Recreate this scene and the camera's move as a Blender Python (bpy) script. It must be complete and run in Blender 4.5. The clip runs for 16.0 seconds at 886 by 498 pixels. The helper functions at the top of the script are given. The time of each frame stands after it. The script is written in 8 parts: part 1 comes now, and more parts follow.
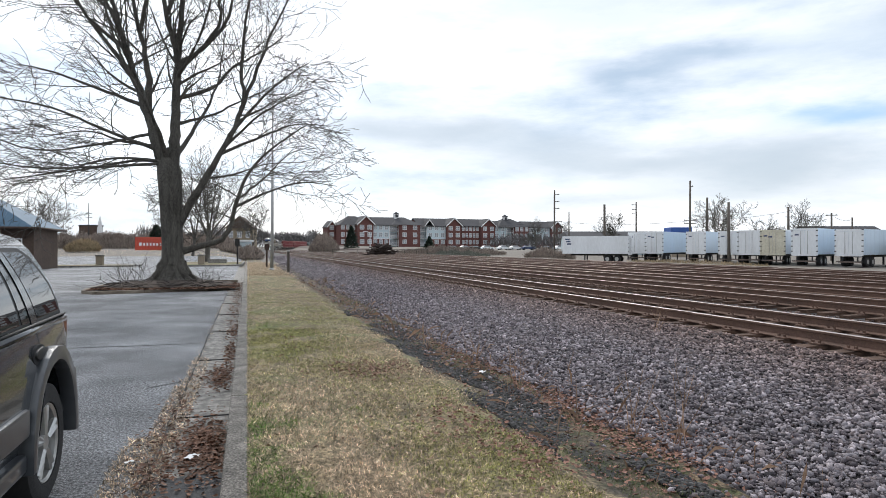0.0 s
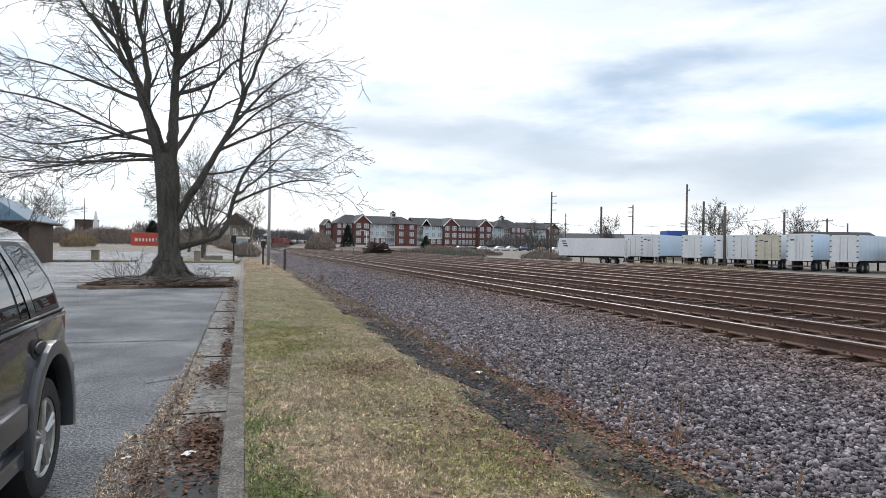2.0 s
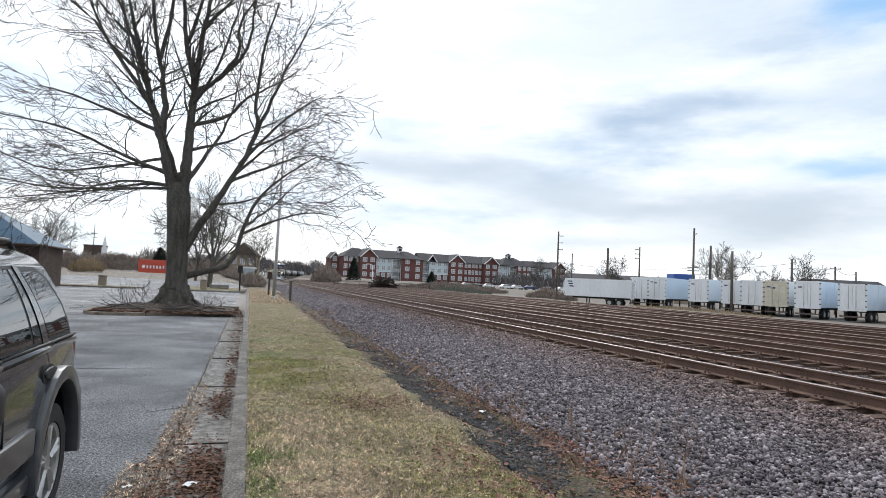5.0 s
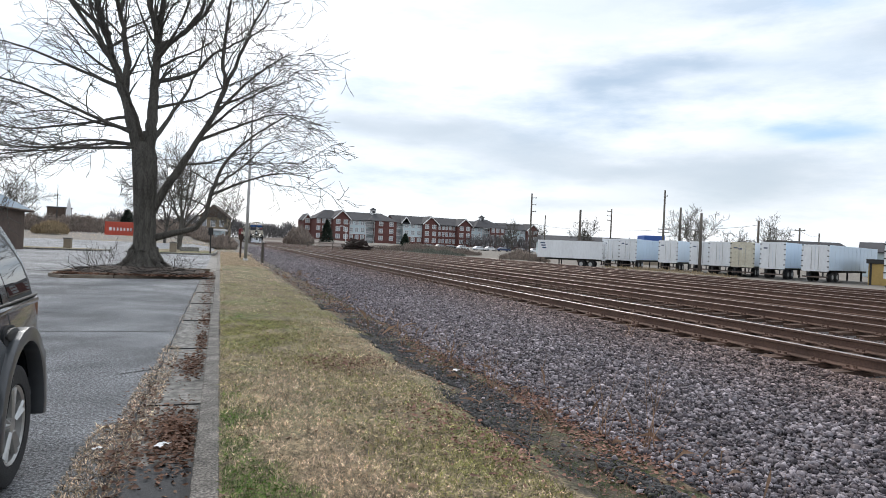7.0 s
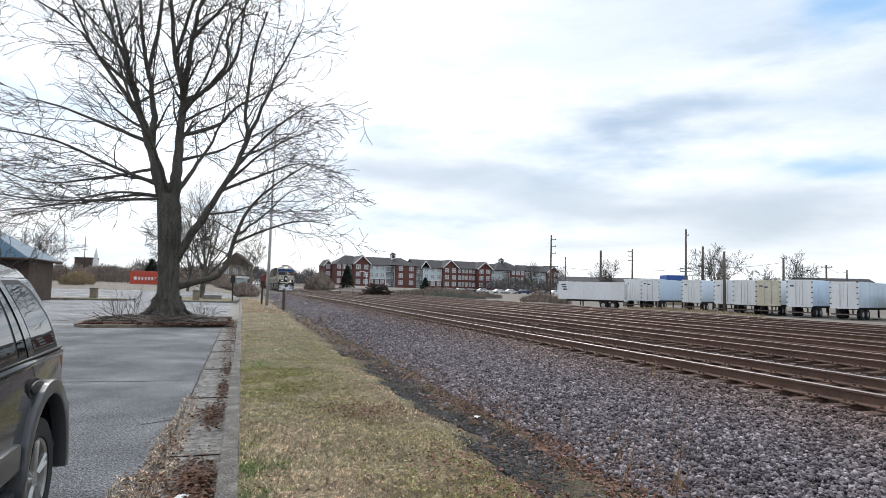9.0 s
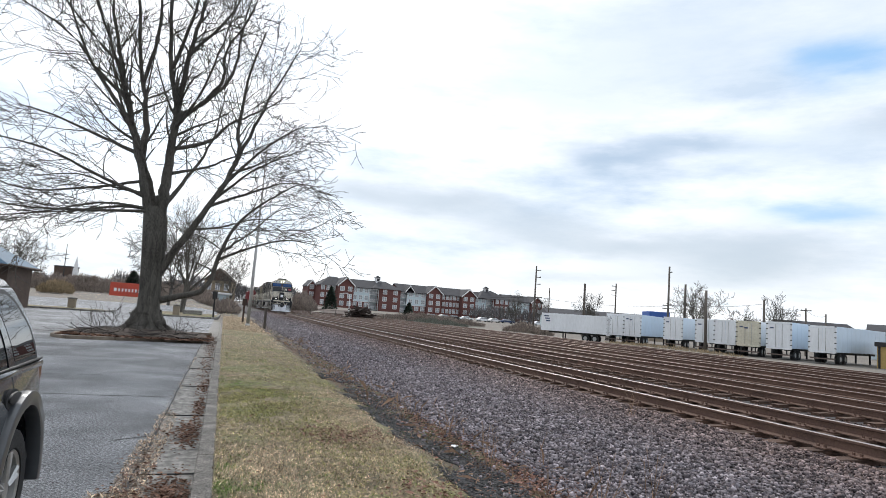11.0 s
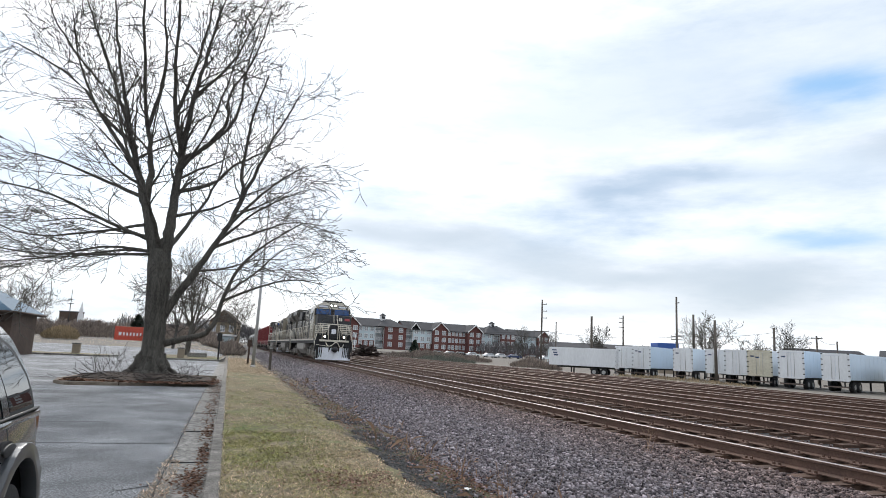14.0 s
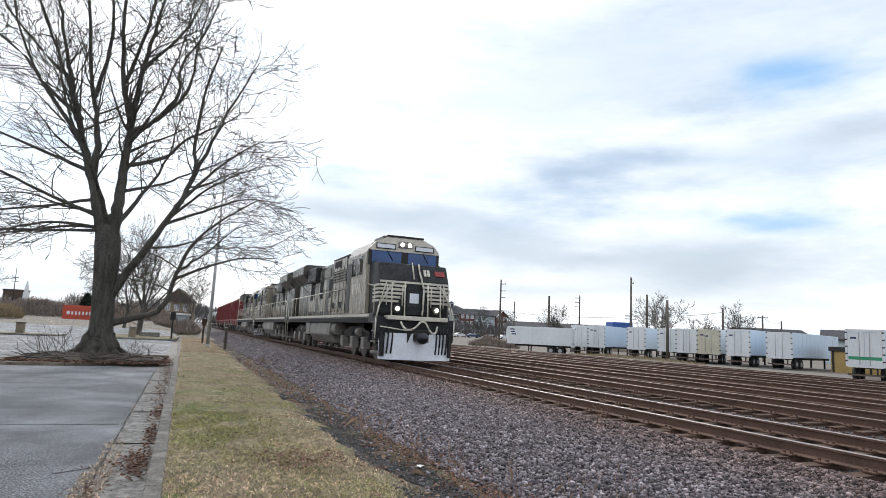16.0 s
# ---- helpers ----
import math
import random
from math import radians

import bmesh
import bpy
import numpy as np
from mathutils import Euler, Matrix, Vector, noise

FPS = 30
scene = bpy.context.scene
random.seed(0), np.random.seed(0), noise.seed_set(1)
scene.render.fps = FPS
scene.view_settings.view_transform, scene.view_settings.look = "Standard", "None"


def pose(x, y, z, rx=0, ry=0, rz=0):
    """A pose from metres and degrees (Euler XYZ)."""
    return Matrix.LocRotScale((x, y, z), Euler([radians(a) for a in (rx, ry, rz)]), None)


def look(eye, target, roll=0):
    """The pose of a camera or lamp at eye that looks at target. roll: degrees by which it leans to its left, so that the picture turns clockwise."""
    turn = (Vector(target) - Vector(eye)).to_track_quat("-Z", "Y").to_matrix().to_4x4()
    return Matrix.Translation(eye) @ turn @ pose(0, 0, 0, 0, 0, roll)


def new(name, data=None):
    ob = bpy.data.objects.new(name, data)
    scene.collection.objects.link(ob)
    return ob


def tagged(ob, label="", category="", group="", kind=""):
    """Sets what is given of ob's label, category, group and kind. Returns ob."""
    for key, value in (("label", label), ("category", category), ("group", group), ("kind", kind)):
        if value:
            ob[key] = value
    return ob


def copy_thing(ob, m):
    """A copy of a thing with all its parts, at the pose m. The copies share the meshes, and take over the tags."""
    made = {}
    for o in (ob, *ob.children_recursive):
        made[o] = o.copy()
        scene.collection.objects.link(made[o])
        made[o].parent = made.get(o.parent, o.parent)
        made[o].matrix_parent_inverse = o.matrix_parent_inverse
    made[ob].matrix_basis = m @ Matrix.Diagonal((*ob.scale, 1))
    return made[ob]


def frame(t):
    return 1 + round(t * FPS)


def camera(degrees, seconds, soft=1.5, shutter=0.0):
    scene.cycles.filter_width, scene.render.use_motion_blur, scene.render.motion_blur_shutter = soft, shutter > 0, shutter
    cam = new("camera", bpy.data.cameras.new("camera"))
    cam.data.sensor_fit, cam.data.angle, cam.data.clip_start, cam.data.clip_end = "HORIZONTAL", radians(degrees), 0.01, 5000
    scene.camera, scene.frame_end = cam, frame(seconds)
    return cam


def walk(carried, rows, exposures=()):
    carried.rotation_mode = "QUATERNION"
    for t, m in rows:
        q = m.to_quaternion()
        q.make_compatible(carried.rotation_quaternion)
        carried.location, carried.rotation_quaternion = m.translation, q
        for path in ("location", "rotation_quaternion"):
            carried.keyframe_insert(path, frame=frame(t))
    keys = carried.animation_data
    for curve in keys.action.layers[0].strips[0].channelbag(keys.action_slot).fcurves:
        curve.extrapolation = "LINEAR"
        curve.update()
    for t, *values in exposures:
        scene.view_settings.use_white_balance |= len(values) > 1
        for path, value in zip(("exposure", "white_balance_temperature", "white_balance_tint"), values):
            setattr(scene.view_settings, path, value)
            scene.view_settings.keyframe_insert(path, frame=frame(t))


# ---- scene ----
cam = camera(70.7, 16.0, soft=0.55, shutter=0.1)
ROWS = [  # seconds, x, y, z, yaw, pitch, roll
    (0.0, 0.0, 0.0, 1.567, -17.4, -0.15, 0.0),
    (0.5, 0.006, 0.027, 1.564, -18.334, -0.985, -0.407),
    (1.0, -0.012, 0.035, 1.562, -19.483, 0.012, -0.372),
    (1.5, -0.025, -0.005, 1.572, -17.197, 0.786, 0.274),
    (2.0, -0.028, 0.003, 1.569, -17.729, -0.161, -0.842),
    (2.5, -0.038, -0.004, 1.564, -17.412, 0.86, -0.838),
    (3.0, -0.056, -0.006, 1.567, -16.199, 0.325, -0.57),
    (3.5, -0.059, -0.036, 1.571, -15.765, 3.241, -0.759),
    (4.0, -0.055, -0.026, 1.577, -17.374, 2.815, -3.087),
    (4.2, -0.064, -0.053, 1.585, -17.123, 3.35, -2.692),
    (6.5, -0.058, -0.027, 1.563, -18.054, 1.189, -2.475),
    (7.0, -0.049, 0.001, 1.556, -19.64, -0.238, -2.485),
    (7.5, -0.038, 0.047, 1.547, -21.803, -1.658, -3.438),
    (8.0, -0.005, 0.003, 1.573, -19.886, 1.378, -0.772),
    (8.5, -0.039, -0.026, 1.569, -18.127, 3.39, -1.478),
    (9.0, -0.035, -0.035, 1.577, -17.783, 3.684, -1.486),
    (9.5, -0.027, 0.003, 1.562, -22.162, 5.713, -2.974),
    (9.7, -0.066, -0.014, 1.569, -20.049, 4.997, -3.724),
    (11.8, -0.059, -0.117, 1.597, -19.08, 7.777, -3.701),
    (12.0, -0.04, -0.014, 1.576, -17.997, 7.913, -2.555),
    (12.5, -0.032, 0.051, 1.566, -20.729, 7.514, -2.833),
    (13.0, -0.099, 0.022, 1.586, -17.569, 11.692, -2.666),
    (13.5, -0.075, 0.033, 1.569, -18.61, 8.385, -3.417),
    (14.0, -0.057, 0.029, 1.599, -18.75, 9.403, -2.756),
    (14.5, -0.026, 0.039, 1.599, -21.415, 9.119, -2.275),
    (15.0, 0.016, -0.006, 1.57, -24.061, 9.556, -2.607),
    (15.5, 0.024, 0.022, 1.551, -22.458, 7.834, -2.375),
    (16.0, 0.035, 0.074, 1.59, -22.421, 7.714, -2.701),
]
walk(cam, [(t, pose(x, y, z, 90 + pitch, roll, yaw)) for t, x, y, z, yaw, pitch, roll in ROWS])

# ---- sky, sun, exposure ----
world = bpy.data.worlds.new("overcast_sky")
scene.world = world
world.use_nodes = True
wn, wl = world.node_tree.nodes, world.node_tree.links
SUN_EL, SUN_AZ = 38.0, -4.0     # degrees above the horizon; from the track's direction, clockwise
sky = wn.new("ShaderNodeTexSky")
sky.sky_type, sky.sun_disc = "NISHITA", False
sky.sun_elevation, sky.sun_rotation = radians(SUN_EL), radians(SUN_AZ)
wco = wn.new("ShaderNodeTexCoord")
wmap = wn.new("ShaderNodeMapping")
wmap.inputs["Scale"].default_value = (1.0, 1.0, 3.8)
wmap.inputs["Location"].default_value = (0.35, 0.2, 0.1)
wl.new(wco.outputs["Generated"], wmap.inputs["Vector"])
wno = wn.new("ShaderNodeTexNoise")
wno.inputs["Scale"].default_value, wno.inputs["Detail"].default_value, wno.inputs["Roughness"].default_value = 3.4, 8.0, 0.6
wl.new(wmap.outputs["Vector"], wno.inputs["Vector"])
ramp = wn.new("ShaderNodeValToRGB")
ramp.color_ramp.elements[0].position, ramp.color_ramp.elements[0].color = 0.34, (0.60, 0.71, 0.85, 1)
ramp.color_ramp.elements[1].position, ramp.color_ramp.elements[1].color = 0.60, (1.07, 1.10, 1.16, 1)
e = ramp.color_ramp.elements.new(0.48)
e.color = (0.86, 0.93, 1.02, 1)
wl.new(wno.outputs["Fac"], ramp.inputs["Fac"])


def sky_math(op, a, b=None, c=None):
    m = wn.new("ShaderNodeMath")
    m.operation = op
    for k, v in enumerate((a, b, c)):
        if v is None:
            continue
        if isinstance(v, (int, float)):
            m.inputs[k].default_value = v
        else:
            wl.new(v, m.inputs[k])
    return m.outputs[0]


# cloud streaks by bearing and height in degrees, their edges frayed
wsep = wn.new("ShaderNodeSeparateXYZ")
wl.new(wco.outputs["Generated"], wsep.inputs[0])
fray = wn.new("ShaderNodeTexNoise")
fray.inputs["Scale"].default_value, fray.inputs["Detail"].default_value, fray.inputs["Roughness"].default_value = 5.5, 6.0, 0.55
wl.new(wmap.outputs["Vector"], fray.inputs["Vector"])
fsep = wn.new("ShaderNodeSeparateColor")
wl.new(fray.outputs["Color"], fsep.inputs[0])
bearing = sky_math("MULTIPLY_ADD", sky_math("ARCTAN2", wsep.outputs[0], wsep.outputs[1]), 57.2958, sky_math("MULTIPLY_ADD", fsep.outputs[0], 10.0, -5.0))
height = sky_math("MULTIPLY_ADD", sky_math("ARCSINE", wsep.outputs[2]), 57.2958, sky_math("MULTIPLY_ADD", fsep.outputs[1], 4.0, -2.0))
cloud = ramp.outputs["Color"]
BLUE, SLATE, PALE, HOLE = (0.36, 0.49, 0.65), (0.52, 0.60, 0.69), (0.68, 0.78, 0.88), (0.34, 0.58, 0.90)
for az, el, wide, tall, amount, tone in (
        (38, 24.5, 13, 3.6, 0.75, PALE), (29, 20.5, 8, 2.2, 0.55, PALE), (50, 15.5, 7, 1.6, 0.6, PALE), (62, 27, 9, 4, 0.6, PALE),
        (34.5, 15.0, 4.4, 1.0, 0.85, BLUE), (39.5, 15.9, 2.6, 0.7, 0.6, BLUE),
        (12.5, 11.2, 4.2, 1.2, 0.9, SLATE), (19.5, 10.2, 6.0, 1.2, 0.9, SLATE), (27, 8.6, 5.0, 0.8, 0.6, SLATE),
        (35, 7.5, 8.0, 1.3, 0.8, SLATE), (46, 6.4, 7.0, 2.0, 0.85, SLATE), (31, 4.2, 9.0, 0.7, 0.5, SLATE), (50, 10.5, 4.0, 0.8, 0.8, HOLE),
        (52.5, 21.5, 3.2, 1.3, 1.0, HOLE), (57, 17, 4, 1.2, 0.6, SLATE), (-17, 12, 4, 1.4, 0.7, PALE), (-19, 8, 4.5, 1.2, 0.7, PALE), (-8, 22, 4, 2, 0.4, PALE)):
    u = sky_math("DIVIDE", sky_math("SUBTRACT", bearing, az), wide * 1.35)
    v = sky_math("DIVIDE", sky_math("SUBTRACT", height, el), tall * 1.3)
    q = sky_math("EXPONENT", sky_math("MULTIPLY", sky_math("ADD", sky_math("MULTIPLY", u, u), sky_math("MULTIPLY", v, v)), -1.0))
    mx = wn.new("ShaderNodeMix")
    mx.data_type = "RGBA"
    wl.new(sky_math("MULTIPLY", q, amount), mx.inputs[0])
    wl.new(cloud, mx.inputs[6])
    mx.inputs[7].default_value = (*tone, 1)
    cloud = mx.outputs[2]
bg_cloud, bg_sky, mixw = wn.new("ShaderNodeBackground"), wn.new("ShaderNodeBackground"), wn.new("ShaderNodeAddShader")
wl.new(cloud, bg_cloud.inputs["Color"])
bg_cloud.inputs["Strength"].default_value = 1.0
wl.new(sky.outputs["Color"], bg_sky.inputs["Color"])
bg_sky.inputs["Strength"].default_value = 0.015
wl.new(bg_cloud.outputs[0], mixw.inputs[0])
wl.new(bg_sky.outputs[0], mixw.inputs[1])
# the veiled sun whitens the cloud round it
wdot = wn.new("ShaderNodeVectorMath")
wdot.operation = "DOT_PRODUCT"
wdot.inputs[1].default_value = (math.sin(radians(SUN_AZ)) * math.cos(radians(SUN_EL)), math.cos(radians(SUN_AZ)) * math.cos(radians(SUN_EL)), math.sin(radians(SUN_EL)))
wl.new(wco.outputs["Generated"], wdot.inputs[0])
wpow = wn.new("ShaderNodeMath")
wpow.operation, wpow.inputs[1].default_value = "POWER", 20.0
wmax = wn.new("ShaderNodeMath")
wmax.operation, wmax.inputs[1].default_value = "MAXIMUM", 0.0
wl.new(wdot.outputs["Value"], wmax.inputs[0])
wl.new(wmax.outputs[0], wpow.inputs[0])
bg_glow, mixg = wn.new("ShaderNodeBackground"), wn.new("ShaderNodeAddShader")
bg_glow.inputs["Color"].default_value = (1.0, 0.98, 0.95, 1)
wl.new(wpow.outputs[0], bg_glow.inputs["Strength"])
wl.new(mixw.outputs[0], mixg.inputs[0])
wl.new(bg_glow.outputs[0], mixg.inputs[1])
wl.new(mixg.outputs[0], wn["World Output"].inputs["Surface"])

sun = new("sun", bpy.data.lights.new("sun", "SUN"))
sun.data.energy, sun.data.angle, sun.data.color = 2.05, radians(14), (1.0, 0.96, 0.92)
sun_dir = Vector((math.sin(radians(SUN_AZ)) * math.cos(radians(SUN_EL)), math.cos(radians(SUN_AZ)) * math.cos(radians(SUN_EL)), math.sin(radians(SUN_EL))))
sun.matrix_basis = look(sun_dir * 100, (0, 0, 0))
scene.view_settings.exposure = 0.0


# ---- materials ----
def ramp_node(nt, fac, stops):
    r = nt.nodes.new("ShaderNodeValToRGB")
    els = r.color_ramp.elements
    while len(els) < len(stops):
        els.new(0.5)
    for el, (p, c) in zip(els, stops):
        el.position, el.color = p, (*c, 1)
    nt.links.new(fac, r.inputs["Fac"])
    return r.outputs["Color"]


def noise_node(nt, scale, detail=4.0, rough=0.6, vec=None):
    n = nt.nodes.new("ShaderNodeTexNoise")
    n.inputs["Scale"].default_value, n.inputs["Detail"].default_value, n.inputs["Roughness"].default_value = scale, detail, rough
    if vec is None:
        vec = nt.nodes.new("ShaderNodeNewGeometry").outputs["Position"]
    nt.links.new(vec, n.inputs["Vector"])
    return n.outputs["Fac"]


def mix_node(nt, fac, a, b, mode="MIX"):
    m = nt.nodes.new("ShaderNodeMix")
    m.data_type, m.blend_type = "RGBA", mode
    for sock, v in ((m.inputs[0], fac), (m.inputs[6], a), (m.inputs[7], b)):
        if isinstance(v, (int, float)):
            sock.default_value = v
        elif isinstance(v, tuple):
            sock.default_value = (*v, 1)
        else:
            nt.links.new(v, sock)
    return m.outputs[2]


def mat(name, col, rough=0.7, metal=0.0, dark=None, big=0.6, fine=18.0, amount=0.5, bump=0.15, island=0.0, spec=0.5, stretch=None, local=False, deep=0.01):
    """A surface of two colours mixed at two scales, with fine relief; island: how far loose pieces differ in brightness."""
    m = bpy.data.materials.new(name)
    m.use_nodes = True
    nt = m.node_tree
    b = nt.nodes["Principled BSDF"]
    dark = dark or tuple(c * 0.6 for c in col)
    if local:
        vec = nt.nodes.new("ShaderNodeTexCoord").outputs["Object"]
    else:
        vec = nt.nodes.new("ShaderNodeNewGeometry").outputs["Position"]
    if stretch:
        mp = nt.nodes.new("ShaderNodeMapping")
        mp.inputs["Scale"].default_value = stretch
        nt.links.new(vec, mp.inputs["Vector"])
        vec = mp.outputs["Vector"]
    n1 = noise_node(nt, big, 5, 0.6, vec)
    n2 = noise_node(nt, fine, 5, 0.65, vec)
    add = nt.nodes.new("ShaderNodeMath")
    add.operation, add.inputs[1].default_value = "MULTIPLY_ADD", 0.55
    nt.links.new(n2, add.inputs[0])
    half = nt.nodes.new("ShaderNodeMath")
    half.operation, half.inputs[1].default_value = "MULTIPLY", 0.45
    nt.links.new(n1, half.inputs[0])
    nt.links.new(half.outputs[0], add.inputs[2])
    lo, hi = 0.5 - 0.22 * amount, 0.5 + 0.22 * amount
    c = ramp_node(nt, add.outputs[0], [(max(0, 0.5 - 0.16), tuple(a + (d - a) * min(1, amount * 1.6) for a, d in zip(col, dark))), (0.5 + 0.12, col)])
    if island:
        rnd = nt.nodes.new("ShaderNodeNewGeometry").outputs["Random Per Island"]
        v = ramp_node(nt, rnd, [(0, (1 - island,) * 3), (1, (1 + island,) * 3)])
        c = mix_node(nt, 1.0, c, v, "MULTIPLY")
    nt.links.new(c, b.inputs["Base Color"])
    b.inputs["Roughness"].default_value, b.inputs["Metallic"].default_value = rough, metal
    b.inputs["Specular IOR Level"].default_value = spec
    if bump:
        bp = nt.nodes.new("ShaderNodeBump")
        bp.inputs["Strength"].default_value, bp.inputs["Distance"].default_value = min(1.0, bump * 2), deep
        nt.links.new(n2, bp.inputs["Height"])
        nt.links.new(bp.outputs[0], b.inputs["Normal"])
    return m


def glow(name, col, strength):
    m = bpy.data.materials.new(name)
    m.use_nodes = True
    b = m.node_tree.nodes["Principled BSDF"]
    b.inputs["Base Color"].default_value = (*col, 1)
    b.inputs["Emission Color"].default_value, b.inputs["Emission Strength"].default_value = (*col, 1), strength
    return m


M = {}
M["asphalt"] = mat("worn_asphalt", (0.335, 0.345, 0.36), 0.8, dark=(0.085, 0.09, 0.096), spec=0.3, big=0.9, fine=55, amount=0.9, bump=1.0, deep=0.03)
M["patch"] = mat("dark_asphalt", (0.06, 0.062, 0.066), 0.85, big=1.5, fine=60, bump=0.4)
M["crack"] = mat("crack_filler", (0.02, 0.02, 0.022), 0.8, bump=0)
M["kerb_concrete"] = mat("pebbly_kerb_concrete", (0.265, 0.245, 0.218), 0.9, dark=(0.085, 0.077, 0.066), big=3.5, fine=75, amount=1.0, bump=0.9, deep=0.015)
M["concrete"] = mat("weathered_concrete", (0.30, 0.285, 0.26), 0.85, dark=(0.12, 0.116, 0.108), big=2.5, fine=55, amount=0.7, bump=0.35)
M["soil"] = mat("dry_soil", (0.22, 0.195, 0.165), 0.95, dark=(0.11, 0.097, 0.08), big=0.8, fine=22, amount=0.8, bump=0.5)
M["dirt_dark"] = mat("black_cinder_soil", (0.03, 0.028, 0.025), 0.95, dark=(0.012, 0.012, 0.01), big=2, fine=35, bump=0.6)
# bed darker than its stones: the shade between them is in this colour
M["gravel_bed"] = mat("ballast_bed", (0.07, 0.062, 0.061), 0.9, dark=(0.018, 0.016, 0.016), big=1.2, fine=20, amount=1.0, bump=0.8)
M["stone"] = mat("ballast_stone", (0.235, 0.218, 0.235), 0.85, dark=(0.085, 0.078, 0.086), big=3, fine=30, amount=0.9, bump=0.3)
def vary_stones(m):
    """Pieces from dark violet over grey and tan to pale."""
    nt = m.node_tree
    b = nt.nodes["Principled BSDF"]
    base = b.inputs["Base Color"].links[0].from_socket
    rnd = nt.nodes.new("ShaderNodeNewGeometry").outputs["Random Per Island"]
    c = ramp_node(nt, rnd, [(0.0, (0.20, 0.19, 0.2)), (0.25, (0.55, 0.5, 0.53)), (0.45, (0.95, 0.84, 0.78)), (0.6, (1.0, 1.0, 1.02)), (0.82, (1.4, 1.33, 1.3)), (1.0, (2.5, 2.4, 2.36))])
    sep = nt.nodes.new("ShaderNodeSeparateXYZ")
    nt.links.new(nt.nodes.new("ShaderNodeNewGeometry").outputs["Position"], sep.inputs[0])
    tenth = nt.nodes.new("ShaderNodeMath")
    tenth.operation, tenth.inputs[1].default_value = "MULTIPLY", 0.1
    nt.links.new(sep.outputs["X"], tenth.inputs[0])
    rust = ramp_node(nt, tenth.outputs[0], [(0.5, (1.0, 1.0, 1.0)), (0.66, (0.95, 0.8, 0.7)), (0.75, (0.8, 0.6, 0.48))])
    c = mix_node(nt, 1.0, c, rust, "MULTIPLY")
    nt.links.new(mix_node(nt, 1.0, base, c, "MULTIPLY"), b.inputs["Base Color"])


vary_stones(M["stone"])


def speckle(m, scale, lo, hi):
    """Coarse grain over a surface's colour."""
    nt = m.node_tree
    b = nt.nodes["Principled BSDF"]
    base = b.inputs["Base Color"].links[0].from_socket
    c = ramp_node(nt, noise_node(nt, scale, 2, 0.6), [(0.38, (lo,) * 3), (0.62, (hi,) * 3)])
    nt.links.new(mix_node(nt, 1.0, base, c, "MULTIPLY"), b.inputs["Base Color"])


speckle(M["asphalt"], 40, 0.42, 1.5)
speckle(M["asphalt"], 95, 0.45, 1.5)
speckle(M["asphalt"], 0.35, 0.8, 1.2)
speckle(M["kerb_concrete"], 60, 0.45, 1.5)
speckle(M["kerb_concrete"], 5, 0.75, 1.2)
speckle(M["concrete"], 9, 0.55, 1.25)
M["yard"] = mat("brown_yard_gravel", (0.115, 0.082, 0.066), 0.95, dark=(0.03, 0.022, 0.018), big=0.35, fine=9, amount=1.0, bump=0.5)
M["rail_side"] = mat("rusty_rail_side", (0.15, 0.085, 0.06), 0.75, dark=(0.07, 0.04, 0.03), big=2, fine=30, amount=0.8, bump=0.2)
M["rail_top"] = mat("polished_rail_head", (0.29, 0.255, 0.245), 0.5, 1.0, big=1, fine=12, amount=0.2, bump=0.02)
M["rail_dull"] = mat("dull_rail_head", (0.27, 0.21, 0.185), 0.5, 0.6, big=1, fine=12, amount=0.5, bump=0.05)
M["tie"] = mat("weathered_tie", (0.125, 0.07, 0.046), 0.9, dark=(0.032, 0.02, 0.015), big=1.2, fine=14, amount=1.0, bump=0.6, stretch=(0.6, 3, 3))
M["grass_dry"] = mat("winter_grass", (0.78, 0.61, 0.46), 0.9, dark=(0.36, 0.28, 0.18), big=1.1, fine=14, amount=1.0, bump=0.1, island=0.75)
M["grass_olive"] = mat("olive_winter_grass", (0.38, 0.37, 0.13), 0.9, dark=(0.17, 0.175, 0.05), big=1.1, fine=14, amount=1.0, bump=0.1, island=0.7)
M["grass_green"] = mat("green_grass", (0.17, 0.29, 0.06), 0.8, dark=(0.09, 0.13, 0.03), big=1, fine=10, amount=0.8, bump=0.1, island=0.4)
M["moss_green"] = mat("dull_mossy_green", (0.12, 0.145, 0.045), 0.9, dark=(0.045, 0.055, 0.02), big=1.5, fine=14, amount=1.0, bump=0.1, island=0.6)


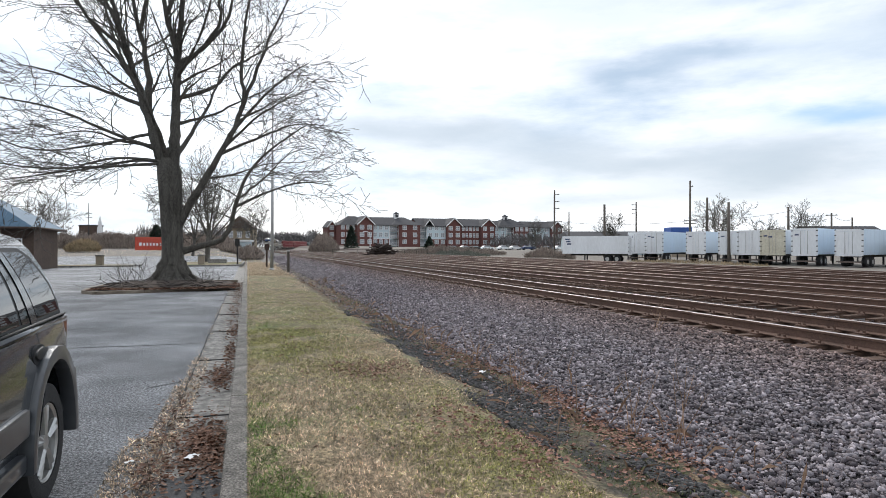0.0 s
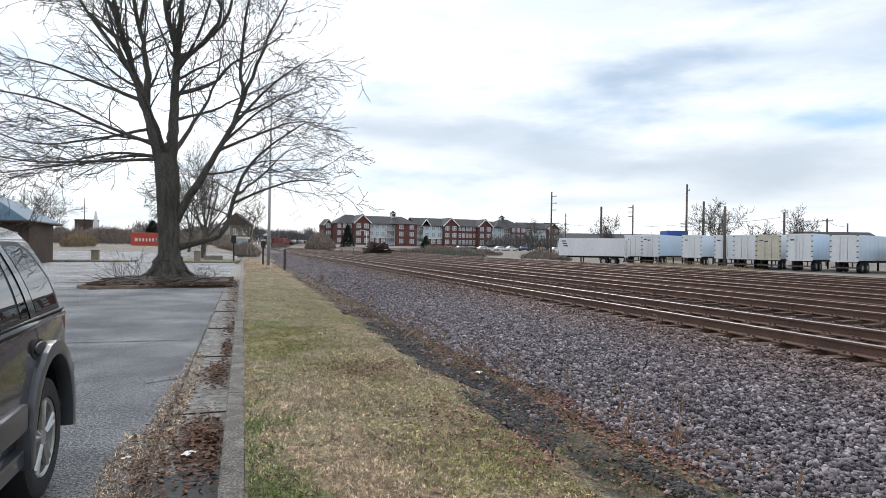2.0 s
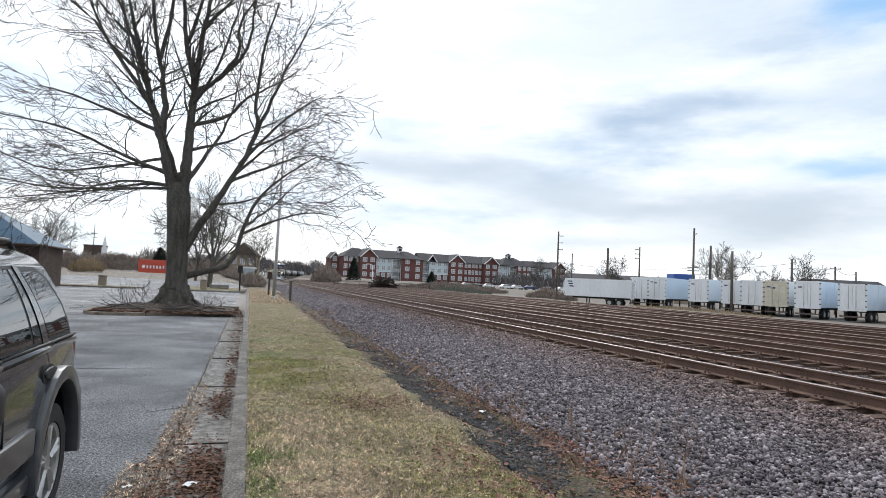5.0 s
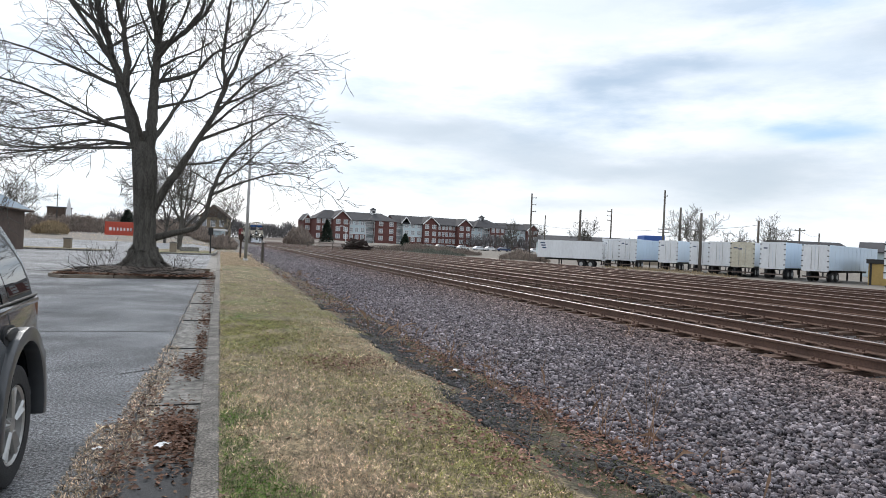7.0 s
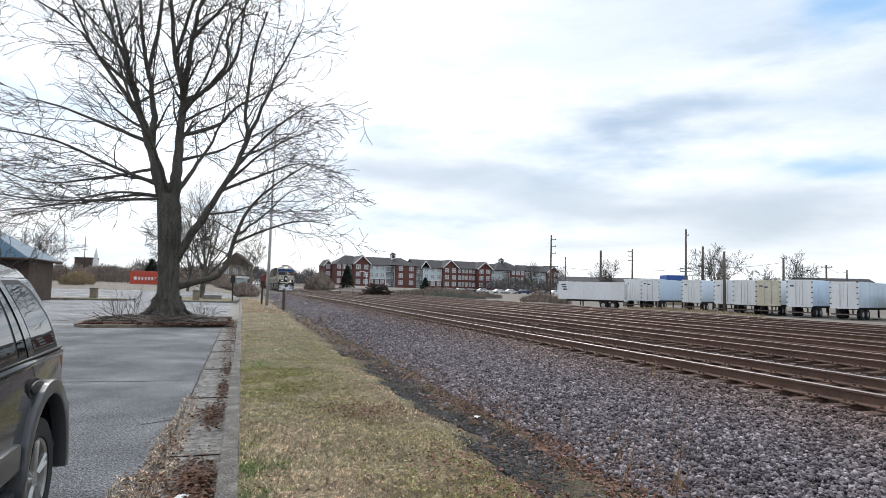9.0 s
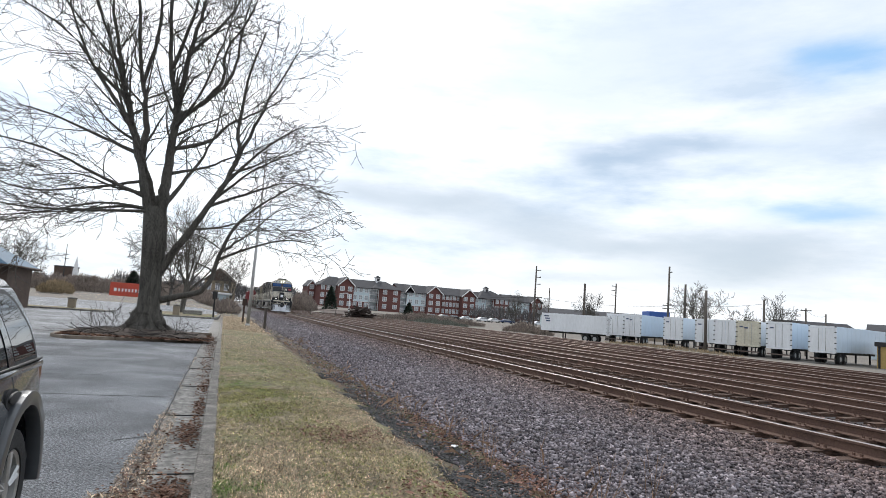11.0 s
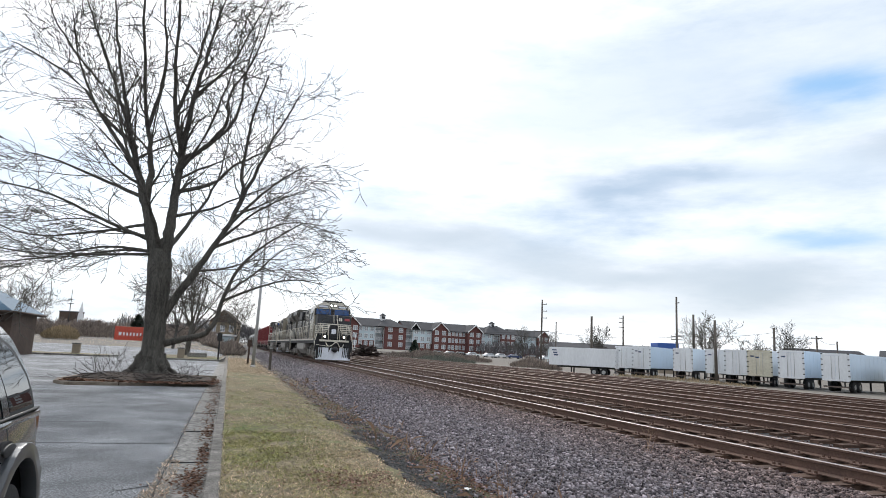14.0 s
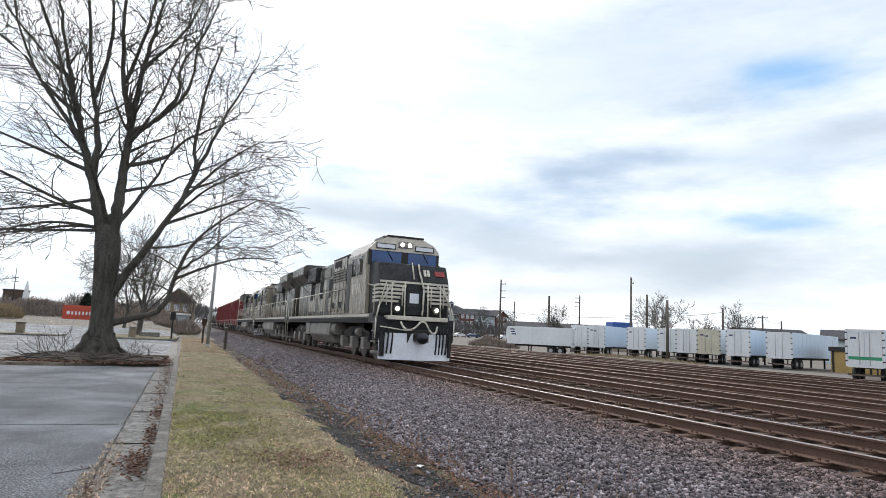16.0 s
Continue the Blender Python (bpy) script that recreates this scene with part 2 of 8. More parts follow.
def verge_material():
    """Straw-coloured turf with green patches by the kerb, then a black cinder ditch and a litter strip, with ragged borders across x."""
    m = mat("verge_turf", (0.30, 0.235, 0.14), 0.95, dark=(0.085, 0.065, 0.035), big=1.4, fine=30, amount=0.9, bump=0.6)
    nt = m.node_tree
    b = nt.nodes["Principled BSDF"]
    base = b.inputs["Base Color"].links[0].from_socket
    pos = nt.nodes.new("ShaderNodeNewGeometry").outputs["Position"]
    sep = nt.nodes.new("ShaderNodeSeparateXYZ")
    nt.links.new(pos, sep.inputs[0])
    wob = noise_node(nt, 1.3, 5, 0.6)
    ma = nt.nodes.new("ShaderNodeMath")
    ma.operation, ma.inputs[1].default_value = "MULTIPLY_ADD", 1.5
    nt.links.new(wob, ma.inputs[0])
    nt.links.new(sep.outputs["X"], ma.inputs[2])
    def at(stops):
        mr = nt.nodes.new("ShaderNodeMath")
        mr.operation, mr.inputs[1].default_value = "DIVIDE", 5.0
        nt.links.new(ma.outputs[0], mr.inputs[0])
        return ramp_node(nt, mr.outputs[0], [(p / 5.0, (v, v, v)) for p, v in stops])
    green = ramp_node(nt, noise_node(nt, 0.55, 3, 0.6), [(0.47, (0, 0, 0)), (0.62, (0.55, 0.55, 0.55))])
    c = mix_node(nt, green, base, (0.10, 0.14, 0.03))
    fade = nt.nodes.new("ShaderNodeMath")
    fade.operation, fade.inputs[1].default_value = "DIVIDE", 40.0
    nt.links.new(sep.outputs["Y"], fade.inputs[0])
    near = ramp_node(nt, fade.outputs[0], [(0.24, (1, 1, 1)), (0.4, (0.2, 0.2, 0.2))])
    litter = ramp_node(nt, noise_node(nt, 6, 5, 0.7), [(0.38, (0.05, 0.065, 0.02)), (0.5, (0.10, 0.075, 0.045)), (0.62, (0.17, 0.12, 0.075))])
    c = mix_node(nt, at([(2.8, 0), (3.05, 1)]), c, litter)
    black = mix_node(nt, 1.0, at([(2.85, 0), (2.97, 1), (3.3, 1), (3.5, 0)]), near, "MULTIPLY")
    patchy = ramp_node(nt, noise_node(nt, 0.75, 4, 0.6), [(0.42, (0.12, 0.12, 0.12)), (0.56, (1, 1, 1))])
    c = mix_node(nt, mix_node(nt, 1.0, black, patchy, "MULTIPLY"), c, (0.028, 0.026, 0.024))
    nt.links.new(c, b.inputs["Base Color"])
    return m


M["turf"] = verge_material()
# the grain here paints shaded gaps between grass clumps into the colour
for turf_name, lo_, hi_ in (("grass_dry", 0.45, 1.5), ("grass_olive", 0.45, 1.5), ("grass_green", 0.5, 1.4), ("turf", 0.5, 1.4)):
    speckle(M[turf_name], 34, lo_, hi_)
    speckle(M[turf_name], 11, 0.72, 1.25)
M["white"] = mat("white_painted_metal", (0.78, 0.80, 0.82), 0.5, dark=(0.55, 0.56, 0.57), big=0.5, fine=6, amount=0.35, bump=0.03, stretch=(1, 1, 0.25))
M["panel"] = mat("trailer_side_panel", (0.55, 0.67, 0.79), 0.35, dark=(0.48, 0.55, 0.62), big=0.4, fine=5, amount=0.35, bump=0.03, stretch=(1, 1, 0.25))
M["cream"] = mat("yellowed_white_panel", (0.66, 0.62, 0.50), 0.6, dark=(0.42, 0.38, 0.28), big=1, fine=6, amount=0.5, bump=0.03)
M["truck_steel"] = mat("rusty_bumper_steel", (0.16, 0.12, 0.10), 0.7, big=1, fine=12, amount=0.6, bump=0.1)
M["under"] = mat("dark_chassis_steel", (0.03, 0.028, 0.027), 0.7, big=1, fine=12, bump=0.1)
M["tyre"] = mat("black_tyre", (0.018, 0.018, 0.019), 0.8, big=2, fine=30, bump=0.2)
M["brick"] = mat("red_brick", (0.145, 0.062, 0.054), 0.9, dark=(0.10, 0.036, 0.032), big=0.25, fine=4, amount=0.6, bump=0.1)
M["siding"] = mat("pale_grey_siding", (0.50, 0.60, 0.63), 0.8, dark=(0.40, 0.44, 0.48), big=0.3, fine=5, amount=0.4, bump=0.05, stretch=(0.3, 0.3, 8))
M["shingle"] = mat("dark_grey_shingle", (0.058, 0.058, 0.064), 0.9, dark=(0.034, 0.034, 0.038), big=0.2, fine=3, amount=0.8, bump=0.15)
M["trim"] = mat("white_trim", (0.72, 0.72, 0.72), 0.6, big=1, fine=5, amount=0.15, bump=0)
# pale base colour stands for reflected sky and blinds behind the panes
M["glass"] = mat("window_glass", (0.36, 0.38, 0.40), 0.15, big=0.3, fine=1, amount=0.5, bump=0, spec=0.8)
# near-black that paints the shade inside gaps, grilles and recesses
M["dark_gap"] = mat("dark_recess", (0.02, 0.02, 0.022), 0.9, bump=0)
M["wood_pole"] = mat("weathered_pole_wood", (0.15, 0.13, 0.11), 0.9, dark=(0.05, 0.042, 0.036), big=1, fine=10, amount=0.8, bump=0.3, stretch=(4, 4, 0.3))
M["steel_pole"] = mat("grey_painted_pole", (0.42, 0.42, 0.41), 0.5, 0.2, big=1, fine=10, amount=0.4, bump=0.05)
M["old_timber"] = mat("silvered_landscape_timber", (0.25, 0.21, 0.165), 0.9, dark=(0.09, 0.07, 0.052), big=2, fine=14, amount=1.0, bump=0.5)
M["pile_wood"] = mat("creosoted_old_tie", (0.05, 0.034, 0.028), 0.9, dark=(0.02, 0.014, 0.012), big=1, fine=12, bump=0.2)
M["post_brown"] = mat("brown_stained_post", (0.065, 0.04, 0.03), 0.85, big=1, fine=12, bump=0.2)
M["red_box"] = mat("orange_red_container_paint", (0.52, 0.07, 0.035), 0.5, dark=(0.33, 0.05, 0.03), big=0.5, fine=5, amount=0.5, bump=0.05)
M["roof_blue"] = mat("blue_grey_metal_roof", (0.10, 0.165, 0.23), 0.7, spec=0.2, dark=(0.06, 0.11, 0.16), big=0.4, fine=5, amount=0.5, bump=0.05)
M["depot_brick"] = mat("brown_depot_brick", (0.10, 0.068, 0.052), 0.9, dark=(0.05, 0.034, 0.027), big=0.6, fine=6, amount=0.8, bump=0.2)
M["pale_ochre"] = mat("faded_ochre_boards", (0.31, 0.25, 0.17), 0.85, big=0.5, fine=6, amount=0.6, bump=0.05)
M["tan"] = mat("tan_stucco", (0.30, 0.25, 0.19), 0.9, big=0.5, fine=8, amount=0.4, bump=0.1)
M["ochre"] = mat("ochre_painted_wall", (0.50, 0.34, 0.12), 0.8, big=0.4, fine=5, amount=0.4, bump=0.05)
M["shrub"] = mat("winter_brush", (0.30, 0.245, 0.205), 0.95, dark=(0.17, 0.14, 0.12), big=0.3, fine=3, amount=0.8, bump=0, island=0.5)
M["reed"] = mat("pale_reed", (0.38, 0.29, 0.18), 0.9, dark=(0.22, 0.17, 0.10), big=0.5, fine=4, amount=0.6, bump=0, island=0.4)
M["pine"] = mat("dark_evergreen", (0.025, 0.045, 0.028), 0.9, dark=(0.012, 0.022, 0.014), big=0.6, fine=4, amount=0.8, bump=0, island=0.6)
# the haze of distance is mixed into this pale grey
M["far_wood"] = mat("hazed_winter_woods", (0.175, 0.165, 0.165), 1.0, dark=(0.10, 0.096, 0.098), big=0.05, fine=0.5, amount=0.8, bump=0, island=0.5)
M["blue_tarp"] = mat("blue_tarpaulin", (0.03, 0.10, 0.36), 0.6, big=0.6, fine=4, amount=0.4, bump=0.1)
M["green_paint"] = mat("green_stripe_paint", (0.04, 0.32, 0.16), 0.6, big=1, fine=6, amount=0.2, bump=0)
M["ink"] = mat("dark_blue_lettering", (0.03, 0.05, 0.12), 0.6, big=1, fine=6, amount=0.2, bump=0)
M["hedge"] = mat("grey_green_scrub", (0.19, 0.20, 0.165), 0.95, dark=(0.11, 0.115, 0.095), big=0.5, fine=4, amount=0.8, bump=0, island=0.5)
M["litter_soil"] = mat("leaf_mould", (0.075, 0.05, 0.034), 0.95, dark=(0.03, 0.02, 0.015), big=2, fine=14, amount=1.0, bump=0.8, deep=0.04)
M["cinder"] = mat("black_cinder", (0.05, 0.048, 0.048), 0.8, dark=(0.012, 0.012, 0.012), big=4, fine=30, amount=0.9, bump=0.2, island=0.7)
M["leaf"] = mat("dry_leaf", (0.20, 0.105, 0.065), 0.8, dark=(0.11, 0.055, 0.035), big=5, fine=40, amount=0.8, bump=0.2, island=0.5)
M["leaf_rust"] = mat("rust_red_leaf", (0.30, 0.155, 0.11), 0.8, dark=(0.14, 0.07, 0.05), big=5, fine=40, amount=0.8, bump=0.2, island=0.5)
M["leaf_tan"] = mat("pale_dry_leaf", (0.34, 0.22, 0.14), 0.8, dark=(0.2, 0.12, 0.08), big=5, fine=40, amount=0.8, bump=0.2, island=0.4)
M["paper"] = mat("white_litter", (0.8, 0.8, 0.8), 0.7, big=4, fine=30, amount=0.1)
M["bark"] = mat("grey_bark", (0.15, 0.14, 0.122), 0.95, dark=(0.035, 0.032, 0.027), big=2.0, fine=16, amount=1.0, bump=1.0, stretch=(3, 3, 0.6), deep=0.06)
M["twig"] = mat("dark_twig", (0.06, 0.05, 0.045), 0.9, dark=(0.035, 0.03, 0.027), big=1, fine=8, bump=0)


# ---- mesh helpers ----
def part(name, bm, material, parent=None, label="", smooth=False):
    me = bpy.data.meshes.new(name)
    bm.to_mesh(me)
    bm.free()
    return link(name, me, material, parent, label, smooth)


def link(name, me, material, parent=None, label="", smooth=False):
    for m in (material if isinstance(material, (list, tuple)) else [material]):
        if m is not None:
            me.materials.append(m)
    if smooth:
        me.polygons.foreach_set("use_smooth", [True] * len(me.polygons))
    ob = new(name, me)
    if parent is not None:
        ob.parent = parent
    if label:
        tagged(ob, label)
    return ob


def thing(name, label, category, m=None, group="", kind=""):
    ob = tagged(new(name), label, category, group, kind)
    if m is not None:
        ob.matrix_basis = m
    return ob


def box(bm, x0, x1, y0, y1, z0, z1, bevel=0.0, mi=0, m=None):
    """A box, its edges bevelled, added to bm."""
    t = bmesh.new()
    bmesh.ops.create_cube(t, size=1)
    for v in t.verts:
        v.co = Vector((x0 + (v.co.x + 0.5) * (x1 - x0), y0 + (v.co.y + 0.5) * (y1 - y0), z0 + (v.co.z + 0.5) * (z1 - z0)))
    if bevel:
        bmesh.ops.bevel(t, geom=t.edges[:], offset=bevel, segments=2, affect="EDGES", profile=0.6)
    return join(bm, t, mi, m)


def join(bm, t, mi=0, m=None):
    if m is not None:
        t.transform(m)
    vs = {v: bm.verts.new(v.co) for v in t.verts}
    for f in t.faces:
        nf = bm.faces.new([vs[v] for v in f.verts])
        nf.material_index, nf.smooth = mi, f.smooth
    t.free()
    return bm


def rod(bm, a, b, r0, r1=None, sides=8, mi=0, smooth=True):
    """A tapered round bar from a to b, capped."""
    a, b = Vector(a), Vector(b)
    r1 = r0 if r1 is None else r1
    q = (b - a).to_track_quat("Z", "Y")
    rings = []
    for p, r in ((a, r0), (b, r1)):
        rings.append([bm.verts.new(p + q @ Vector((r * math.cos(k * math.tau / sides), r * math.sin(k * math.tau / sides), 0))) for k in range(sides)])
    for k in range(sides):
        f = bm.faces.new((rings[0][k], rings[0][(k + 1) % sides], rings[1][(k + 1) % sides], rings[1][k]))
        f.material_index, f.smooth = mi, smooth
    for ring in (rings[0][::-1], rings[1]):
        bm.faces.new(ring).material_index = mi
    return bm


def pipe(bm, pts, r, sides=6, mi=0):
    for a, b in zip(pts, pts[1:]):
        rod(bm, a, b, r, r, sides, mi)
    return bm


def prism(bm, outline, axis, a, b, mi=0, bevel=0.0):
    """An outline of (u, v) pulled along an axis from a to b. axis x: u, v are y, z; axis y: x, z; axis z: x, y."""
    def at(u, v, w):
        return {"x": (w, u, v), "y": (u, w, v), "z": (u, v, w)}[axis]
    t = bmesh.new()
    lo = [t.verts.new(at(u, v, a)) for u, v in outline]
    hi = [t.verts.new(at(u, v, b)) for u, v in outline]
    n = len(outline)
    for k in range(n):
        t.faces.new((lo[k], lo[(k + 1) % n], hi[(k + 1) % n], hi[k]))
    t.faces.new(lo[::-1])
    t.faces.new(hi)
    bmesh.ops.recalc_face_normals(t, faces=t.faces[:])
    if bevel:
        bmesh.ops.bevel(t, geom=t.edges[:], offset=bevel, segments=2, affect="EDGES", profile=0.6)
    return join(bm, t, mi)


def bm_box(*a, **k):
    return box(bmesh.new(), *a, **k)


def bm_rod(*a, **k):
    return rod(bmesh.new(), *a, **k)


def mesh_np(name, verts, faces):
    me = bpy.data.meshes.new(name)
    me.from_pydata(verts, [], faces)
    me.update()
    return me


def step(a, b, v):
    t = min(1.0, max(0.0, (v - a) / (b - a)))
    return t * t * (3 - 2 * t)

# ---- the ground ----
TRACKS = [8.19, 12.35, 16.4, 20.45, 24.5, 28.6]     # centre lines, all parallel to y
RAIL_Z = 0.437
TIE_Z = 0.262


def lie(x, y):
    """The height of the ground."""
    # ballast shoulder and yard
    z_track = 0.195 * step(2.85, 6.7, x) - 0.21 * step(31, 38, x) - 0.4 * step(38, 52, x)
    z_verge = 0.145 - 0.035 * step(0.6, 1.6, x) - 0.11 * step(1.8, 2.6, x)
    z_track += 0.045 * step(6.45, 6.75, x) * (1 - step(7.05, 7.3, x))     # stones heaped over the tie ends
    z = z_verge if x < 2.6 else z_track
    if x < 0:
        z = 0.0
    # the land beyond the lot rises a little
    z += 1.1 * step(60, 112, y) * (1 - step(-4, 1.5, x)) + 1.15 * step(130, 180, y) * step(22, 30, x) * (1 - step(140, 200, x)) + 1.1 * step(200, 240, y) * step(22, 30, x) * (1 - step(140, 200, x))
    return z


def sheet(name, xs, ys, material, lift=0.0, rough=0.0, drop_edges=False):
    verts, faces = [], []
    for y in ys:
        for x in xs:
            verts.append((x, y, lie(x, y) + lift + rough * noise.noise((x * 1.7, y * 1.7, 0)) + rough * 0.5 * noise.noise((x * 5, y * 5, 3))))
    n = len(xs)
    for j in range(len(ys) - 1):
        for i in range(n - 1):
            a = j * n + i
            faces.append((a, a + 1, a + n + 1, a + n))
    return link(name, mesh_np(name, verts, faces), material, smooth=True)


def span(a, b, n):
    return [a + (b - a) * k / (n - 1) for k in range(n)]


LOT_X, LOT_Y = -60.0, 84.0
far_x = [-2500, -900, -400, -200, -120, -80, -60, -45, -30, -20, -12, -8, -5, -3, -1, -0.16, -0.14, 0.02, 1, 2.3, 3, 4, 5, 6, 7, 9, 22, 26, 30, 32, 34, 36, 38, 40, 44, 48, 52, 56, 60, 70, 100, 200, 400, 900, 2500]
far_y = [-300, -100, -40, -20, -10, 0, 10, 20, 30, 40, 50, 56, 62, 70, 80, 90, 100, 112, 130, 145, 160, 180, 200, 220, 240, 300, 500, 900, 1600, 3500]
ground = tagged(sheet("ground", far_x, far_y, M["soil"], -0.06), "dry brown winter soil reaching to the horizon", "ground", kind="structure")

parking_lot = tagged(sheet("parking_lot", [*span(LOT_X, -8, 20), *span(-7, -0.64, 14)], span(-30, LOT_Y, 100), M["asphalt"], 0.0), "worn grey asphalt parking lot with cracks", "parking lot", kind="structure")
gutter = tagged(sheet("gutter", [-0.64, -0.5, -0.3, -0.152], span(-12, 49, 120), M["concrete"], 0.004, 0.008), "stained concrete gutter strip along the kerb", "gutter", kind="structure")
verge = tagged(sheet("verge", span(0.0, 3.02, 40), span(-12, 62, 300), M["turf"], 0.0, 0.024), "dry winter grass verge between kerb and ballast", "grass", kind="structure")
ballast = tagged(sheet("ballast_bed", [3.0, 3.3, 3.8, 4.4, 5, 5.6, 6.2, 6.45, 6.6, 6.75, 7.05, 7.3, 8.2, 10, 12], span(-40, 440, 500), M["gravel_bed"], -0.004, 0.012), "grey crushed stone ballast bed", "ballast", kind="structure")
yard = tagged(sheet("yard_bed", [12, 15, 18, 21, 24, 27, 30, 31.5, 33], span(-60, 440, 200), M["yard"], 0.0, 0.03), "brown gravel and cinders between the yard tracks", "ballast", kind="structure")

tagged(sheet("gutter_patch", span(-0.62, -0.158, 12), span(3.0, 4.55, 30), M["patch"], 0.011, 0.006), "dark asphalt patch filling the gutter", "gutter", kind="structure")

# kerb of cast lengths
kerb = thing("kerb", "weathered grey concrete kerb along the grass verge", "kerb", kind="structure")
k, y = 0, -12.0
rk = random.Random(3)
while y < 49:
    ln = 3.05
    bm = bm_box(-0.152, 0.0, y + 0.008, y + ln - 0.008, -0.1, 0.145 + rk.uniform(-0.006, 0.006), bevel=0.018)
    part("kerb_stone", bm, M["kerb_concrete"], kerb).matrix_basis = pose(rk.uniform(-0.008, 0.008), 0, 0)
    y += ln
    k += 1


# ---- tracks ----
def rail_profile(cx, base, top):
    h = top - base
    return [(cx - 0.075, base), (cx + 0.075, base), (cx + 0.075, base + 0.012), (cx + 0.012, base + 0.035), (cx + 0.010, top - 0.045), (cx + 0.036, top - 0.036),
            (cx + 0.036, top - 0.006), (cx + 0.028, top), (cx - 0.028, top), (cx - 0.036, top - 0.006), (cx - 0.036, top - 0.036), (cx - 0.010, top - 0.045), (cx - 0.012, base + 0.035), (cx - 0.075, base + 0.012)]


BEND_Y, BEND_R = 255.0, 360.0


def along(s, off=0.0, cx=TRACKS[0]):
    """The point s metres along a track, off metres to its right, and the heading in degrees: straight, then a bend to the right."""
    if s <= BEND_Y:
        return cx + off, s, 0.0
    a = (s - BEND_Y) / BEND_R
    r = BEND_R - off
    return cx + BEND_R - r * math.cos(a), BEND_Y + r * math.sin(a), -math.degrees(a)


def sweep(name, outline, stations, cx, material, parent, top_face=None):
    verts, faces, n = [], [], len(outline)
    for s in stations:
        for u, z in outline:
            x, y, _ = along(s, u, cx)
            verts.append((x, y, z))
    for j in range(len(stations) - 1):
        for i in range(n):
            a, b = j * n + i, j * n + (i + 1) % n
            faces.append((a, b, b + n, a + n))
    faces.append(tuple(range(n)))
    faces.append(tuple(range((len(stations) - 1) * n, len(stations) * n))[::-1])
    ob = link(name, mesh_np(name, verts, faces), material, parent)
    if top_face is not None:
        mi = [1 if (f // n < len(stations) - 1 and f % n in top_face) else 0 for f in range(len(faces))]
        ob.data.polygons.foreach_set("material_index", mi)
    bm = bmesh.new()
    bm.from_mesh(ob.data)
    bmesh.ops.recalc_face_normals(bm, faces=bm.faces[:])
    bm.to_mesh(ob.data)
    bm.free()
    return ob


for i, cx in enumerate(TRACKS):
    track = thing("railway_track", "main track with polished rails on weathered timber ties" if i == 0 else "yard track with rust-brown rails on timber ties", "railway track", group="parallel tracks", kind="structure")
    stations = [-45, 250] if i else [-45, BEND_Y, *[BEND_Y + 8 * q for q in range(1, 26)]]
    base, top = RAIL_Z - 0.17, RAIL_Z - 0.03 * (i > 1)
    for side in (-0.753, 0.753):
        sweep("rail", rail_profile(side, base - 0.03 * (i > 1), top), stations, cx, [M["rail_side"], M["rail_top"] if i < 1 else M["rail_dull"]], track, (6, 7, 8))

        sweep("web_plates", [(side - 0.02, base + 0.03), (side + 0.02, base + 0.03), (side + 0.02, base + 0.11), (side - 0.02, base + 0.11)], [14.0, 14.9], cx, M["rail_side"], track)

# ---- ties, ballast stones, grass, leaves ----
rt = random.Random(11)
tie_meshes = []
for q in range(4):
    bm = bm_box(-1.3, 1.3, -0.115, 0.115, -0.18, 0.0, bevel=0.012)
    for v in bm.verts:
        v.co += Vector((rt.uniform(-0.02, 0.02), rt.uniform(-0.01, 0.01), rt.uniform(-0.012, 0.004)))
    me = bpy.data.meshes.new("tie")
    bm.to_mesh(me)
    bm.free()
    me.materials.append(M["tie"])
    tie_meshes.append(me)
plate_bm = bm_box(-0.17, 0.17, -0.09, 0.09, 0.0, 0.022, bevel=0.005)
for sx in (-0.12, 0.12):
    for sy in (-0.05, 0.05):
        box(plate_bm, sx - 0.014, sx + 0.014, sy - 0.014, sy + 0.014, 0.02, 0.055)
plate_me = bpy.data.meshes.new("tie_plate")
plate_bm.to_mesh(plate_me)
plate_bm.free()
plate_me.materials.append(M["rail_side"])
tracks = [o for o in scene.objects if o.name.startswith("railway_track")]
tracks.sort(key=lambda o: o.children[0].data.vertices[0].co.x)


def lay_ties(track, cx, y0, y1, pick0, pick1, drop):
    """Ties from y0 to y1; those between pick0 and pick1 are pieces of their own, the rest one mesh."""
    verts, faces = [], []
    y = y0
    while y < y1:
        jx, jy, jr = rt.uniform(-0.05, 0.05), rt.uniform(-0.03, 0.03), rt.uniform(-1.5, 1.5)
        z = TIE_Z - drop + rt.uniform(-0.01, 0.004)
        if pick0 <= y < pick1:
            ob = new("tie", tie_meshes[rt.randrange(4)])
            ob.parent, ob.matrix_basis = track, pose(cx + jx, y + jy, z, 0, 0, jr)
            for side in (-0.753, 0.753):
                pl = new("tie_plate", plate_me)
                pl.parent, pl.matrix_basis = track, pose(cx + side, y + jy, z)
        else:
            x, yy, rz = along(y, 0, cx) if cx == TRACKS[0] else (cx, y, 0)
            m = pose(x + jx, yy + jy, z, 0, 0, rz + jr)
            k = len(verts)
            for a in (-1.3, 1.3):
                for b in (-0.115, 0.115):
                    for c in (-0.15, 0.0):
                        verts.append(tuple(m @ Vector((a, b, c))))
            faces += [(k, k + 1, k + 3, k + 2), (k + 4, k + 6, k + 7, k + 5), (k, k + 4, k + 5, k + 1), (k + 2, k + 3, k + 7, k + 6), (k + 1, k + 5, k + 7, k + 3), (k, k + 2, k + 6, k + 4)]
        y += 0.53
    tagged(link("far_ties", mesh_np("far_ties", verts, faces), M["tie"], track), kind="stuff")


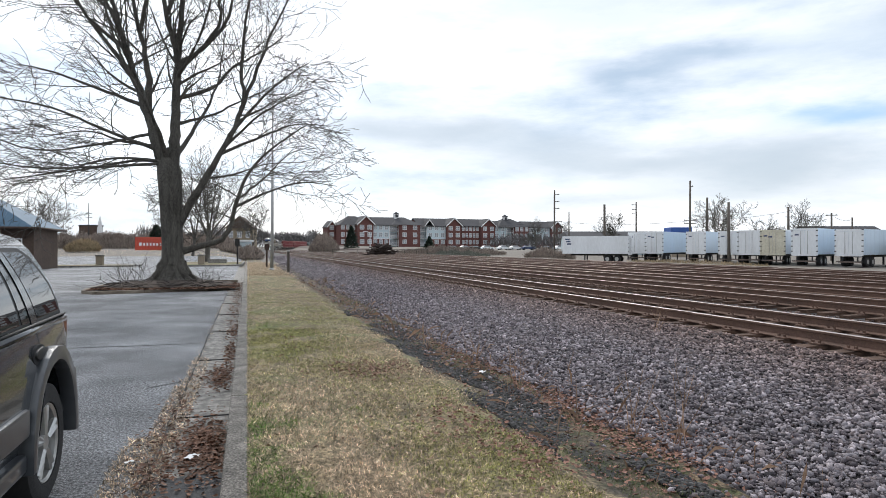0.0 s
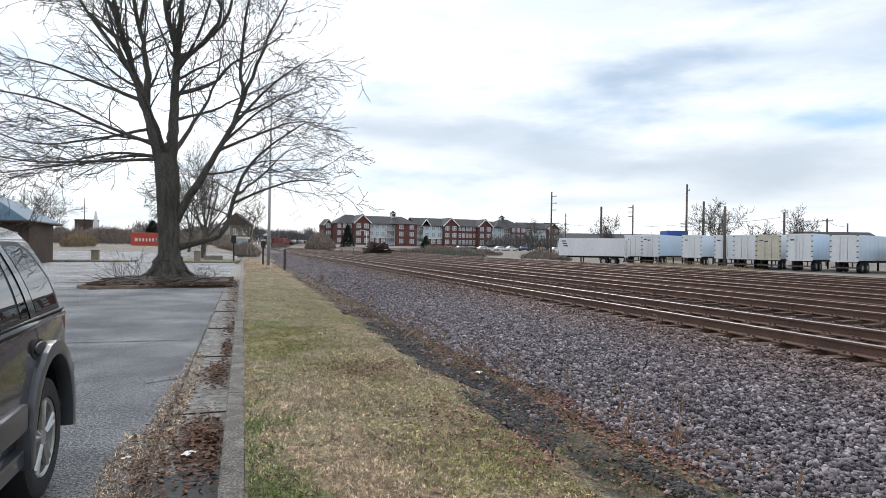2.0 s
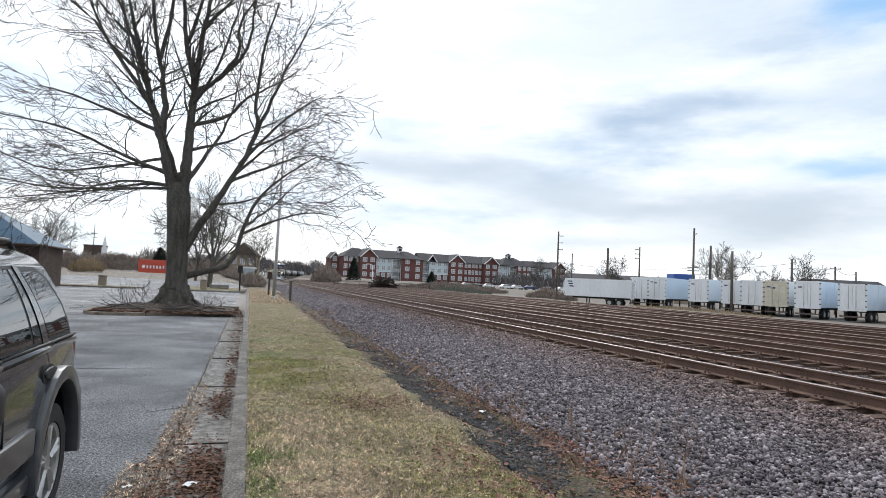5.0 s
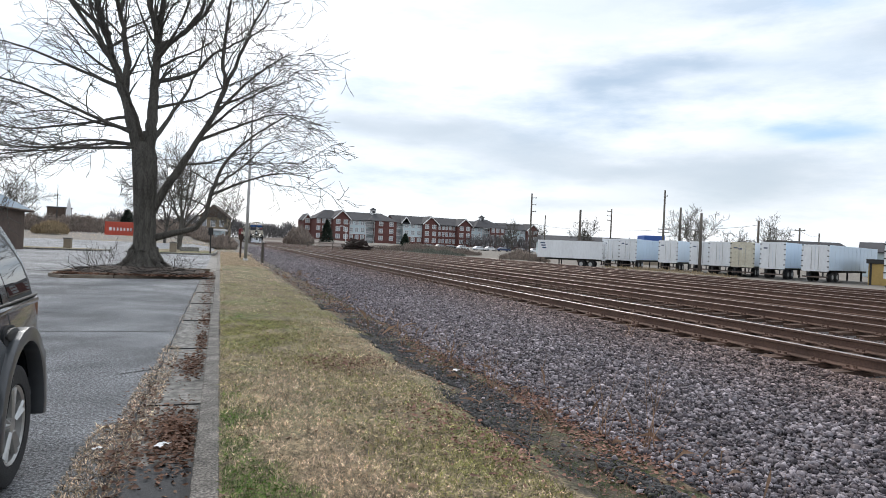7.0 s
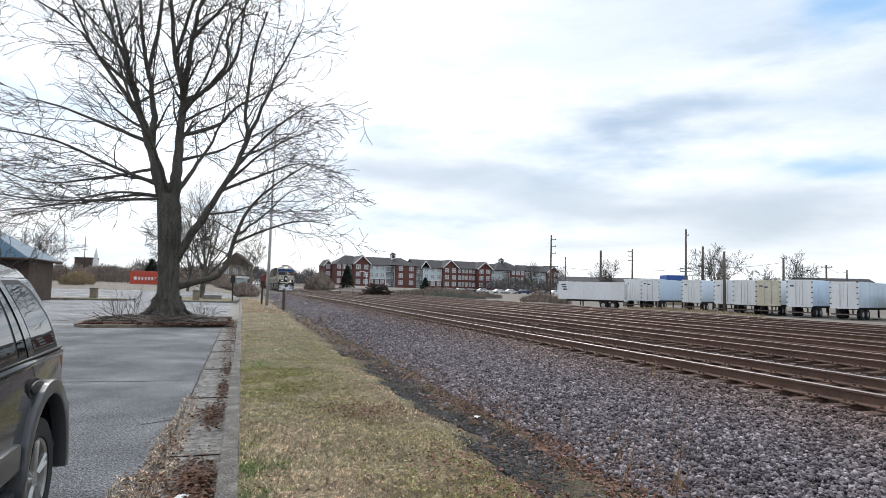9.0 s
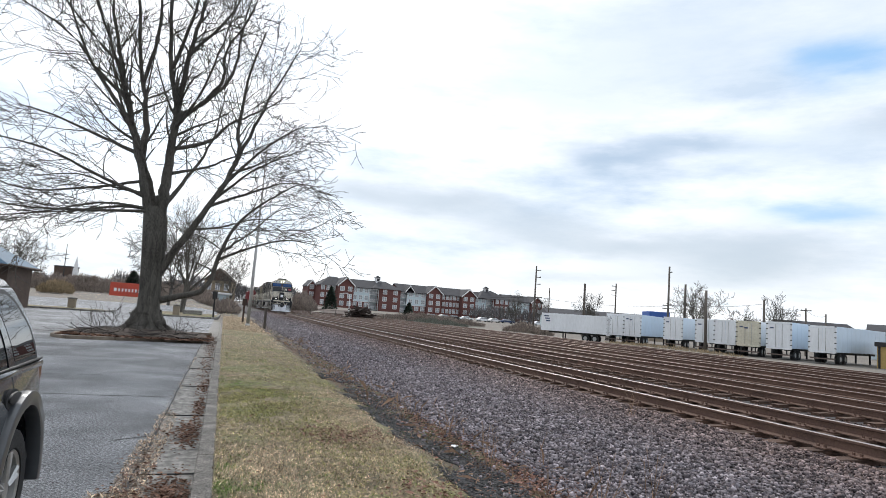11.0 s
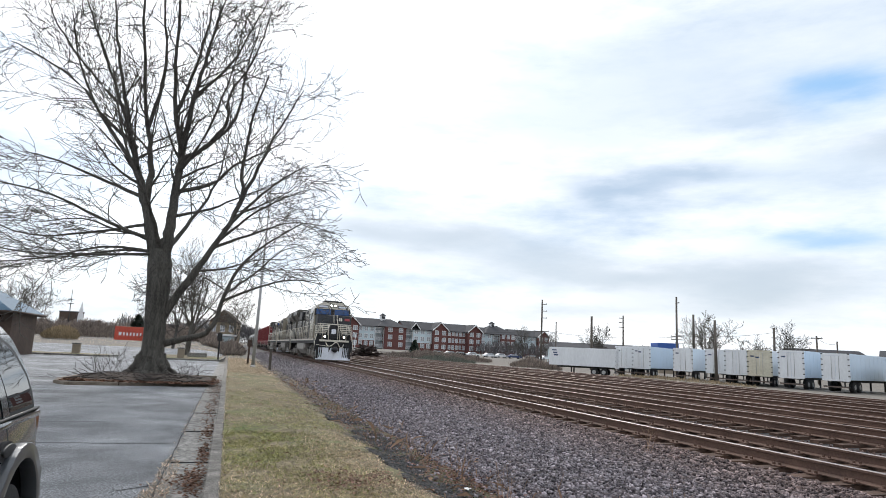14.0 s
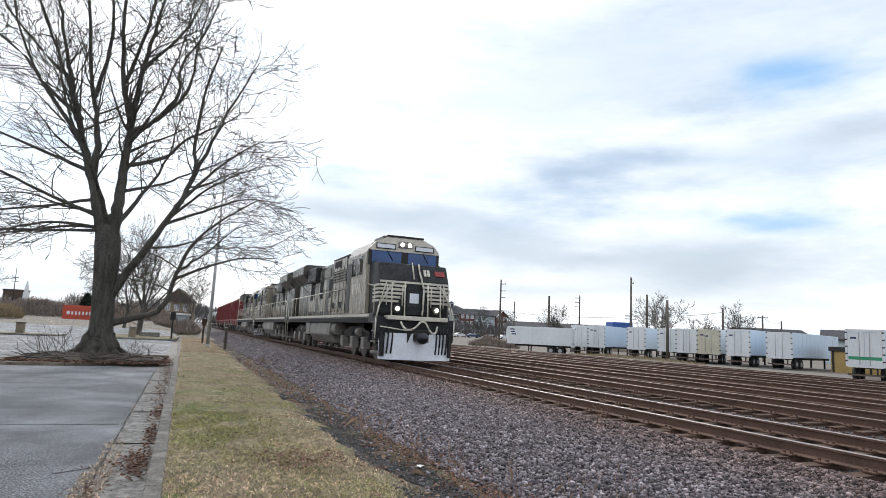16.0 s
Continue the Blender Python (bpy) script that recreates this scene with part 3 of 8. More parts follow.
for i, (track, cx) in enumerate(zip(tracks, TRACKS)):
    lay_ties(track, cx, -12, (300, 180, 140, 120, 100, 100)[i], 2, (75, 40, 2, 2, 2, 2)[i], 0.03 * (i > 1))


def scatter_mesh(name, pts, shape_v, shape_f, sizes, rng, squash=0.7, jitter=0.3, tilt=None):
    """Many small turned copies of a rough piece in one mesh."""
    n, k = len(pts), len(shape_v)
    sv = np.array(shape_v, float)
    v = sv[None] * (1 + rng.uniform(-jitter, jitter, (n, k, 3)))
    v *= sizes[:, None, None] * rng.uniform(0.65, 1.25, (n, 1, 3))
    v[..., 2] *= squash
    a, b = rng.uniform(0, 2 * np.pi, n), rng.uniform(-0.6, 0.6, n) if tilt is None else rng.uniform(-tilt, tilt, n)
    cb, sb = np.cos(b)[:, None], np.sin(b)[:, None]
    y, z = v[..., 1] * cb - v[..., 2] * sb, v[..., 1] * sb + v[..., 2] * cb
    ca, sa = np.cos(a)[:, None], np.sin(a)[:, None]
    x, y = v[..., 0] * ca - y * sa, v[..., 0] * sa + y * ca
    out = np.stack([x, y, z], -1) + np.asarray(pts)[:, None]
    f = (np.array(shape_f)[None] + (np.arange(n) * k)[:, None, None]).reshape(-1, len(shape_f[0]))
    me = bpy.data.meshes.new(name)
    me.vertices.add(n * k)
    me.vertices.foreach_set("co", out.reshape(-1))
    c = f.shape[1]
    me.loops.add(f.size)
    me.loops.foreach_set("vertex_index", f.reshape(-1).astype(np.int32))
    me.polygons.add(len(f))
    me.polygons.foreach_set("loop_start", np.arange(0, f.size, c, dtype=np.int32))
    me.update(calc_edges=True)
    me.validate()
    return me


CUBE_V = [(-1, -1, -0.8), (1, -0.8, -1), (0.8, 1, -0.8), (-0.9, 0.9, -1), (-0.7, -0.7, 0.8), (0.9, -0.6, 0.7), (0.6, 0.8, 1), (-0.8, 0.6, 0.7)]
CUBE_F = [(0, 3, 2, 1), (4, 5, 6, 7), (0, 1, 5, 4), (1, 2, 6, 5), (2, 3, 7, 6), (3, 0, 4, 7)]
rng = np.random.default_rng(5)


def bed(n, x0, x1, y0, y1, power=1.0):
    """Points on the ground, denser towards small y."""
    x = rng.uniform(x0, x1, n)
    y = y0 + (y1 - y0) * rng.uniform(0, 1, n) ** power
    return np.array([(a, b, lie(a, b)) for a, b in zip(x, y)])


pts = np.concatenate([bed(84000, 3.0, 7.0, 2.5, 16, 1.2), bed(40000, 3.0, 7.0, 16, 44, 1.4), bed(12000, 3.0, 7.0, 42, 110, 1.3), bed(9000, 6.9, 9.5, 3, 30, 1.3), bed(7000, 9.5, 11.0, 4, 40, 1.3), bed(5000, 2.45, 3.1, 3, 16), bed(7000, 2.35, 3.1, 14, 60, 1.2), bed(34000, 3.0, 7.0, -6, 2.6)])
frontier = 3.08 + 0.4 * np.array([noise.noise((0, b * 0.6, 4)) for b in pts[:, 1]])
keep = (pts[:, 0] > frontier) | (rng.uniform(0, 1, len(pts)) < 0.16)
pts = pts[keep]
pts[:, 2] += rng.uniform(-0.012, 0.022, len(pts))
inside = (np.abs(pts[:, 0] - TRACKS[0]) < 1.3)
pts[inside, 2] -= 0.01
stones = link("ballast_stones", scatter_mesh("ballast_stones", pts, CUBE_V, CUBE_F, np.clip(rng.lognormal(-4.36, 0.38, len(pts)), 0.006, 0.027) * (1 + 0.014 * pts[:, 1]), rng, 0.68, 0.46, 1.1), M["stone"])
tagged(stones, "loose grey and violet crushed ballast stones", "ballast", kind="stuff")
pts = bed(5000, 13.8, 30, 6, 60, 1.2)
tagged(link("yard_stones", scatter_mesh("yard_stones", pts, CUBE_V, CUBE_F, rng.uniform(0.03, 0.06, len(pts)), rng, 0.6, 0.3), M["stone"]), "scattered pale stones among the yard tracks", "ballast", kind="stuff")

# grass blades, each one narrow leaning triangle
BLADE_V = [(-0.06, 0, 0), (0.06, 0, 0), (0.045, 0.45, 0.5), (-0.045, 0.45, 0.5), (0.0, 1.0, 0.7)]
BLADE_F = [(0, 1, 2), (0, 2, 3), (3, 2, 4)]


def blades(name, pts, lo, hi, material, label, seed_tilt=0.5, thin=1.0):
    me = scatter_mesh(name, pts, [(a * thin, b, c) for a, b, c in BLADE_V], BLADE_F, rng.uniform(lo, hi, len(pts)), rng, 1.0, 0.25, seed_tilt)
    return tagged(link(name, me, material), label, "grass", kind="stuff")


def ragged(pts, edge, wob):
    lim = edge + wob * np.array([noise.noise((0, b * 0.7, 9)) + 0.5 * noise.noise((a * 1.5, b * 1.9, 2)) + 0.4 * noise.noise((a * 5, b * 5, 2)) for a, b, _ in pts])
    return pts[pts[:, 0] < lim + rng.normal(0, 0.06, len(pts))]


pts = ragged(np.concatenate([bed(190000, 0.01, 2.85, 2.6, 11, 1.5), bed(70000, 0.01, 2.85, 11, 34, 1.4), bed(24000, 0.01, 2.85, -6, 2.6)]), 2.08, 0.55)
far_pts = ragged(bed(20000, 0.01, 3.0, 33, 62, 1.2), 2.15, 0.8)
blades("far_straw_grass", far_pts, 0.04, 0.09, M["grass_dry"], "rough winter grass round the flagpole")
meadow = np.concatenate([bed(5000, -34, 1.5, 84, 116), bed(6000, -9, 1.5, 62, 90)])
meadow[:, 2] -= 0.06
blades("meadow_grass", meadow, 0.05, 0.12, M["grass_dry"], "rough dead grass on the open ground past the lot")
meadow = bed(7000, -14, 1.5, 66, 116)
meadow = meadow[np.array([noise.noise((a * 0.15, b * 0.12, 3)) for a, b, _ in meadow]) > 0.0]
meadow[:, 2] -= 0.06
blades("meadow_weeds", meadow, 0.05, 0.14, M["grass_olive"], "olive weeds on the open ground past the lot")
gm = np.array([noise.noise((a * 0.9, b * 0.45, 0)) + 1.25 * (1 - min(1, a / 0.6)) * (0.2 + 0.5 * (2.6 < b < 4.6) + 0.62 * math.exp(-((b - 5.0) / 0.45) ** 2)) + 0.5 * noise.noise((a * 4.5, b * 3.0, 8)) for a, b, _ in pts])
green = (gm + rng.uniform(-0.3, 0.3, len(pts))) > 0.72
om = np.array([noise.noise((a * 0.8, b * 0.35, 21)) + 0.55 * math.exp(-((b - 13.0) / 6.5) ** 2) - 0.12 for a, b, _ in pts])
olive = ~green & ((om + rng.uniform(-0.45, 0.45, len(pts))) > 0.12)
straw = pts[~green & ~olive]
blades("straw_grass", straw, 0.012, 0.033, M["grass_dry"], "short straw-coloured winter grass")
blades("olive_grass", pts[olive], 0.012, 0.033, M["grass_olive"], "olive-tinged winter grass in soft patches")
blades("green_grass", pts[green], 0.013, 0.034, M["grass_green"], "patches of fresh green grass among dry turf")
pts = bed(30000, 2.2, 3.25, 2.6, 20, 1.2)
gm = np.array([noise.noise((a * 1.1, b * 0.6, 7)) for a, b, _ in pts])
blades("ditch_grass", pts[gm > -0.08], 0.012, 0.032, M["moss_green"], "low green weeds along the ballast foot")
pts = bed(420, 2.3, 3.5, 3, 30, 1.2)
blades("dead_stalks", pts, 0.1, 0.3, M["leaf_tan"], "thin dead weed stalks at the ballast foot", 0.9, 0.1)
pts = bed(500, -0.75, -0.5, 3.0, 8.0, 1.0)
blades("gutter_grass", np.concatenate([pts, bed(3600, -0.92, -0.55, 3.6, 5.6, 1.0), bed(2200, -0.78, -0.52, 5.4, 7.6, 1.0), bed(900, -0.72, -0.5, 7.4, 9.4, 1.0), bed(300, -0.7, -0.6, 9, 18, 1.0)]), 0.015, 0.045, M["grass_dry"], "matted dead grass along the broken asphalt edge")
# longer tufts hanging over the kerb
pts = bed(1500, -0.015, 0.08, 2.6, 30, 1.3)
pts[:, 2] = 0.14
blades("kerb_tufts", pts, 0.018, 0.042, M["grass_dry"], "dry grass tufts spilling over the kerb edge")

pts = bed(20000, 2.1, 2.85, 2.6, 15, 1.3)
pts = pts[np.array([noise.noise((a * 1.5, b * 0.8, 5)) for a, b, _ in pts]) > -0.1]
tagged(link("cinders", scatter_mesh("cinders", pts, CUBE_V, CUBE_F, rng.uniform(0.006, 0.024, len(pts)), rng, 0.8, 0.3), M["cinder"]), "loose black cinders in the shallow ditch", "cinders", kind="stuff")
pts = bed(14000, -5.5, -0.6, 2.4, 20, 1.5)
tagged(link("lot_grit", scatter_mesh("lot_grit", pts, CUBE_V, CUBE_F, rng.uniform(0.002, 0.007, len(pts)), rng, 0.6, 0.3), M["stone"]), "fine loose grit on the asphalt", "grit", kind="stuff")

# fallen leaves, curled
LEAF_V = [(-1, 0, 0.15), (-0.3, -0.55, 0.0), (0.5, -0.5, 0.25), (1.1, 0.05, 0.1), (0.4, 0.6, 0.35), (-0.4, 0.5, 0.05), (0.1, 0.0, -0.12)]
LEAF_F = [(0, 1, 6), (1, 2, 6), (2, 3, 6), (3, 4, 6), (4, 5, 6), (5, 0, 6)]


def leaves(name, pts, lo, hi, material, label):
    pts = np.array(pts)
    pts[:, 2] += 0.012
    me = scatter_mesh(name, pts, LEAF_V, LEAF_F, rng.uniform(lo, hi, len(pts)), rng, 1.0, 0.3, 0.7)
    return tagged(link(name, me, material), label, "leaves", kind="stuff")


def clump(n, cx, cy, rx, ry):
    return np.array([(x, y, lie(x, y)) for x, y in zip(np.clip(rng.normal(cx, rx, n), -0.95, 30), rng.normal(cy, ry, n))])


g1 = np.concatenate([clump(1500, -0.32, 5.2, 0.10, 0.4), clump(220, -0.64, 5.0, 0.1, 0.6), clump(200, -0.62, 6.6, 0.08, 0.8), clump(120, -0.6, 4.5, 0.08, 0.3), clump(700, -0.30, 8.0, 0.09, 0.4), clump(260, -0.24, 9.8, 0.05, 0.5), clump(260, -0.24, 12, 0.05, 0.7), clump(500, -0.3, 16, 0.1, 2.5), clump(900, -0.3, 24, 0.14, 3)])
g1 = g1[(g1[:, 0] < -0.165) & (g1[:, 0] > -0.9)]
g1[:, 2] += rng.uniform(0, 0.03, len(g1))
leaves("gutter_leaves", g1, 0.011, 0.026, M["leaf"], "brown leaves drifted into the gutter")
g2 = np.concatenate([clump(240, 1.25, 7.2, 0.22, 0.3), clump(260, 1.75, 5.0, 0.2, 0.3), clump(160, 1.9, 3.8, 0.2, 0.25), clump(1600, 3.1, 5.4, 0.22, 0.6), clump(1500, 3.0, 8.4, 0.22, 0.8), clump(1200, 3.15, 4.2, 0.3, 0.4), clump(500, 3.1, 6.8, 0.2, 0.6), clump(300, 2.0, 4.3, 0.25, 0.3), clump(500, 2.85, 11.5, 0.2, 1.0), clump(700, 2.75, 16, 0.25, 3), clump(700, 2.6, 26, 0.3, 6), clump(500, 2.5, 45, 0.35, 9), clump(220, 1.7, 7.4, 0.25, 0.3), clump(160, 1.0, 12, 0.6, 6), clump(160, 1.2, 38, 0.8, 4)])
g2 = g2[g2[:, 0] > 0.03]
g2[:, 2] += np.where(g2[:, 0] < 2.1, 0.022, 0.0)
leaves("verge_leaves", np.concatenate([g2, bed(2600, 2.25, 3.35, 3, 24, 1.2)]), 0.010, 0.024, M["leaf_rust"], "rust-brown leaves lying in the grass and ditch")
leaves("pale_leaves", np.concatenate([bed(240, 0.05, 2.9, 2.8, 18, 1.2), clump(60, -0.4, 5, 0.2, 1)]), 0.012, 0.035, M["leaf_tan"], "scattered pale curled leaves on the grass")

for x, y, s in ((-0.38, 4.92, 0.62), (-0.81, 4.95, 0.3), (2.76, 7.2, 0.6)):
    bm = bmesh.new()
    bmesh.ops.create_grid(bm, x_segments=6, y_segments=4, size=0.07 * s)
    for v in bm.verts:
        v.co = Vector((v.co.x * 1.5, v.co.y * 0.8, 0.03 * s + 0.03 * s * noise.noise(v.co * 40)))
    bmesh.ops.solidify(bm, geom=bm.faces[:], thickness=0.002)
    paper = part("paper_scrap", bm, M["paper"])
    paper.matrix_basis = pose(x, y, lie(x, y) + 0.02, 0, 0, 20 + 50 * s)
    tagged(paper, "crumpled white paper scrap lying among brown leaves" if x < 0 else "small white paper scrap in the ditch litter", "litter")

# cracks and seams in the lot
for pts2 in ([(-3.6, 13.6), (-3.0, 13.45), (-2.6, 13.55), (-2.0, 13.6)], [(-9, 11.3), (-4.6, 11.05), (-2.2, 10.95), (-1.4, 10.9), (-0.66, 10.92)], [(-1.05, 7.6), (-0.85, 7.75), (-0.6, 7.9)], [(-7, 17.5), (-5.2, 17.2), (-3.1, 17.4), (-1, 17.1)], [(-6, 20.3), (-4.5, 20.1), (-2.6, 20.25)]):
    bm = bmesh.new()
    prev = None
    fine = [Vector((*a, 0)).lerp(Vector((*b, 0)), q / 8) for a, b in zip(pts2, pts2[1:]) for q in range(8)]
    for q, p in enumerate(fine):
        w = 0.014 + 0.026 * abs(noise.noise((q * 0.7, p.x, 0)))
        d = 0.03 * noise.noise((p.x * 4, p.y * 4, 1))
        cur = (bm.verts.new((p.x, p.y + d - w, 0.005)), bm.verts.new((p.x, p.y + d + w, 0.005)))
        if prev:
            bm.faces.new((prev[0], cur[0], cur[1], prev[1]))
        prev = cur
    tagged(part("asphalt_crack", bm, M["crack"], parking_lot), kind="structure")

# the open seam between asphalt and gutter, and the gutter's joints
bm = bmesh.new()
prev = None
for q in range(300):
    y = 2.4 + q * 0.08
    w, d = 0.006 + 0.03 * abs(noise.noise((y * 1.3, 3, 0))), -0.652 + 0.03 * noise.noise((y * 0.9, 0, 5))
    cur = (bm.verts.new((d - w, y, 0.0125)), bm.verts.new((d + w, y, 0.0125)))
    if prev:
        bm.faces.new((prev[0], prev[1], cur[1], cur[0]))
    prev = cur
tagged(part("asphalt_seam", bm, M["crack"], parking_lot), kind="structure")
for q in range(9):
    y = 3.1 + q * 3.05
    tagged(part("gutter_joint", bm_box(-0.63, -0.155, y - 0.006, y + 0.006, 0.0, 0.0145), M["crack"], gutter), kind="structure")

# tall bare weeds at the ballast foot
for x, y, h, sd in ((3.25, 4.1, 0.75, 1), (3.05, 4.5, 0.6, 2), (2.85, 6.3, 0.5, 3), (2.95, 8.0, 0.5, 4), (2.7, 9.2, 0.45, 5), (6.3, 8.6, 0.6, 6)):
    r_ = random.Random(sd)
    bm = bmesh.new()
    for q in range(5):
        a = Vector((r_.uniform(-0.06, 0.06), r_.uniform(-0.06, 0.06), -0.02))
        tip = a + Vector((r_.uniform(-0.2, 0.2), r_.uniform(-0.2, 0.2), h * r_.uniform(0.6, 1.0)))
        mid = a.lerp(tip, 0.5) + Vector((r_.uniform(-0.04, 0.04), 0, 0))
        rod(bm, a, mid, 0.004, 0.003, 4)
        rod(bm, mid, tip, 0.003, 0.0015, 4)
        for w_ in range(5):
            p0 = mid.lerp(tip, w_ / 5)
            rod(bm, p0, p0 + Vector((r_.uniform(-0.08, 0.08), r_.uniform(-0.08, 0.08), 0.06)), 0.002, 0.001, 3)
    weed = part("dead_weed", bm, M["leaf_tan"])
    weed.matrix_basis = pose(x, y, lie(x, y))
    tagged(weed, "dry branching weed growing from the ballast edge", "weed", "dead weeds")

# ---- bare trees ----
class Wood:
    """Collects tapered round branches in one mesh."""

    def __init__(self, seed, fine=0.009):
        self.v, self.f, self.r, self.fine, self.lift, self.gap = [], [], random.Random(seed), fine, 0.12, (0.34, 0.28, 0.24)

    def tube(self, pts, radii, sides):
        k0 = len(self.v)
        for i, (p, r) in enumerate(zip(pts, radii)):
            d = (pts[min(i + 1, len(pts) - 1)] - pts[max(i - 1, 0)]).normalized()
            u = d.orthogonal().normalized()
            w = d.cross(u)
            for k in range(sides):
                a = k * math.tau / sides
                self.v.append(tuple(p + (u * math.cos(a) + w * math.sin(a)) * r))
        for i in range(len(pts) - 1):
            for k in range(sides):
                a, b = k0 + i * sides + k, k0 + i * sides + (k + 1) % sides
                self.f.append((a, b, b + sides, a + sides))

    def grow(self, start, way, length, radius, level, top, bend):
        """A wandering branch with its side branches."""
        r = self.r
        n = (9, 7, 5, 3)[level]
        pts, way = [start.copy()], way.normalized()
        for i in range(n):
            j = Vector((r.gauss(0, 1), r.gauss(0, 1), r.gauss(0, 1))) * (0.10, 0.12, 0.14, 0.16)[level]
            way = (way + j + Vector((0, 0, bend[level])) / n).normalized()
            pts.append(pts[-1] + way * (length / n))
        rad = [max(self.fine, radius * (1 - 0.85 * i / n)) for i in range(n + 1)]
        self.tube(pts, rad, (7, 5, 4, 3)[level])
        self.dress(pts, rad, length, level, top, bend)

    def dress(self, pts, rad, length, level, top, bend, first=0.18, every=None):
        if level >= top:
            return
        r = self.r
        every = every or self.gap[level]
        count = max(2, int(length * (1 - first) / every))
        n = len(pts) - 1
        for q in range(count):
            s = first + (1 - first) * (q + r.random()) / count
            i = min(n - 1, int(s * n))
            p = pts[i].lerp(pts[i + 1], s * n - i)
            d = (pts[i + 1] - pts[i]).normalized()
            u = d.orthogonal().normalized()
            side = Matrix.Rotation(r.uniform(0, math.tau), 3, d) @ u
            ang = r.uniform(0.5, 1.05)
            way = d * math.cos(ang) + side * math.sin(ang)
            way.z = way.z * (1.0 if self.lift > 0 else 0.6) + self.lift
            ln = ((3.4, 1.8, 0.95)[level]) * r.uniform(0.55, 1.25) * (1.15 - 0.55 * s) * min(1.0, 0.45 + length / 5)
            self.grow(p, way, ln, max(self.fine, rad[i] * (0.42, 0.48, 0.5)[level]), level + 1, top, bend)

    def limb(self, pts, r0, r1, sides=10, top=3, bend=(0, 0.1, 0.15, 0.1), first=0.18, every=None):
        """A main limb through the given points, smoothed and a little crooked, with its branches."""
        pts = [Vector(p) for p in pts]
        out = []
        for i in range(len(pts) - 1):
            a, b, c, d = pts[max(0, i - 1)], pts[i], pts[i + 1], pts[min(len(pts) - 1, i + 2)]
            for q in range(5):
                t = q / 5
                out.append(0.5 * ((2 * b) + (c - a) * t + (2 * a - 5 * b + 4 * c - d) * t * t + (3 * b - a - 3 * c + d) * t ** 3))
        out.append(pts[-1])
        for k in range(1, len(out) - 1):
            out[k] += Vector((self.r.gauss(0, 0.025), self.r.gauss(0, 0.025), 0))
        n = len(out) - 1
        rad = [r0 + (r1 - r0) * (k / n) ** 0.62 for k in range(n + 1)]
        self.tube(out, rad, sides)
        if top:
            self.dress(out, rad, sum((b - a).length for a, b in zip(out, out[1:])), 0, top, bend, first, every)

    def done(self, name, material, parent):
        return link(name, mesh_np(name, self.v, self.f), material, parent, smooth=True)


# the large maple in its island
tree = thing("tree", "tall bare maple with a thick dark trunk in a leaf-strewn island", "tree", pose(-2.95, 28.0, 0.12))
w = Wood(4)
trunk_pts = [(0.02, 0, -0.1), (0.0, 0, 0.12), (0.0, 0, 0.35), (0.02, 0, 0.8), (0.0, 0, 1.6), (-0.04, 0, 2.6), (-0.06, 0, 3.6), (-0.12, 0, 4.5), (-0.15, 0, 5.0), (-0.16, 0, 5.6)]
w.tube([Vector(p) for p in trunk_pts], [1.0, 0.74, 0.56, 0.45, 0.41, 0.42, 0.45, 0.47, 0.36, 0.03], 20)
for a in (0.3, 1.6, 2.7, 3.6, 4.6, 5.6):      # root flare
    c, s = math.cos(a), math.sin(a)
    w.limb([(0.3 * c, 0.3 * s, 0.75), (0.62 * c, 0.62 * s, 0.28), (1.05 * c, 1.05 * s, 0.02), (1.45 * c, 1.45 * s, -0.12)], 0.28, 0.06, 8, 0)
w.done("trunk", M["bark"], tree)
w = Wood(8, 0.0105)
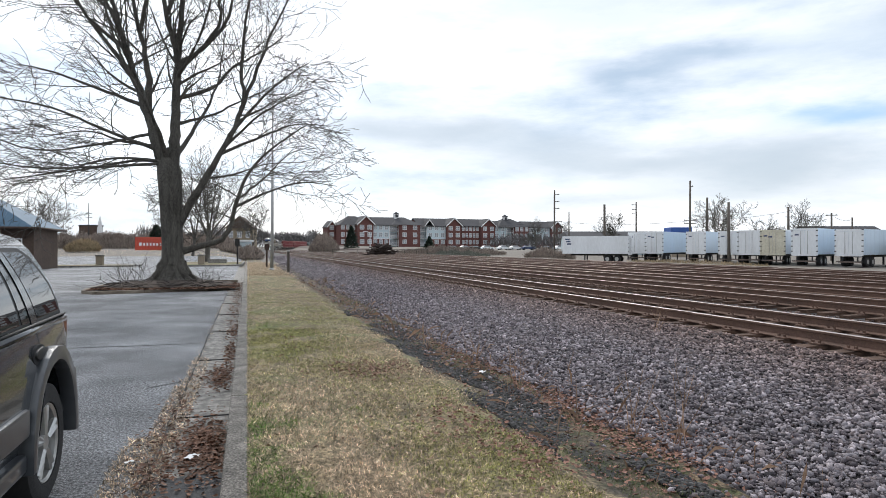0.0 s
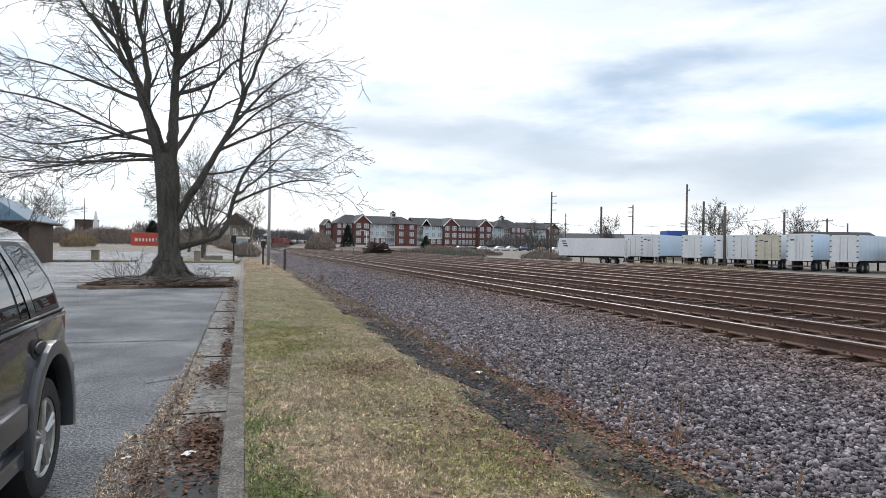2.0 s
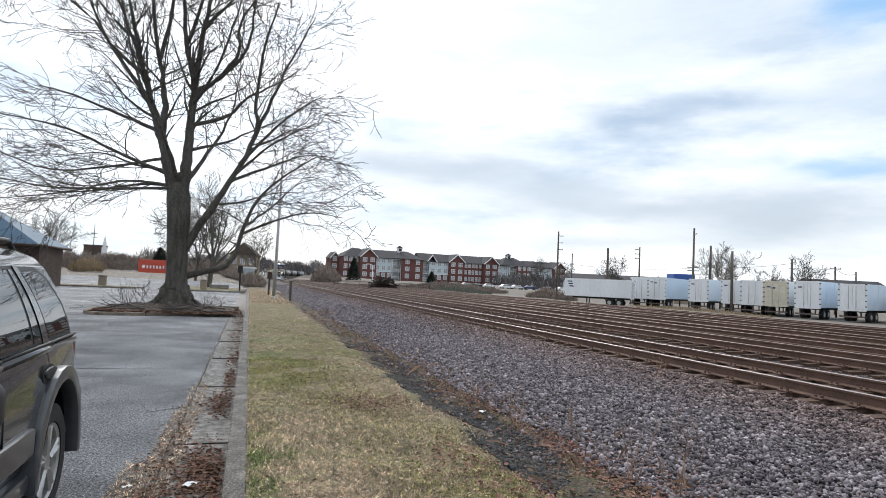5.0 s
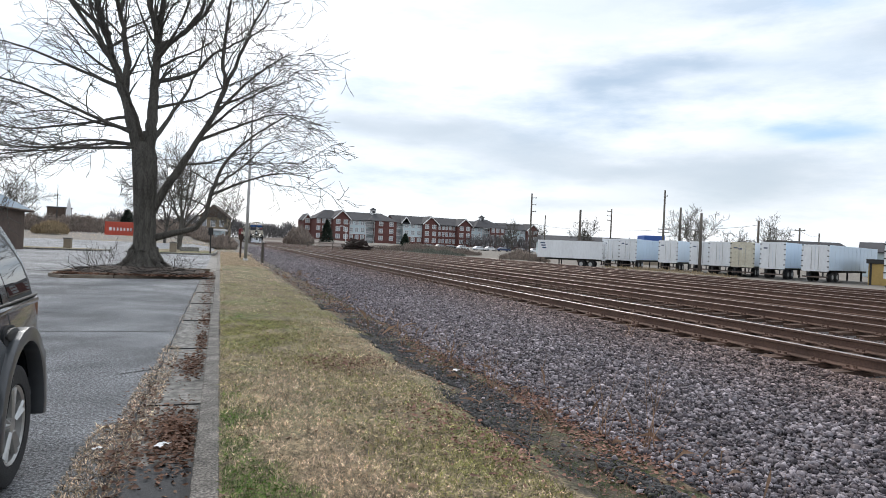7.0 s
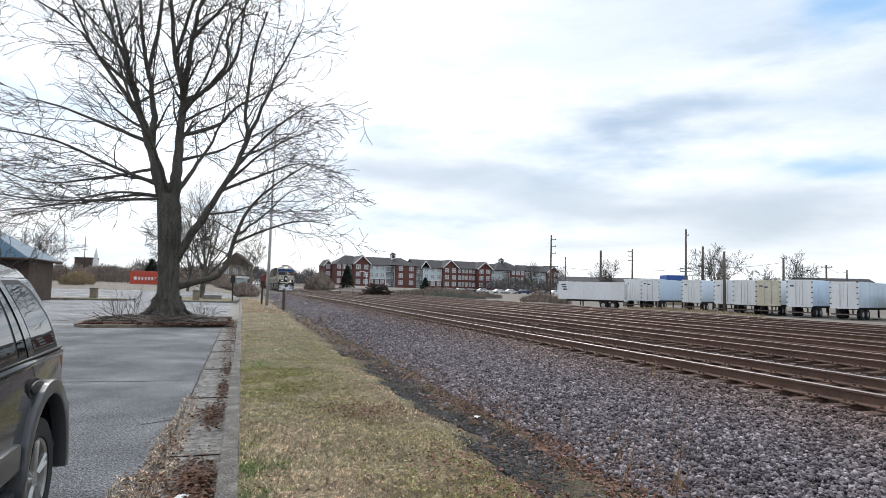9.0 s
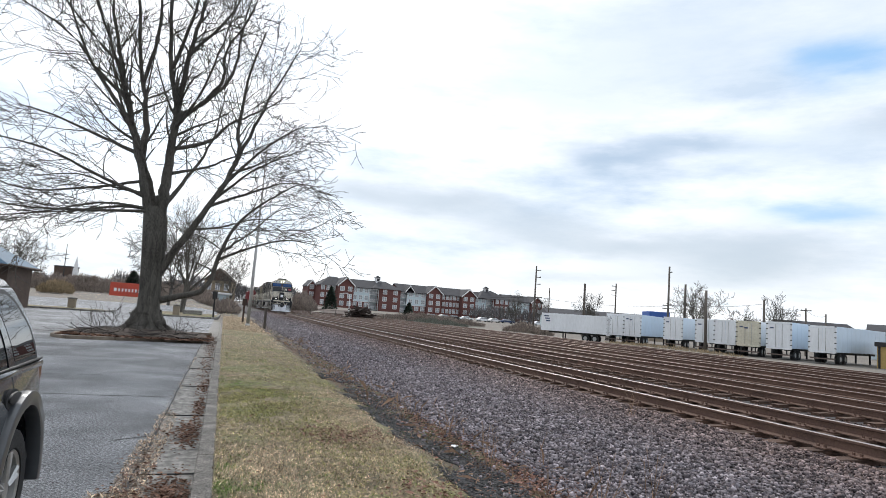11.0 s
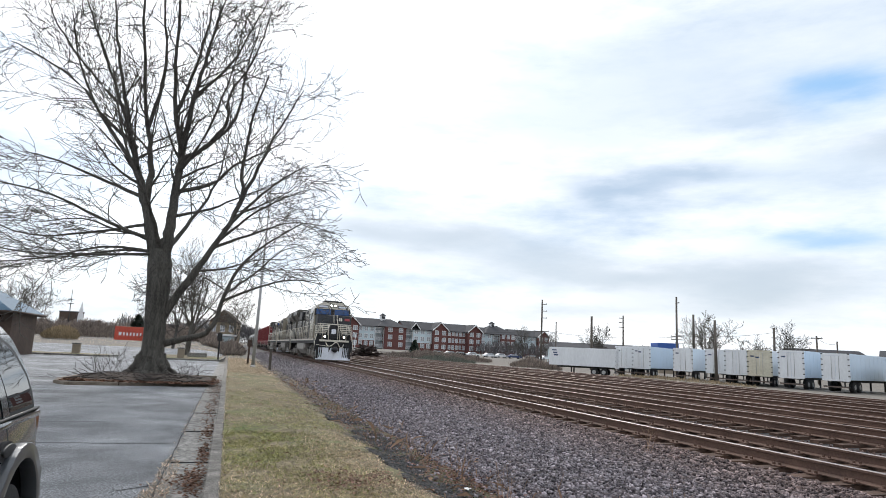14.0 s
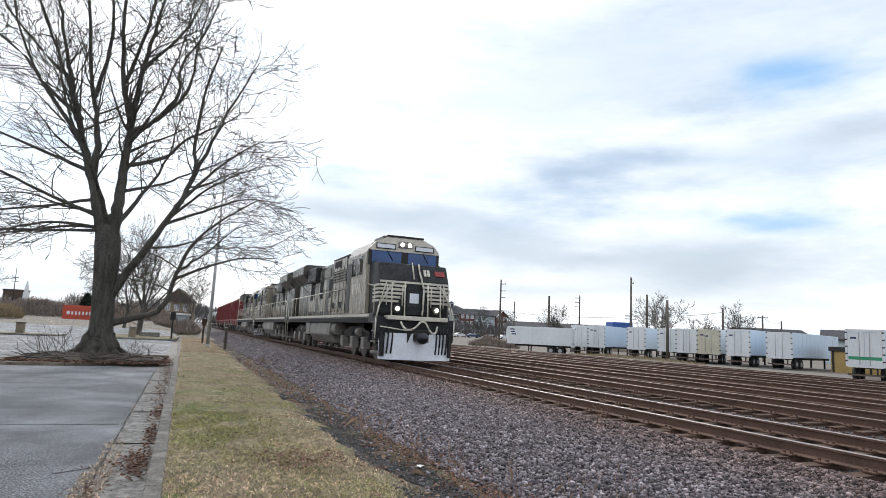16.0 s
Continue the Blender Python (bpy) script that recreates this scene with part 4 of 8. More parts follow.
STEMS = [
    ([(-0.3, 0.05, 4.4), (-0.62, 0.1, 5.8), (-1.04, 0.25, 7.2), (-1.48, 0.4, 8.5), (-1.79, 0.5, 9.6), (-2.25, 0.7, 11.2), (-2.93, 1.0, 13.9), (-3.4, 1.2, 16.5)], 0.36, 0.03),
    ([(0.05, 0, 4.4), (0.08, -0.05, 5.8), (0.14, -0.1, 7.3), (0.22, -0.2, 9.3), (-0.18, -0.5, 10.9), (-0.45, -0.8, 14.5), (-0.5, -0.9, 18.6)], 0.38, 0.03),
    ([(0.2, -0.2, 9.2), (0.43, 0.2, 12.0), (0.84, 0.5, 14.8), (1.4, 0.9, 18.3)], 0.2, 0.025),
    ([(-0.95, 0.2, 6.9), (-0.88, -0.4, 8.6), (-1.14, -0.9, 10.2), (-1.65, -1.5, 14.2), (-1.8, -1.9, 18.2)], 0.22, 0.025),
    ([(0.2, 0, 2.3), (1.24, -0.4, 4.2), (1.84, -0.7, 5.2), (2.75, -1.1, 7.2), (2.75, -1.3, 8.9), (2.95, -1.5, 11.0), (3.4, -1.6, 12.8)], 0.24, 0.03),
    ([(0.2, 0, 1.25), (1.1, -0.2, 1.5), (2.08, -0.5, 1.94), (2.5, -0.7, 3.3), (3.05, -0.9, 4.6), (4.0, -1.2, 5.6), (5.3, -1.6, 6.5)], 0.22, 0.025),
    ([(-0.4, 0, 5.4), (-2.2, -0.4, 6.0), (-4.1, -0.9, 6.75), (-6.3, -1.3, 7.0)], 0.13, 0.02),
    ([(-0.9, 0.2, 7.2), (-2.5, 0.5, 7.8), (-4.4, 0.8, 8.5), (-5.8, 1.0, 8.8)], 0.13, 0.02),
    ([(0.3, -0.1, 8.8), (1.8, -0.2, 10.7), (1.9, -0.3, 12.2), (2.8, -0.4, 14.1), (3.3, -0.5, 16.3)], 0.13, 0.02),
    ([(-1.6, 0.4, 9.4), (-3.0, 0.6, 10.6), (-4.2, 0.8, 12.0), (-6.0, 1.1, 13.1), (-7.0, 1.2, 13.5)], 0.12, 0.018),
    ([(-0.5, 0.0, 5.6), (-1.9, 0.4, 5.8), (-3.3, 0.7, 6.2), (-5.0, 0.9, 5.9)], 0.09, 0.015),
    ([(-0.3, 0.1, 5.0), (-1.8, 1.2, 5.1), (-4.0, 2.0, 4.7), (-6.0, 2.3, 4.6)], 0.11, 0.018),
    ([(0.16, 0, 7.6), (1.68, -0.5, 8.1), (2.39, -0.7, 8.9), (3.6, -1.0, 9.6), (4.4, -1.2, 10.2)], 0.13, 0.02),
    ([(0.22, -0.1, 9.0), (1.3, 0.3, 10.0), (2.2, 0.6, 11.5), (2.5, 0.8, 14.0), (2.9, 1.0, 16.4)], 0.17, 0.02),
    ([(-1.45, 0.4, 8.5), (-3.0, 1.2, 10.5), (-4.4, 1.8, 13.0), (-5.2, 2.2, 15.8)], 0.15, 0.02),
    ([(1.9, -0.7, 5.3), (3.6, -0.2, 6.2), (5.0, 0.4, 6.9), (6.6, 0.9, 7.0)], 0.1, 0.015),
    ([(0.1, 0.2, 5.2), (0.8, 1.6, 6.8), (1.6, 3.0, 9.0), (2.0, 4.0, 12.0)], 0.16, 0.02),
    ([(-0.2, -0.2, 5.2), (-0.6, -1.8, 6.6), (-1.4, -3.2, 8.4), (-2.0, -4.0, 11.0)], 0.15, 0.02),
    ([(2.4, -0.6, 3.1), (4.0, -0.4, 3.9), (5.4, 0.0, 4.3), (6.8, 0.3, 4.2)], 0.09, 0.014),
    ([(-0.4, 0, 4.9), (-2.4, -0.8, 4.6), (-4.6, -1.4, 4.4), (-6.8, -1.8, 4.7)], 0.1, 0.015),
    ([(-0.45, 0, 6.2), (-2.8, 0.2, 5.6), (-5.0, 0.3, 5.3), (-7.2, 0.4, 6.0)], 0.1, 0.015),
    ([(2.5, -0.7, 3.4), (3.6, 0.6, 4.4), (4.6, 1.4, 5.6), (5.8, 2.0, 6.2)], 0.08, 0.014),
    ([(1.3, -0.4, 4.3), (2.4, 0.5, 4.6), (3.8, 1.2, 5.2), (5.4, 1.8, 5.4)], 0.08, 0.014),
    ([(2.7, -1.1, 7.1), (3.5, -1.4, 9.2), (4.2, -1.6, 10.8), (4.9, -1.9, 12.3)], 0.12, 0.018),
    ([(1.9, -0.7, 5.4), (3.4, -0.9, 6.9), (4.6, -1.0, 7.7), (5.6, -1.0, 8.2)], 0.09, 0.015),
    ([(0.3, 0.0, 6.6), (1.6, 0.6, 7.2), (3.2, 1.0, 8.2), (4.8, 1.4, 9.2)], 0.1, 0.016),
    ([(-0.4, 0.0, 5.0), (-2.2, -0.2, 5.0), (-4.4, -0.4, 4.3), (-6.4, -0.6, 3.9)], 0.09, 0.015),
    ([(2.2, -0.9, 6.0), (3.6, -1.5, 7.6), (4.6, -1.8, 8.5), (5.4, -2.0, 9.0)], 0.1, 0.016),
    ([(-0.2, -0.5, 10.8), (0.5, -1.4, 12.8), (0.9, -2.0, 15.0), (1.0, -2.4, 17.6)], 0.12, 0.018),
    ([(-1.1, -0.8, 10.0), (-0.6, -1.6, 12.4), (-0.9, -2.2, 15.0), (-1.0, -2.5, 17.2)], 0.12, 0.018),
    ([(-1.8, 0.5, 9.6), (-2.6, -0.4, 11.8), (-3.6, -1.2, 14.2), (-4.4, -1.8, 16.4)], 0.11, 0.018),
    ([(0.5, 0.2, 12.0), (1.7, 0.8, 14.0), (2.6, 1.2, 16.4), (3.2, 1.4, 18.2)], 0.11, 0.018),
    ([(-2.2, 0.7, 11.0), (-3.8, 1.0, 12.6), (-5.4, 1.4, 14.6), (-6.4, 1.6, 16.6)], 0.1, 0.016),
    ([(0.2, -0.2, 8.4), (1.1, -1.6, 9.6), (1.8, -2.6, 11.6), (2.2, -3.2, 13.8)], 0.11, 0.016),
]
for p, r0, r1 in STEMS:
    flat = p[-1][2] < 9.6 and abs(p[-1][0]) > 4          # low spreading limbs carry level, drooping twigs
    w.lift = -0.03 if flat else 0.05
    w.gap = (0.34, 0.36, 0.32) if flat else (0.4, 0.36, 0.32)
    w.limb(p, r0 * 0.82, r1, 10, 3, (0, -0.04, 0.03, 0.06) if flat else (0, 0.06, 0.08, 0.06), (0.16 if flat else 0.3) if p[0][2] > 3 else 0.42, 0.56 if flat else None)
w.done("crown", M["bark"], tree)
w = Wood(21)                                       # shoots sprouting from the trunk
for k in range(70):
    z, a = w.r.uniform(1.6, 4.8), w.r.uniform(0, math.tau)
    w.grow(Vector((0.48 * math.cos(a), 0.48 * math.sin(a), z)), Vector((math.cos(a), math.sin(a), w.r.uniform(-0.9, 0.4))), w.r.uniform(0.3, 1.0), 0.008, 2, 3, (0, 0, -0.5, -0.2))
tagged(w.done("trunk_shoot_growth", M["twig"], tree), kind="stuff")


def bare_tree(label, x, y, z, height, spread, seed, stems=6, top=3, every=0.7, thick=1.0, group="", fine=0.014):
    t = thing("tree", label, "tree", pose(x, y, z), group)
    w = Wood(seed)
    r = w.r
    f = height * 0.22
    r0 = 0.028 * height * thick
    w.tube([Vector((0, 0, -0.3)), Vector((0, 0, 0.1)), Vector((0.02 * height, 0, f)), Vector((0.02 * height, 0, f * 1.3))], [r0 * 1.3, r0, r0 * 0.85, r0 * 0.6], 8)
    w.done("trunk", M["bark"], t)
    w = Wood(seed + 1, fine)
    for k in range(stems):
        a = k * math.tau / stems + r.uniform(-0.4, 0.4)
        o = spread * r.uniform(0.5, 1.0) * (0.3 if k % 3 == 0 else 1)
        h = height * r.uniform(0.72, 1.0) if k % 3 == 0 else height * r.uniform(0.5, 0.9)
        b = Vector((0.02 * height, 0, f * r.uniform(0.7, 1.25)))
        c, s = math.cos(a), math.sin(a)
        w.limb([b, b + Vector((o * 0.35 * c, o * 0.35 * s, (h - b.z) * 0.35)), b + Vector((o * 0.7 * c, o * 0.7 * s, (h - b.z) * 0.72)), Vector((o * c, o * s, h))], r0 * 0.5, 0.02, 6, top, (0, 0.1, 0.15, 0.1), 0.2, every)
    w.done("crown", M["bark"], t)
    return t


bare_tree("smaller bare tree standing in the far lawn island", -3.85, 66.0, 0.15, 10.5, 5.2, 31, 8, 3, 0.7, 0.9)

# ---- the lot's islands, posts, flagpole ----
island = thing("planting_island", "raised island of bare soil and leaves edged with kerb", "planter", kind="structure")


def mound(name, cx, cy, rx, ry, h, material, parent, seed=0):
    verts, faces, n = [(cx, cy, h)], [], 40
    for ring in range(1, 7):
        q = ring / 6
        for k in range(n):
            a = k * math.tau / n
            c, s = math.cos(a), math.sin(a)
            ex, ey = abs(c) ** 0.6 * (1 if c > 0 else -1), abs(s) ** 0.6 * (1 if s > 0 else -1)
            verts.append((cx + rx * q * ex, cy + ry * q * ey, h * (1 - q ** 3) + 0.11 * q ** 3 + 0.03 * noise.noise((cx + q * ex * 4, cy + q * ey * 4, seed))))
    for k in range(n):
        faces.append((0, 1 + k, 1 + (k + 1) % n))
        for ring in range(5):
            a, b = 1 + ring * n + k, 1 + ring * n + (k + 1) % n
            faces.append((a, a + n, b + n, b))
    return link(name, mesh_np(name, verts, faces), material, parent, smooth=True)


def kerb_run(pts, parent, h=0.13, wdt=0.15, stone=None):
    for a, b in zip(pts, pts[1:]):
        a, b = Vector((*a, 0)), Vector((*b, 0))
        ln = (b - a).length
        bm = bm_box(0.006, ln - 0.006, -wdt / 2, wdt / 2, -0.08, h + rk.uniform(-0.01, 0.01), bevel=0.018)
        part("kerb_stone", bm, stone or M["concrete"], parent).matrix_basis = pose(a.x, a.y, lie(-5, a.y), 0, 0, math.degrees(math.atan2(b.y - a.y, b.x - a.x)))


mound("soil", -2.95, 26.6, 2.35, 2.7, 0.24, M["litter_soil"], island)
kerb_run([(-0.62, 24.3), (-2.0, 24.0), (-3.4, 23.55), (-4.8, 23.2), (-5.3, 23.9), (-5.45, 25.2), (-5.3, 27.6), (-4.2, 29.2), (-2.2, 29.6), (-0.4, 29.6)], island, 0.11, 0.17, M["old_timber"])
leaves("island_leaves", np.array([(x, y, lie(x, y) + 0.1) for x, y in zip(np.concatenate([rng.normal(-2.9, 1.2, 4500), rng.uniform(-5.2, -0.4, 3500)]), np.concatenate([rng.normal(25.6, 1.0, 4500), rng.uniform(23.7, 25.2, 3500)])) if -5.2 < x < -0.3 and 23.4 < y < 29.4]), 0.03, 0.085, M["leaf"], "deep litter of brown leaves and bark round the trunk")
sticks = Wood(77, 0.006)
for q in range(60):
    x, y = rng.uniform(-5.1, -0.8), rng.uniform(23.6, 26.5)
    sticks.grow(Vector((x, y, 0.2)), Vector((rng.normal(), rng.normal(), 0.05)), rng.uniform(0.5, 1.5), 0.02, 2, 3, (0, 0, 0, 0))
for q in range(16):
    x, y = rng.uniform(-4.6, -3.6), rng.uniform(24.4, 28)
    sticks.grow(Vector((x, y, 0.15)), Vector((rng.normal() * 0.4, rng.normal() * 0.4, 1)), rng.uniform(0.4, 1.1), 0.007, 2, 3, (0, 0, 0.2, 0.1))
for q in range(12):
    x, y = rng.uniform(-1.9, -0.9), rng.uniform(25.5, 28)
    sticks.grow(Vector((x, y, 0.15)), Vector((rng.normal() * 0.4, rng.normal() * 0.4, 1)), rng.uniform(0.3, 0.7), 0.01, 2, 3, (0, 0, 0.2, 0.1))
tagged(sticks.done("brushwood", M["twig"], None), "thin suckers and fallen sticks in the planting island", "brushwood", kind="stuff")

for cx, cy, rx, ry, nm in ((-13.2, 56.8, 4.6, 1.9, "far_lawn"), (-3.7, 61.0, 3.4, 6.5, "lawn")):
    isl = thing("lawn_island", "pale winter lawn island edged with concrete kerb", "lawn", kind="structure")
    mound(nm, cx, cy, rx - 0.1, ry - 0.1, 0.16, M["turf"], isl, 3)
    kerb_run([(cx + rx * c, cy + ry * s) for c, s in ((1, 0.8), (0.95, -0.8), (0.8, -1), (0, -1), (-0.8, -1), (-1, -0.8), (-1, 0.8))], isl)


def trash_bin(x, y):
    t = thing("litter_bin", "square tan concrete litter bin at the lot's edge", "bin", pose(x, y, 0.13), "litter bins")
    part("body", bm_box(-0.26, 0.26, -0.26, 0.26, 0, 0.72, bevel=0.03), M["tan"], t)
    part("lid", bm_box(-0.31, 0.31, -0.31, 0.31, 0.725, 0.84, bevel=0.03), M["concrete"], t)
    return t


for x, y in ((-11.4, 56.6), (-3.7, 56.4)):
    trash_bin(x, y)
bench = thing("concrete_planter", "low round-edged concrete planter on the lawn", "planter", pose(-2.6, 60.5, 0.12))
part("bowl", bm_box(-0.8, 0.8, -0.5, 0.5, 0, 0.4, bevel=0.08), M["concrete"], bench)

flagpole = thing("flagpole", "slim grey metal flagpole standing on the grass verge", "flagpole", pose(1.5, 41.5, lie(1.5, 41.5), 0, 0.4, 0))
part("base", bm_rod((0, 0, -0.1), (0, 0, 0.14), 0.2, 0.13, 14), M["steel_pole"], flagpole)
part("lower_pole", bm_rod((0, 0, 0.12), (0, 0, 6.2), 0.105, 0.075, 12), M["steel_pole"], flagpole)
part("upper_pole", bm_rod((0, 0, 6.2), (0, 0, 12.15), 0.06, 0.035, 10), M["steel_pole"], flagpole)
bm = bmesh.new()
bmesh.ops.create_uvsphere(bm, u_segments=10, v_segments=8, radius=0.08, matrix=pose(0, 0, 12.2))
part("finial", bm, M["steel_pole"], flagpole, smooth=True)
part("halyard", bm_rod((0.12, 0, 0.9), (0.07, 0, 12.0), 0.008, 0.008, 4), M["trim"], flagpole)


def square_post(x, y, h, w, label, material):
    t = thing("post", label, "post", pose(x, y, lie(x, y) - 0.05, rk.uniform(-1, 1), rk.uniform(-1, 1), 0))
    part("shaft", bm_box(-w / 2, w / 2, -w / 2, w / 2, 0, h, bevel=0.01), material, t)
    return t


p = square_post(2.5, 40.9, 1.35, 0.15, "short grey weathered wooden post at the ballast edge", M["wood_pole"])
part("cap_plate", bm_box(-0.1, 0.1, -0.1, 0.1, 1.35, 1.42, bevel=0.01), M["steel_pole"], p)
p = square_post(1.35, 47.5, 1.75, 0.13, "brown stained sign post on the verge", M["post_brown"])
part("sign_back", bm_box(-0.16, 0.16, 0.07, 0.09, 1.3, 1.75, bevel=0.005), M["post_brown"], p)
p = square_post(-0.8, 56.8, 2.3, 0.13, "dark green steel sign post by the lawn", M["under"])
part("sign_plate", bm_box(-0.2, 0.2, 0.07, 0.09, 1.7, 2.35, bevel=0.005), M["under"], p)

# ---- the depot ----
depot = thing("depot_building", "low brown brick depot with a blue-grey hipped roof", "building", pose(-13.9, 49.0, 0))
part("wall", bm_box(-16, 0, 0, 5.6, -0.2, 2.95), M["depot_brick"], depot)
for x in (-13.4, -10.2, -6.6, -3.4):
    part("wall_panel", bm_box(x, x + 1.5, -0.03, -0.002, 0.0, 2.75), M["tan"], depot)
for x in (-12.6, -5.6, -1.7):
    d = part("door", bm_box(x, x + 0.95, -0.06, -0.005, 0, 2.1, bevel=0.01), M["post_brown"], depot)
    part("door_frame", bm_box(x - 0.08, x + 1.03, -0.045, -0.004, 0, 2.2, bevel=0.01), M["trim"], d)
roof = bmesh.new()
o, zz, rz_ = 1.15, 2.92, 6.1
oe = 0.3
c = [(-16 - o, -o), (oe, -o), (oe, 5.6 + o), (-16 - o, 5.6 + o)]
vs = [roof.verts.new((x, y, zz)) for x, y in c]
r1, r2 = roof.verts.new((-16 + 5.0, 2.8, rz_)), roof.verts.new((-5.0, 2.8, rz_))
for f in ((vs[0], vs[1], r2, r1), (vs[1], vs[2], r2), (vs[2], vs[3], r1, r2), (vs[3], vs[0], r1), vs[::-1]):
    roof.faces.new(f)
rf = part("roof", roof, M["roof_blue"], depot)
ch = part("chimney", bm_box(-4.75, -4.05, 2.4, 3.2, 4.6, 6.75, bevel=0.02), M["tan"], depot)
part("chimney_cap", bm_box(-4.82, -3.98, 2.33, 3.27, 6.752, 6.87, bevel=0.02), M["concrete"], ch)
for k in range(34):                 # standing seams on the front slope and the hip
    x = -16.6 + k * 0.5
    top = min(1.0, max(0.02, min((x + 16 + o) / 6.15, (oe - x) / 5.3)))
    part("seam", bm_rod((x, -o, zz + 0.02), (x, -o + (2.8 + o) * top, zz + 0.02 + (rz_ - zz) * top), 0.022, 0.022, 4), M["roof_blue"], rf)
bm = bmesh.new()
for a, b in zip(c, c[1:] + c[:1]):
    rod(bm, (*a, zz - 0.05), (*b, zz - 0.05), 0.09, 0.09, 6)
part("gutter_edge", bm, M["post_brown"], depot)
for k in range(6):
    part("bracket", bm_rod((-14.5 + k * 2.8, -0.05, 2.2), (-14.5 + k * 2.8, -1.0, 2.86), 0.06, 0.06, 6), M["post_brown"], depot)


# ---- apartment houses ----
def sash(parent, x, z, wd=1.1, ht=1.6, y=0.0):
    """A white-framed sash window proud of the wall at y."""
    xs = [x - wd / 2 - 0.1, x - wd / 2, x - 0.04, x + 0.04, x + wd / 2, x + wd / 2 + 0.1]
    zs = [z - 0.1, z, z + ht * 0.5 - 0.04, z + ht * 0.5 + 0.04, z + ht, z + ht + 0.12]
    fr = bmesh.new()
    grid = {(i, j, k): fr.verts.new((xs[i], yy, zs[j])) for i in range(6) for j in range(6) for k, yy in enumerate((y - 0.07, y - 0.01))}
    solid = {(i, j) for i in range(5) for j in range(5) if not (i in (1, 3) and j in (1, 3))}
    for i, j in solid:
        for k in (0, 1):
            fr.faces.new([grid[i, j, k], grid[i + 1, j, k], grid[i + 1, j + 1, k], grid[i, j + 1, k]])
        for (a, b), (p, q) in (((i - 1, j), ((i, j), (i, j + 1))), ((i + 1, j), ((i + 1, j), (i + 1, j + 1))), ((i, j - 1), ((i, j), (i + 1, j))), ((i, j + 1), ((i, j + 1), (i + 1, j + 1)))):
            if (a, b) not in solid:
                fr.faces.new([grid[(*p, 0)], grid[(*q, 0)], grid[(*q, 1)], grid[(*p, 1)]])
    bmesh.ops.recalc_face_normals(fr, faces=fr.faces[:])
    win = part("window", fr, M["trim"], parent)
    part("pane", bm_box(x - wd / 2, x + wd / 2, y - 0.04, y - 0.008, z, z + ht), M["glass"], win)


def gable_roof(parent, x0, x1, y0, y1, eave, ridge, along_x, over=0.5):
    bm = bmesh.new()
    if along_x:
        ym = (y0 + y1) / 2
        prism(bm, [(y0 - over, eave - 0.15), (y0 - over, eave + 0.1), (ym, ridge + 0.12), (y1 + over, eave + 0.1), (y1 + over, eave - 0.15), (ym, ridge - 0.12)], "x", x0 - over * 0.5, x1 + over * 0.5)
        g = bmesh.new()
        prism(g, [(y0, eave - 0.02), (y1, eave - 0.02), (ym, ridge - 0.14)], "x", x0 + 0.02, x1 - 0.02)
        part("gable", g, M["brick"], parent)
    else:
        xm = (x0 + x1) / 2
        prism(bm, [(x0 - over, eave - 0.15), (x0 - over, eave + 0.1), (xm, ridge + 0.12), (x1 + over, eave + 0.1), (x1 + over, eave - 0.15), (xm, ridge - 0.12)], "y", y0 - over, y1)
        tr = bmesh.new()
        for a, b in ((x0 - over, xm), (x1 + over, xm)):
            prism(tr, [(a, eave - 0.4), (a, eave + 0.1), (b, ridge + 0.14), (b, ridge - 0.4)], "y", y0 - over - 0.12, y0 - over - 0.01)
        part("barge_board", tr, M["trim"], parent)
    return part("roof", bm, M["shingle"], parent)


def wing(parent, x0, x1, y0, y1, eave, material, floors, wins, gable=None, ridge=None):
    wbm = bm_box(x0, x1, y0, y1, -1.5, eave)
    wl_ = part("wall", wbm, M[material], parent)
    if gable:
        g = bmesh.new()
        prism(g, [(x0, eave - 0.01), (x1, eave - 0.01), ((x0 + x1) / 2, gable - 0.05)], "y", y0, y0 + 1.0)
        part("gable", g, M[material], parent)
    if material == "siding" and floors == 3:        # brick ground storey under the siding
        part("brick_base", bm_box(x0 + 0.01, x1 - 0.01, y0 - 0.12, y0 - 0.004, -1.5, 2.75), M["brick"], parent)
        part("belt_course", bm_box(x0, x1, y0 - 0.16, y0 - 0.004, 2.76, 2.95), M["trim"], parent)
    for fl in range(floors):
        for q in range(wins):
            x = x0 + (x1 - x0) * (q + 0.5) / wins
            sash(parent, x, 0.8 + fl * 2.9, min(1.3, (x1 - x0) / wins * 0.55), 1.6, y0 - (0.13 if material == "siding" and fl == 0 and floors == 3 else 0.0))
    return wl_


def balcony_bay(parent, x0, x1, y0, y1, eave):
    part("wall", bm_box(x0, x1, y0 + 1.6, y1, -1.5, eave), M["siding"], parent)
    for fl in range(3):
        z = 0.2 + fl * 2.9
        b = part("balcony", bm_box(x0, x1, y0, y0 + 1.6, z - 0.15, z), M["trim"], parent)
        for q in range(9):
            x = x0 + 0.1 + (x1 - x0 - 0.2) * q / 8
            part("baluster", bm_box(x - 0.025, x + 0.025, y0 + 0.05, y0 + 0.1, z, z + 1.0), M["trim"], b)
        part("railing", bm_box(x0, x1, y0 + 0.03, y0 + 0.12, z + 1.0, z + 1.07), M["trim"], b)
        part("recess_door", bm_box(x0 + 0.4, x1 - 0.4, y0 + 1.56, y0 + 1.597, z + 0.02, z + 2.1), M["glass"], b)
    for x in (x0, x1 - 0.2):
        part("post", bm_box(x, x + 0.2, y0, y0 + 0.2, -1.0, eave), M["trim"], parent)
    part("bay_roof_beam", bm_box(x0, x1, y0, y0 + 1.6, eave - 0.4, eave), M["trim"], parent)


